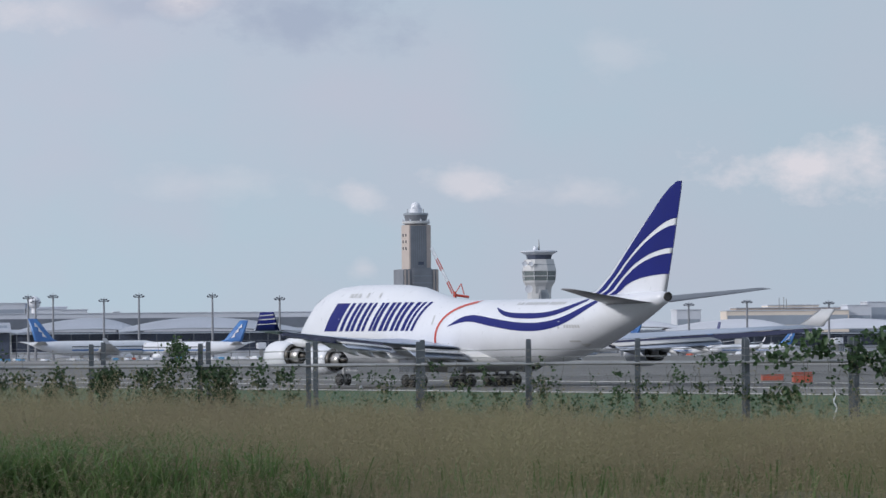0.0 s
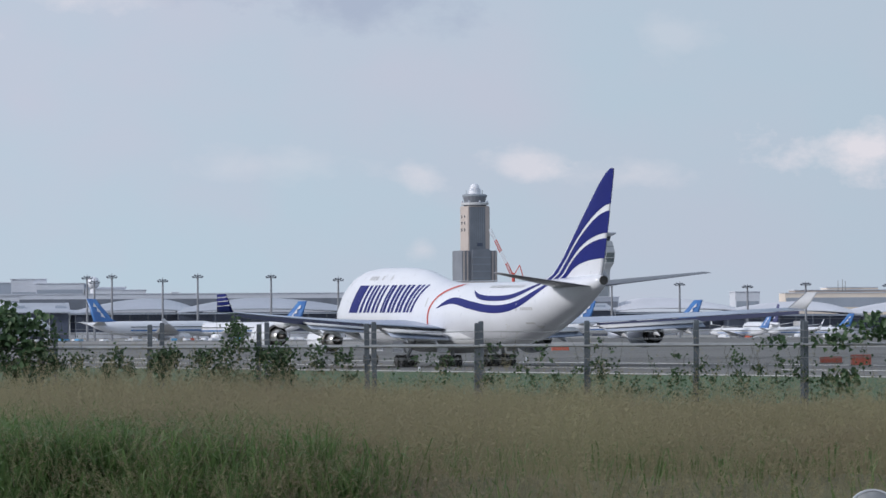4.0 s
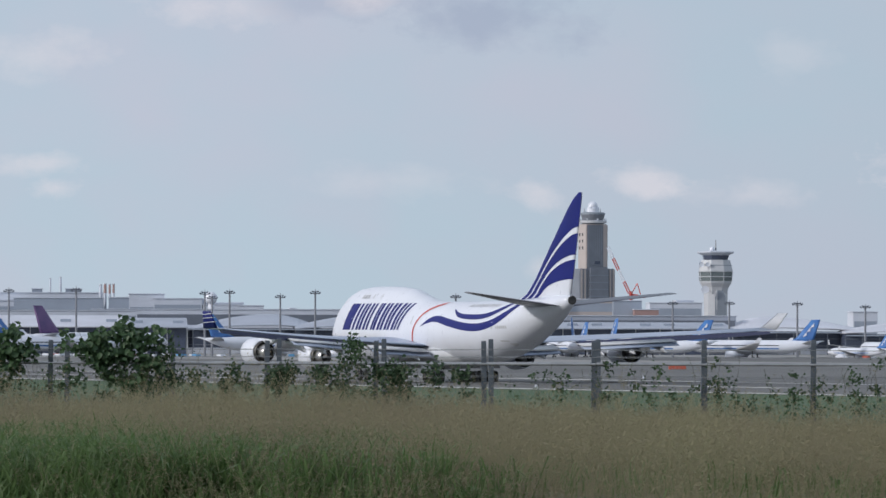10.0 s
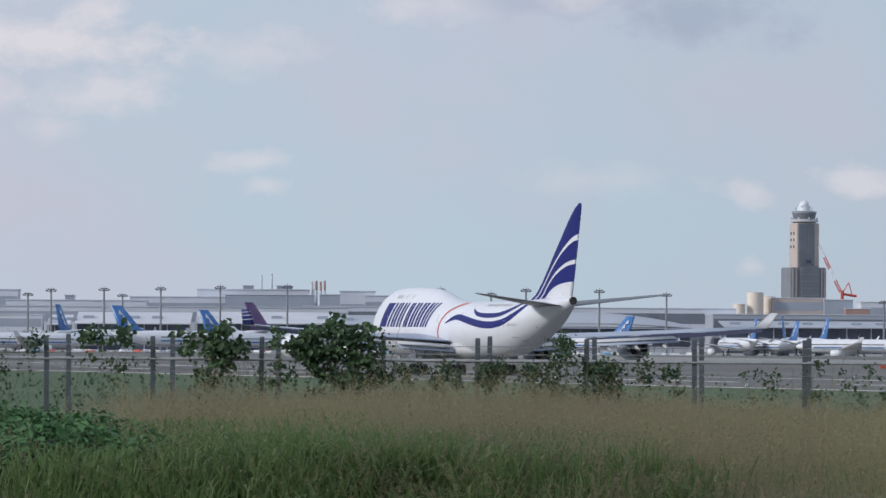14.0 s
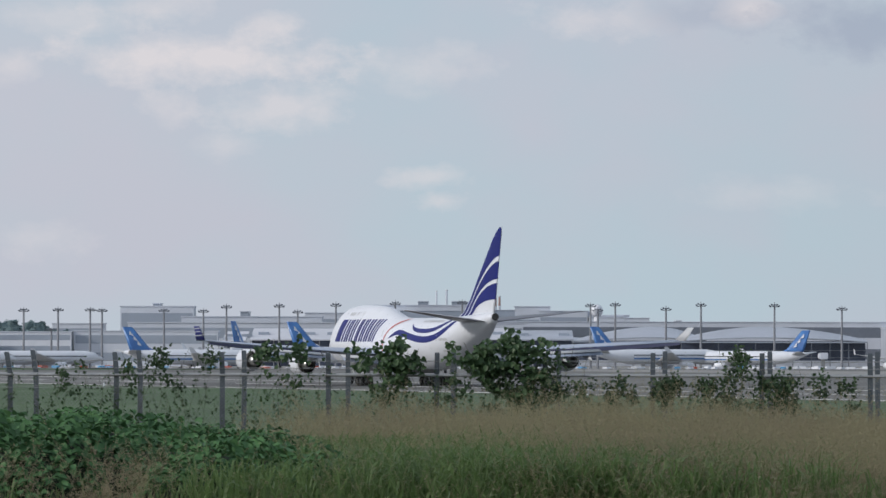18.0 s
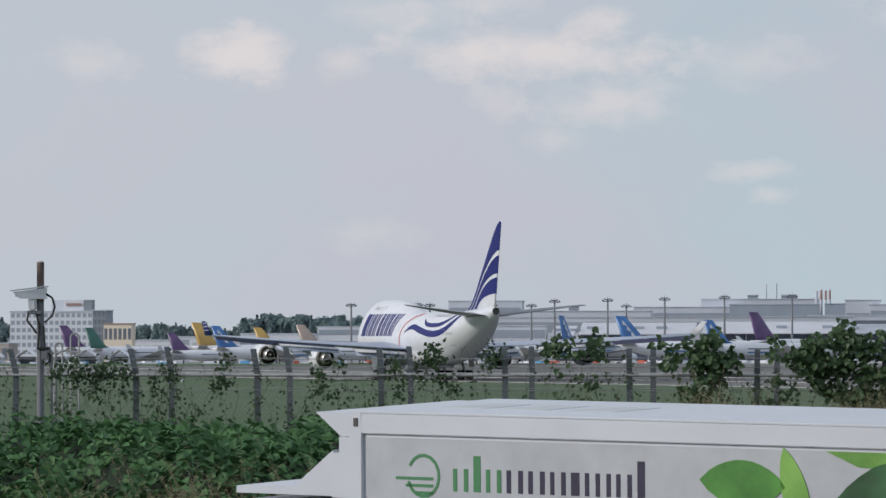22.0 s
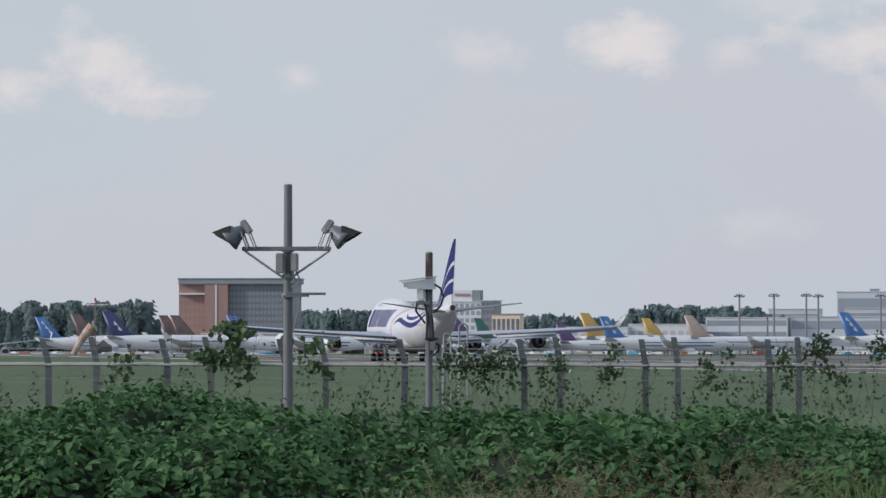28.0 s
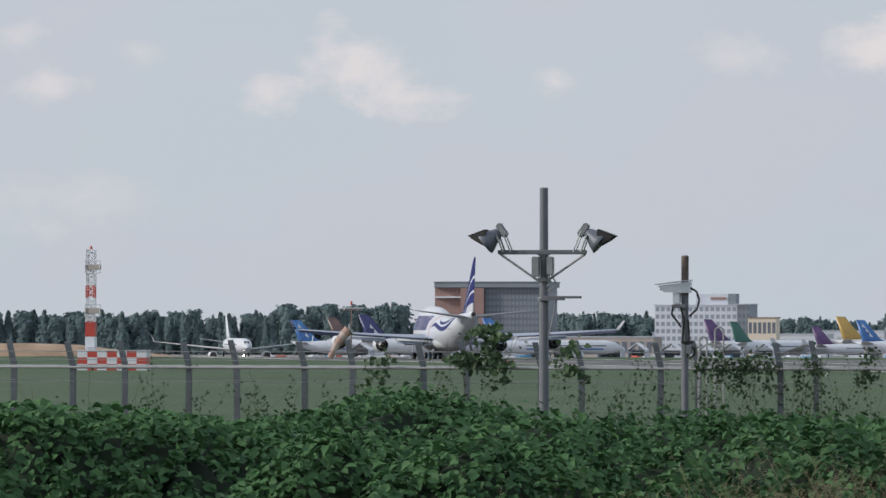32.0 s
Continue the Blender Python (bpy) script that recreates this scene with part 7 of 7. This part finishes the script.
        lumps = [crown(x0, x1, z0, z1) for _ in range(max(4, cnt // 16))]
        for k in range(cnt):
            lx, lz = lumps[k % len(lumps)]
            px = lx + rng.normal() * 0.09
            broad.append((px, fence_y(px) - 0.12 + rng.normal() * 0.16, lz + rng.normal() * 0.06))
            bsz.append(rng.uniform(0.07, 0.145))
        for _ in range(max(2, cnt // 60)):
            x = rng.uniform(x0, x1)
            stem(x, land_z(x, fence_y(x)) - 0.05, z1 - 0.1, 14, 0.06, 0.05, 0.09)
    v = thing("fence_vine", "dark green climbing vines tangled in the fence", "vine", kind="stuff")
    for name, pts, sz, mat, lean in (("leaves", small, ssz, M_DARKLEAF, -0.6), ("broad_leaves", broad, bsz, M_BROADLEAF, -0.75)):
        nr = rng.normal(size=(len(pts), 3)) * 0.5 + np.array((0, lean, 0.6))
        nr /= np.linalg.norm(nr, axis=1)[:, None]
        part(name, leaf_mesh(name, np.array(pts), nr, np.array(sz), rng, mat, 0.4), None, v)
    part("stems", mesh_from("stems", sv, sf, M_STEM), None, v)


def build_road_mirror():
    """Round convex road mirror on a post at the verge, its grey back towards the viewing mound."""
    x, y, zc, r = 10.78, 52.6, 3.005, 0.333
    g = land_z(x, y)
    m = thing("road_mirror", "round convex road mirror on a grey post", "road mirror", Matrix.Translation((x, y, 0)))
    part("post", rod(bmesh.new(), (0, 0.12, g - 0.3), (0, 0.12, zc + 0.1), 0.038, seg=12), M_STEEL, m)
    M = Matrix.Translation((0, 0, zc))
    part("back_shell", lathe(bmesh.new(), [(0.02, r - 0.012), (-0.02, r - 0.02), (-0.055, r * 0.72), (-0.07, r * 0.3), (-0.072, 0.02)], M, 40, cap=True), M_STEEL, m, "domed grey back shell", smooth=True)
    part("rim", lathe(bmesh.new(), [(-0.025, r - 0.022), (-0.03, r), (0.03, r), (0.03, r - 0.022)], M, 40), M_WHITE, m, "pale rolled rim")
    part("mirror_face", lathe(bmesh.new(), [(0.022, r - 0.014), (0.05, r * 0.6), (0.06, 0.02)], M, 40, cap=True), M_METAL, m, "convex mirror face", smooth=True)
    part("clamp", cuboid(-0.06, 0.06, -0.02, 0.16, zc - 0.06, zc + 0.06, bevel=0.01), M_STEEL, m)


def build_truck():
    """Catering box lorry: rear at the origin, front towards +Y."""
    t = thing("catering_truck", "white catering box truck with green leaf artwork", "truck")
    W, L, H = 1.1, 5.38, 3.2
    zb = 1.05
    # Bluish rear colour; the cool shade on that face is put into it.
    blue = material("truck_rear_shade_blue", (0.52, 0.60, 0.75), 0.45, vary=0.06, scale=1, fine=20, bump=0.02)
    white = material("truck_white", (0.57, 0.595, 0.66), 0.35, vary=0.06, scale=0.8, fine=20, bump=0.02, coat=0.2)
    wrap = material("truck_wrap", (0.42, 0.44, 0.48), 0.5, vary=0.12, scale=2.5, fine=14, bump=0.05)
    leafg = material("truck_leaf_print", (0.045, 0.17, 0.035), 0.4, vary=0.3, scale=1.5, fine=8, bump=0, second=(0.10, 0.30, 0.05))
    leafl = material("truck_leaf_pale", (0.12, 0.30, 0.05), 0.4, vary=0.25, scale=1.5, fine=8, bump=0, second=(0.22, 0.42, 0.09))
    leafd = material("truck_leaf_dark", (0.02, 0.08, 0.03), 0.4, vary=0.3, scale=1.5, fine=8, bump=0, second=(0.05, 0.16, 0.06))
    ink = material("truck_ink", (0.02, 0.015, 0.05), 0.5, vary=0.1, bump=0)
    greenink = material("truck_green_ink", (0.05, 0.20, 0.08), 0.5, vary=0.1, bump=0)
    body = part("box_body", cuboid(-W + 0.03, W - 0.03, 0.05, L - 0.05, zb, H - 0.02), white, t)
    part("roof", cuboid(-W, W, 0, L, H - 0.02, H, bevel=0.004), white, t, "flat white box roof")
    for u0, wd in ((3.2, 0.5), (3.9, 0.4), (4.5, 0.45)):
        part("roof_bar", cuboid(-0.35, 0.35, u0, u0 + wd, H, H + 0.003), M_GREY, t)
    for x in (-W, W - 0.05):
        part("top_rail", cuboid(x, x + 0.05, 0.0, L, H - 0.19, H - 0.022, bevel=0.006), white, t)
    for x in (-W - 0.002, W - 0.098):
        for y in (0.0, L - 0.13):
            part("corner_post", cuboid(x, x + 0.1, y, y + 0.13, zb, H - 0.002, bevel=0.008), white, t)
            part("marker_lamp", cuboid(x - 0.008, x, y + 0.04, y + 0.08, H - 0.13, H - 0.06), M_DARKMETAL, t)
    # rear: frame and roller shutter
    part("rear_header", cuboid(-W + 0.098, W - 0.098, -0.01, 0.04, H - 0.30, H - 0.021), blue, t)
    for x in (-W + 0.098, W - 0.16):
        part("rear_frame", cuboid(x, x + 0.062, -0.008, 0.04, zb, H - 0.302), blue, t)
    for k in range(6):
        part("shutter_panel", cuboid(-W + 0.165, W - 0.165, 0.0, 0.03, zb + 0.302 * k + 0.05, zb + 0.302 * (k + 1) + 0.042), blue, t)
    part("shutter_seal", cuboid(W - 0.20, W - 0.162, -0.014, 0.0, zb, H - 0.31), M_RUBBER, t)
    part("shutter_seal", cuboid(-W + 0.165, W - 0.20, -0.014, 0.0, H - 0.325, H - 0.306), M_RUBBER, t)
    part("door_handle", rod(bmesh.new(), (W - 0.12, -0.03, 2.3), (W - 0.12, -0.03, 2.6), 0.012), M_STEEL, t)
    txt = bpy.data.curves.new("fleet_number", "FONT")
    txt.body, txt.size, txt.extrude, txt.align_x = "169", 0.2, 0.002, "CENTER"
    me = bpy.data.objects.new("fleet_number", txt)
    scene.collection.objects.link(me)
    mesh = bpy.data.meshes.new_from_object(me.evaluated_get(bpy.context.evaluated_depsgraph_get()))
    bpy.data.objects.remove(me)
    mesh.materials.clear()
    mesh.materials.append(ink)
    part("fleet_number", mesh, None, t, m=Matrix.Translation((0.05, -0.014, H - 0.235)) @ Matrix.Rotation(radians(90), 4, "X"))
    # side artwork on the near side, laid proud of one another; u runs from the rear to the front
    def print_shape(name, pts, mat, layer=1, label=""):
        part(name, plate([(-W + 0.03 - 0.004 * layer, u, z) for u, z in pts], 0.006, (1, 0, 0)), mat, t, label)

    def leaf(u0, z0, u1, z1, wd, n=10, bulge=0.0):
        a, b = [], []
        for i in range(n + 1):
            k = i / n
            w = wd * math.sin(math.pi * k) ** 0.75
            u, z = u0 + (u1 - u0) * k, z0 + (z1 - z0) * k + bulge * math.sin(math.pi * k)
            l = math.hypot(u1 - u0, z1 - z0)
            nu, nz = -(z1 - z0) / l, (u1 - u0) / l
            a.append((u + nu * w, z + nz * w))
            b.append((u - nu * w, z - nz * w))
        return a + b[-2:0:-1]
    print_shape("grey_wrap", [(0.13, zb + 0.02), (L - 0.16, zb + 0.02), (L - 0.16, H - 0.22), (0.13, H - 0.22)], wrap, 1)
    print_shape("leaf_print", leaf(1.12, 2.68, 1.93, 2.72, 0.19), leafg, 3, "glossy green leaf print")
    print_shape("leaf_print", leaf(1.14, 3.0, 0.92, 2.25, 0.12), leafl, 3)
    print_shape("leaf_print", [(0.14, 2.98), (0.75, 2.98), (0.45, 2.86), (0.14, 2.84)], leafl, 2)
    print_shape("leaf_print", leaf(0.12, 2.92, 0.82, 1.75, 0.30), leafd, 4)
    print_shape("leaf_print", leaf(0.6, 2.0, 1.8, 2.15, 0.2), leafl, 2)
    # company title drawn as plain bars: a ring, then strokes
    u = L - 0.74
    for k in range(3):
        print_shape("title_line", [(u + 0.28 - 0.1 * k, 2.66 - 0.06 * k), (u - 0.1, 2.66 - 0.06 * k), (u - 0.1, 2.635 - 0.06 * k), (u + 0.28 - 0.1 * k, 2.635 - 0.06 * k)], greenink, 2)
    for i in range(14):
        a0, a1 = 2 * math.pi * i / 16 + 0.5, 2 * math.pi * (i + 1) / 16 + 0.5
        print_shape("title_ring", [(u + r * math.cos(a), 2.67 + r * 1.1 * math.sin(a)) for r, a in ((0.17, a0), (0.17, a1), (0.145, a1), (0.145, a0))], greenink, 2)
    uu = u - 0.30
    for i, wd in enumerate((0.15, 0.07, 0.15, 0.16, 0.16, 0.15, 0.08, 0.25, 0.15, 0.07)):
        h = 0.3 if i in (1, 9) else 0.19
        col = greenink if i < 3 else ink
        for a, b in (((0.0, 1.0),) if wd < 0.1 else ((0.0, 0.26), (0.72, 1.0)) if wd < 0.2 else ((0.0, 0.16), (0.42, 0.58), (0.84, 1.0))):
            print_shape("title_bar", [(uu - wd * a, 2.55), (uu - wd * b, 2.55), (uu - wd * b, 2.55 + h), (uu - wd * a, 2.55 + h)], col, 2)
        uu -= wd + 0.055
    print_shape("rule_line", [(u + 0.2, 2.15), (1.9, 2.15), (1.9, 2.14), (u + 0.2, 2.14)], ink, 2)
    # lifting frame, front cap and cab
    def front(name, prof, mat, x, parent, label=""):
        return part(name, loft(bmesh.new(), [[(s, L + a, b) for a, b in prof] for s in (-x, x)]), mat, parent, label)
    front("front_cap", [(-0.005, H - 0.03), (0.36, H - 0.02), (0.10, H - 0.22), (-0.005, H - 0.22)], white, W - 0.02, t, "peaked white front cap of the box")
    front("front_step", [(0, H - 0.225), (0.12, H - 0.225), (0.12, H - 0.36), (0.2, H - 0.36), (0.2, H - 0.74), (0, H - 0.74)], white, W - 0.02, t)
    front("front_board", [(0.205, H - 0.34), (0.62, H - 0.66), (1.22, H - 0.67), (1.22, H - 0.73), (0.205, H - 0.73)], white, W - 0.05, t)
    cab = front("cab", [(0.1, 0.6), (2.0, 0.6), (2.06, 1.4), (1.6, 2.2), (1.1, 2.42), (0.2, 2.42)], white, W - 0.08, t)
    part("windscreen", plate([(-0.85, L + 2.03, 1.46), (0.85, L + 2.03, 1.46), (0.8, L + 1.64, 2.14), (-0.8, L + 1.64, 2.14)], 0.03, (0, 1, 0.6)), M_GLASS, cab)
    for s in (-1, 1):
        part("side_window", cuboid(s * (W - 0.08) - 0.008, s * (W - 0.08) + 0.008, L + 0.5, L + 1.5, 1.5, 2.15), M_GLASS, cab)
        part("mirror", cuboid(s * (W + 0.16) - 0.1, s * (W + 0.16) + 0.1, L + 1.8, L + 1.86, 1.3, 1.7, bevel=0.02), M_RUBBER, cab)
    part("chassis", cuboid(-0.45, 0.45, 0.1, L + 1.9, 0.55, 0.8), M_DARKMETAL, t)
    bm = bmesh.new()
    for s in (-0.8, 0.8):
        rod(bm, (s, 0.6, 0.8), (s, L - 0.8, zb + 0.02), 0.05)
        rod(bm, (s, L - 0.8, 0.8), (s, 0.6, zb + 0.02), 0.05)
    part("scissor_lift", bm, M_STEEL, t)
    for y in (1.0, L + 1.1):
        for x in (-0.85, 0.85):
            w = part("wheel", lathe(bmesh.new(), [(-0.14, 0.25), (-0.14, 0.4), (-0.1, 0.43), (0.1, 0.43), (0.14, 0.4), (0.14, 0.25)], Matrix.Translation((x, y, 0.43)) @ Matrix.Rotation(radians(90), 4, "Z"), 20, cap=True), M_RUBBER, t)
            part("rim", lathe(bmesh.new(), [(-0.145, 0.24), (0.145, 0.24)], Matrix.Translation((x, y, 0.43)) @ Matrix.Rotation(radians(90), 4, "Z"), 14, cap=True), M_STEEL, w)
    return t


truck = build_truck()
build_creeper()
build_grass()

def build_strip():
    """Twisted white plastic strip dangling in loose kinks from the fence."""
    rng = random.Random(4)
    pts = [(16.77 + rng.uniform(-0.012, 0.012) + 0.02 * math.sin(k * 1.3), fence_y(16.77) - 0.16, 4.38 - 0.83 * k / 14) for k in range(15)]
    bm = loft(bmesh.new(), [[(x + r * math.cos(a), y + r * math.sin(a), z) for a in np.linspace(0, 2 * math.pi, 7)[:-1]] for k, (x, y, z) in enumerate(pts) for r in (0.010 + 0.010 * (k % 2),)])
    single("plastic_strip", bm, M_WHITE, "twisted white plastic strip caught in the fence vines", "litter")


build_strip()
build_fence_vines()
build_road_mirror()


JET_ROWS = [
    (0.0, pose(53.50, 542.43, 0, 0, 0, 26.05)),
    (0.5, pose(53.11, 544.89, 0, 0, 0, 24.35)),
    (1.0, pose(52.72, 547.45, 0, 0, 0, 22.65)),
    (1.5, pose(51.89, 550.10, 0, 0, 0, 21.77)),
    (2.0, pose(51.03, 552.76, 0, 0, 0, 20.90)),
    (3.0, pose(49.55, 557.71, 0, 0, 0, 19.20)),
    (4.0, pose(48.41, 561.77, 0, 0, 0, 18.00)),
    (5.0, pose(47.30, 565.16, 0, 0, 0, 17.40)),
    (6.0, pose(45.87, 568.67, 0, 0, 0, 17.30)),
    (7.0, pose(43.97, 570.37, 0, 0, 0, 17.38)),
    (8.0, pose(41.83, 573.88, 0, 0, 0, 17.47)),
    (9.0, pose(38.99, 576.82, 0, 0, 0, 17.55)),
    (10.0, pose(36.03, 584.51, 0, 0, 0, 17.58)),
    (11.0, pose(31.95, 593.33, 0, 0, 0, 17.62)),
    (12.0, pose(27.62, 606.03, 0, 0, 0, 17.65)),
    (13.0, pose(23.08, 624.10, 0, 0, 0, 17.66)),
    (14.0, pose(17.60, 645.50, 0, 0, 0, 17.67)),
    (15.0, pose(11.36, 657.98, 0, 0, 0, 17.67)),
    (16.0, pose(4.55, 671.99, 0, 0, 0, 17.68)),
    (17.0, pose(-2.76, 686.93, 0, 0, 0, 17.69)),
    (17.5, pose(-6.64, 694.07, 0, 0, 0, 17.69)),
    (18.0, pose(-10.52, 701.20, 0, 0, 0, 17.70)),
    (18.5, pose(-15.74, 682.20, 0, 0, 0, 17.70)),
    (19.0, pose(-20.44, 667.19, 0, 0, 0, 17.70)),
    (19.5, pose(-24.90, 662.74, 0, 0, 0, 17.71)),
    (20.0, pose(-29.69, 673.29, 0, 0, 0, 17.71)),
    (21.0, pose(-39.79, 694.90, 0, 0, 0, 17.72)),
    (22.0, pose(-50.41, 717.41, 0, 0, 0, 17.73)),
    (23.0, pose(-61.89, 747.40, 0, 0, 0, 17.73)),
    (24.0, pose(-73.51, 773.78, 0, 0, 0, 17.74)),
    (25.0, pose(-86.86, 811.20, 0, 0, 0, 17.75)),
    (26.0, pose(-100.57, 843.69, 0, 0, 0, 18.00)),
    (27.0, pose(-115.04, 877.88, 0, 0, 0, 18.25)),
    (28.0, pose(-130.19, 914.03, 0, 0, 0, 18.50)),
    (29.0, pose(-145.66, 951.16, 0, 0, 0, 18.52)),
    (30.0, pose(-162.25, 990.76, 0, 0, 0, 18.55)),
    (31.0, pose(-179.31, 1033.06, 0, 0, 0, 18.58)),
    (32.0, pose(-196.93, 1078.06, 0, 0, 0, 18.60)),
]


def motions():
    walk(jet, JET_ROWS)
    walk(truck, [
        (0.0, pose(92.0, 20.0, 1.62, 0, 0, 60)),
        (15.0, pose(49.0, 30.0, 1.62, 0, 0, 58)),
        (20.2, pose(14.05, 39.0, 1.60, 0.5, -1.0, 55)),
        (21.0, pose(8.65, 41.60, 1.60, 0.8, -1.8, 56)),
        (21.4, pose(5.77, 43.26, 1.60, 0.92, -2.09, 57)),
        (21.8, pose(2.77, 44.92, 1.62, 0.92, -2.09, 58.5)),
        (22.2, pose(-0.35, 46.58, 1.70, 0.92, -2.09, 60.98)),
        (22.6, pose(-3.59, 48.24, 1.80, 0.92, -2.09, 64.92)),
        (23.0, pose(-6.96, 49.90, 1.90, 0.92, -2.09, 68.86)),
        (23.4, pose(-10.44, 50.9, 1.92, 0.9, -2.0, 74)),
        (24.0, pose(-15.9, 51.6, 1.9, 0.5, -1.0, 84)),
        (26.0, pose(-34.0, 53.6, 1.9, 0, 0, 84)),
        (32.0, pose(-88.0, 60.0, 1.9, 0, 0, 84)),
    ])
    walk(taxi_jet, [(0.0, pose(-24, 59, 0) @ TAXI_END), (32.0, TAXI_END)])


motions()
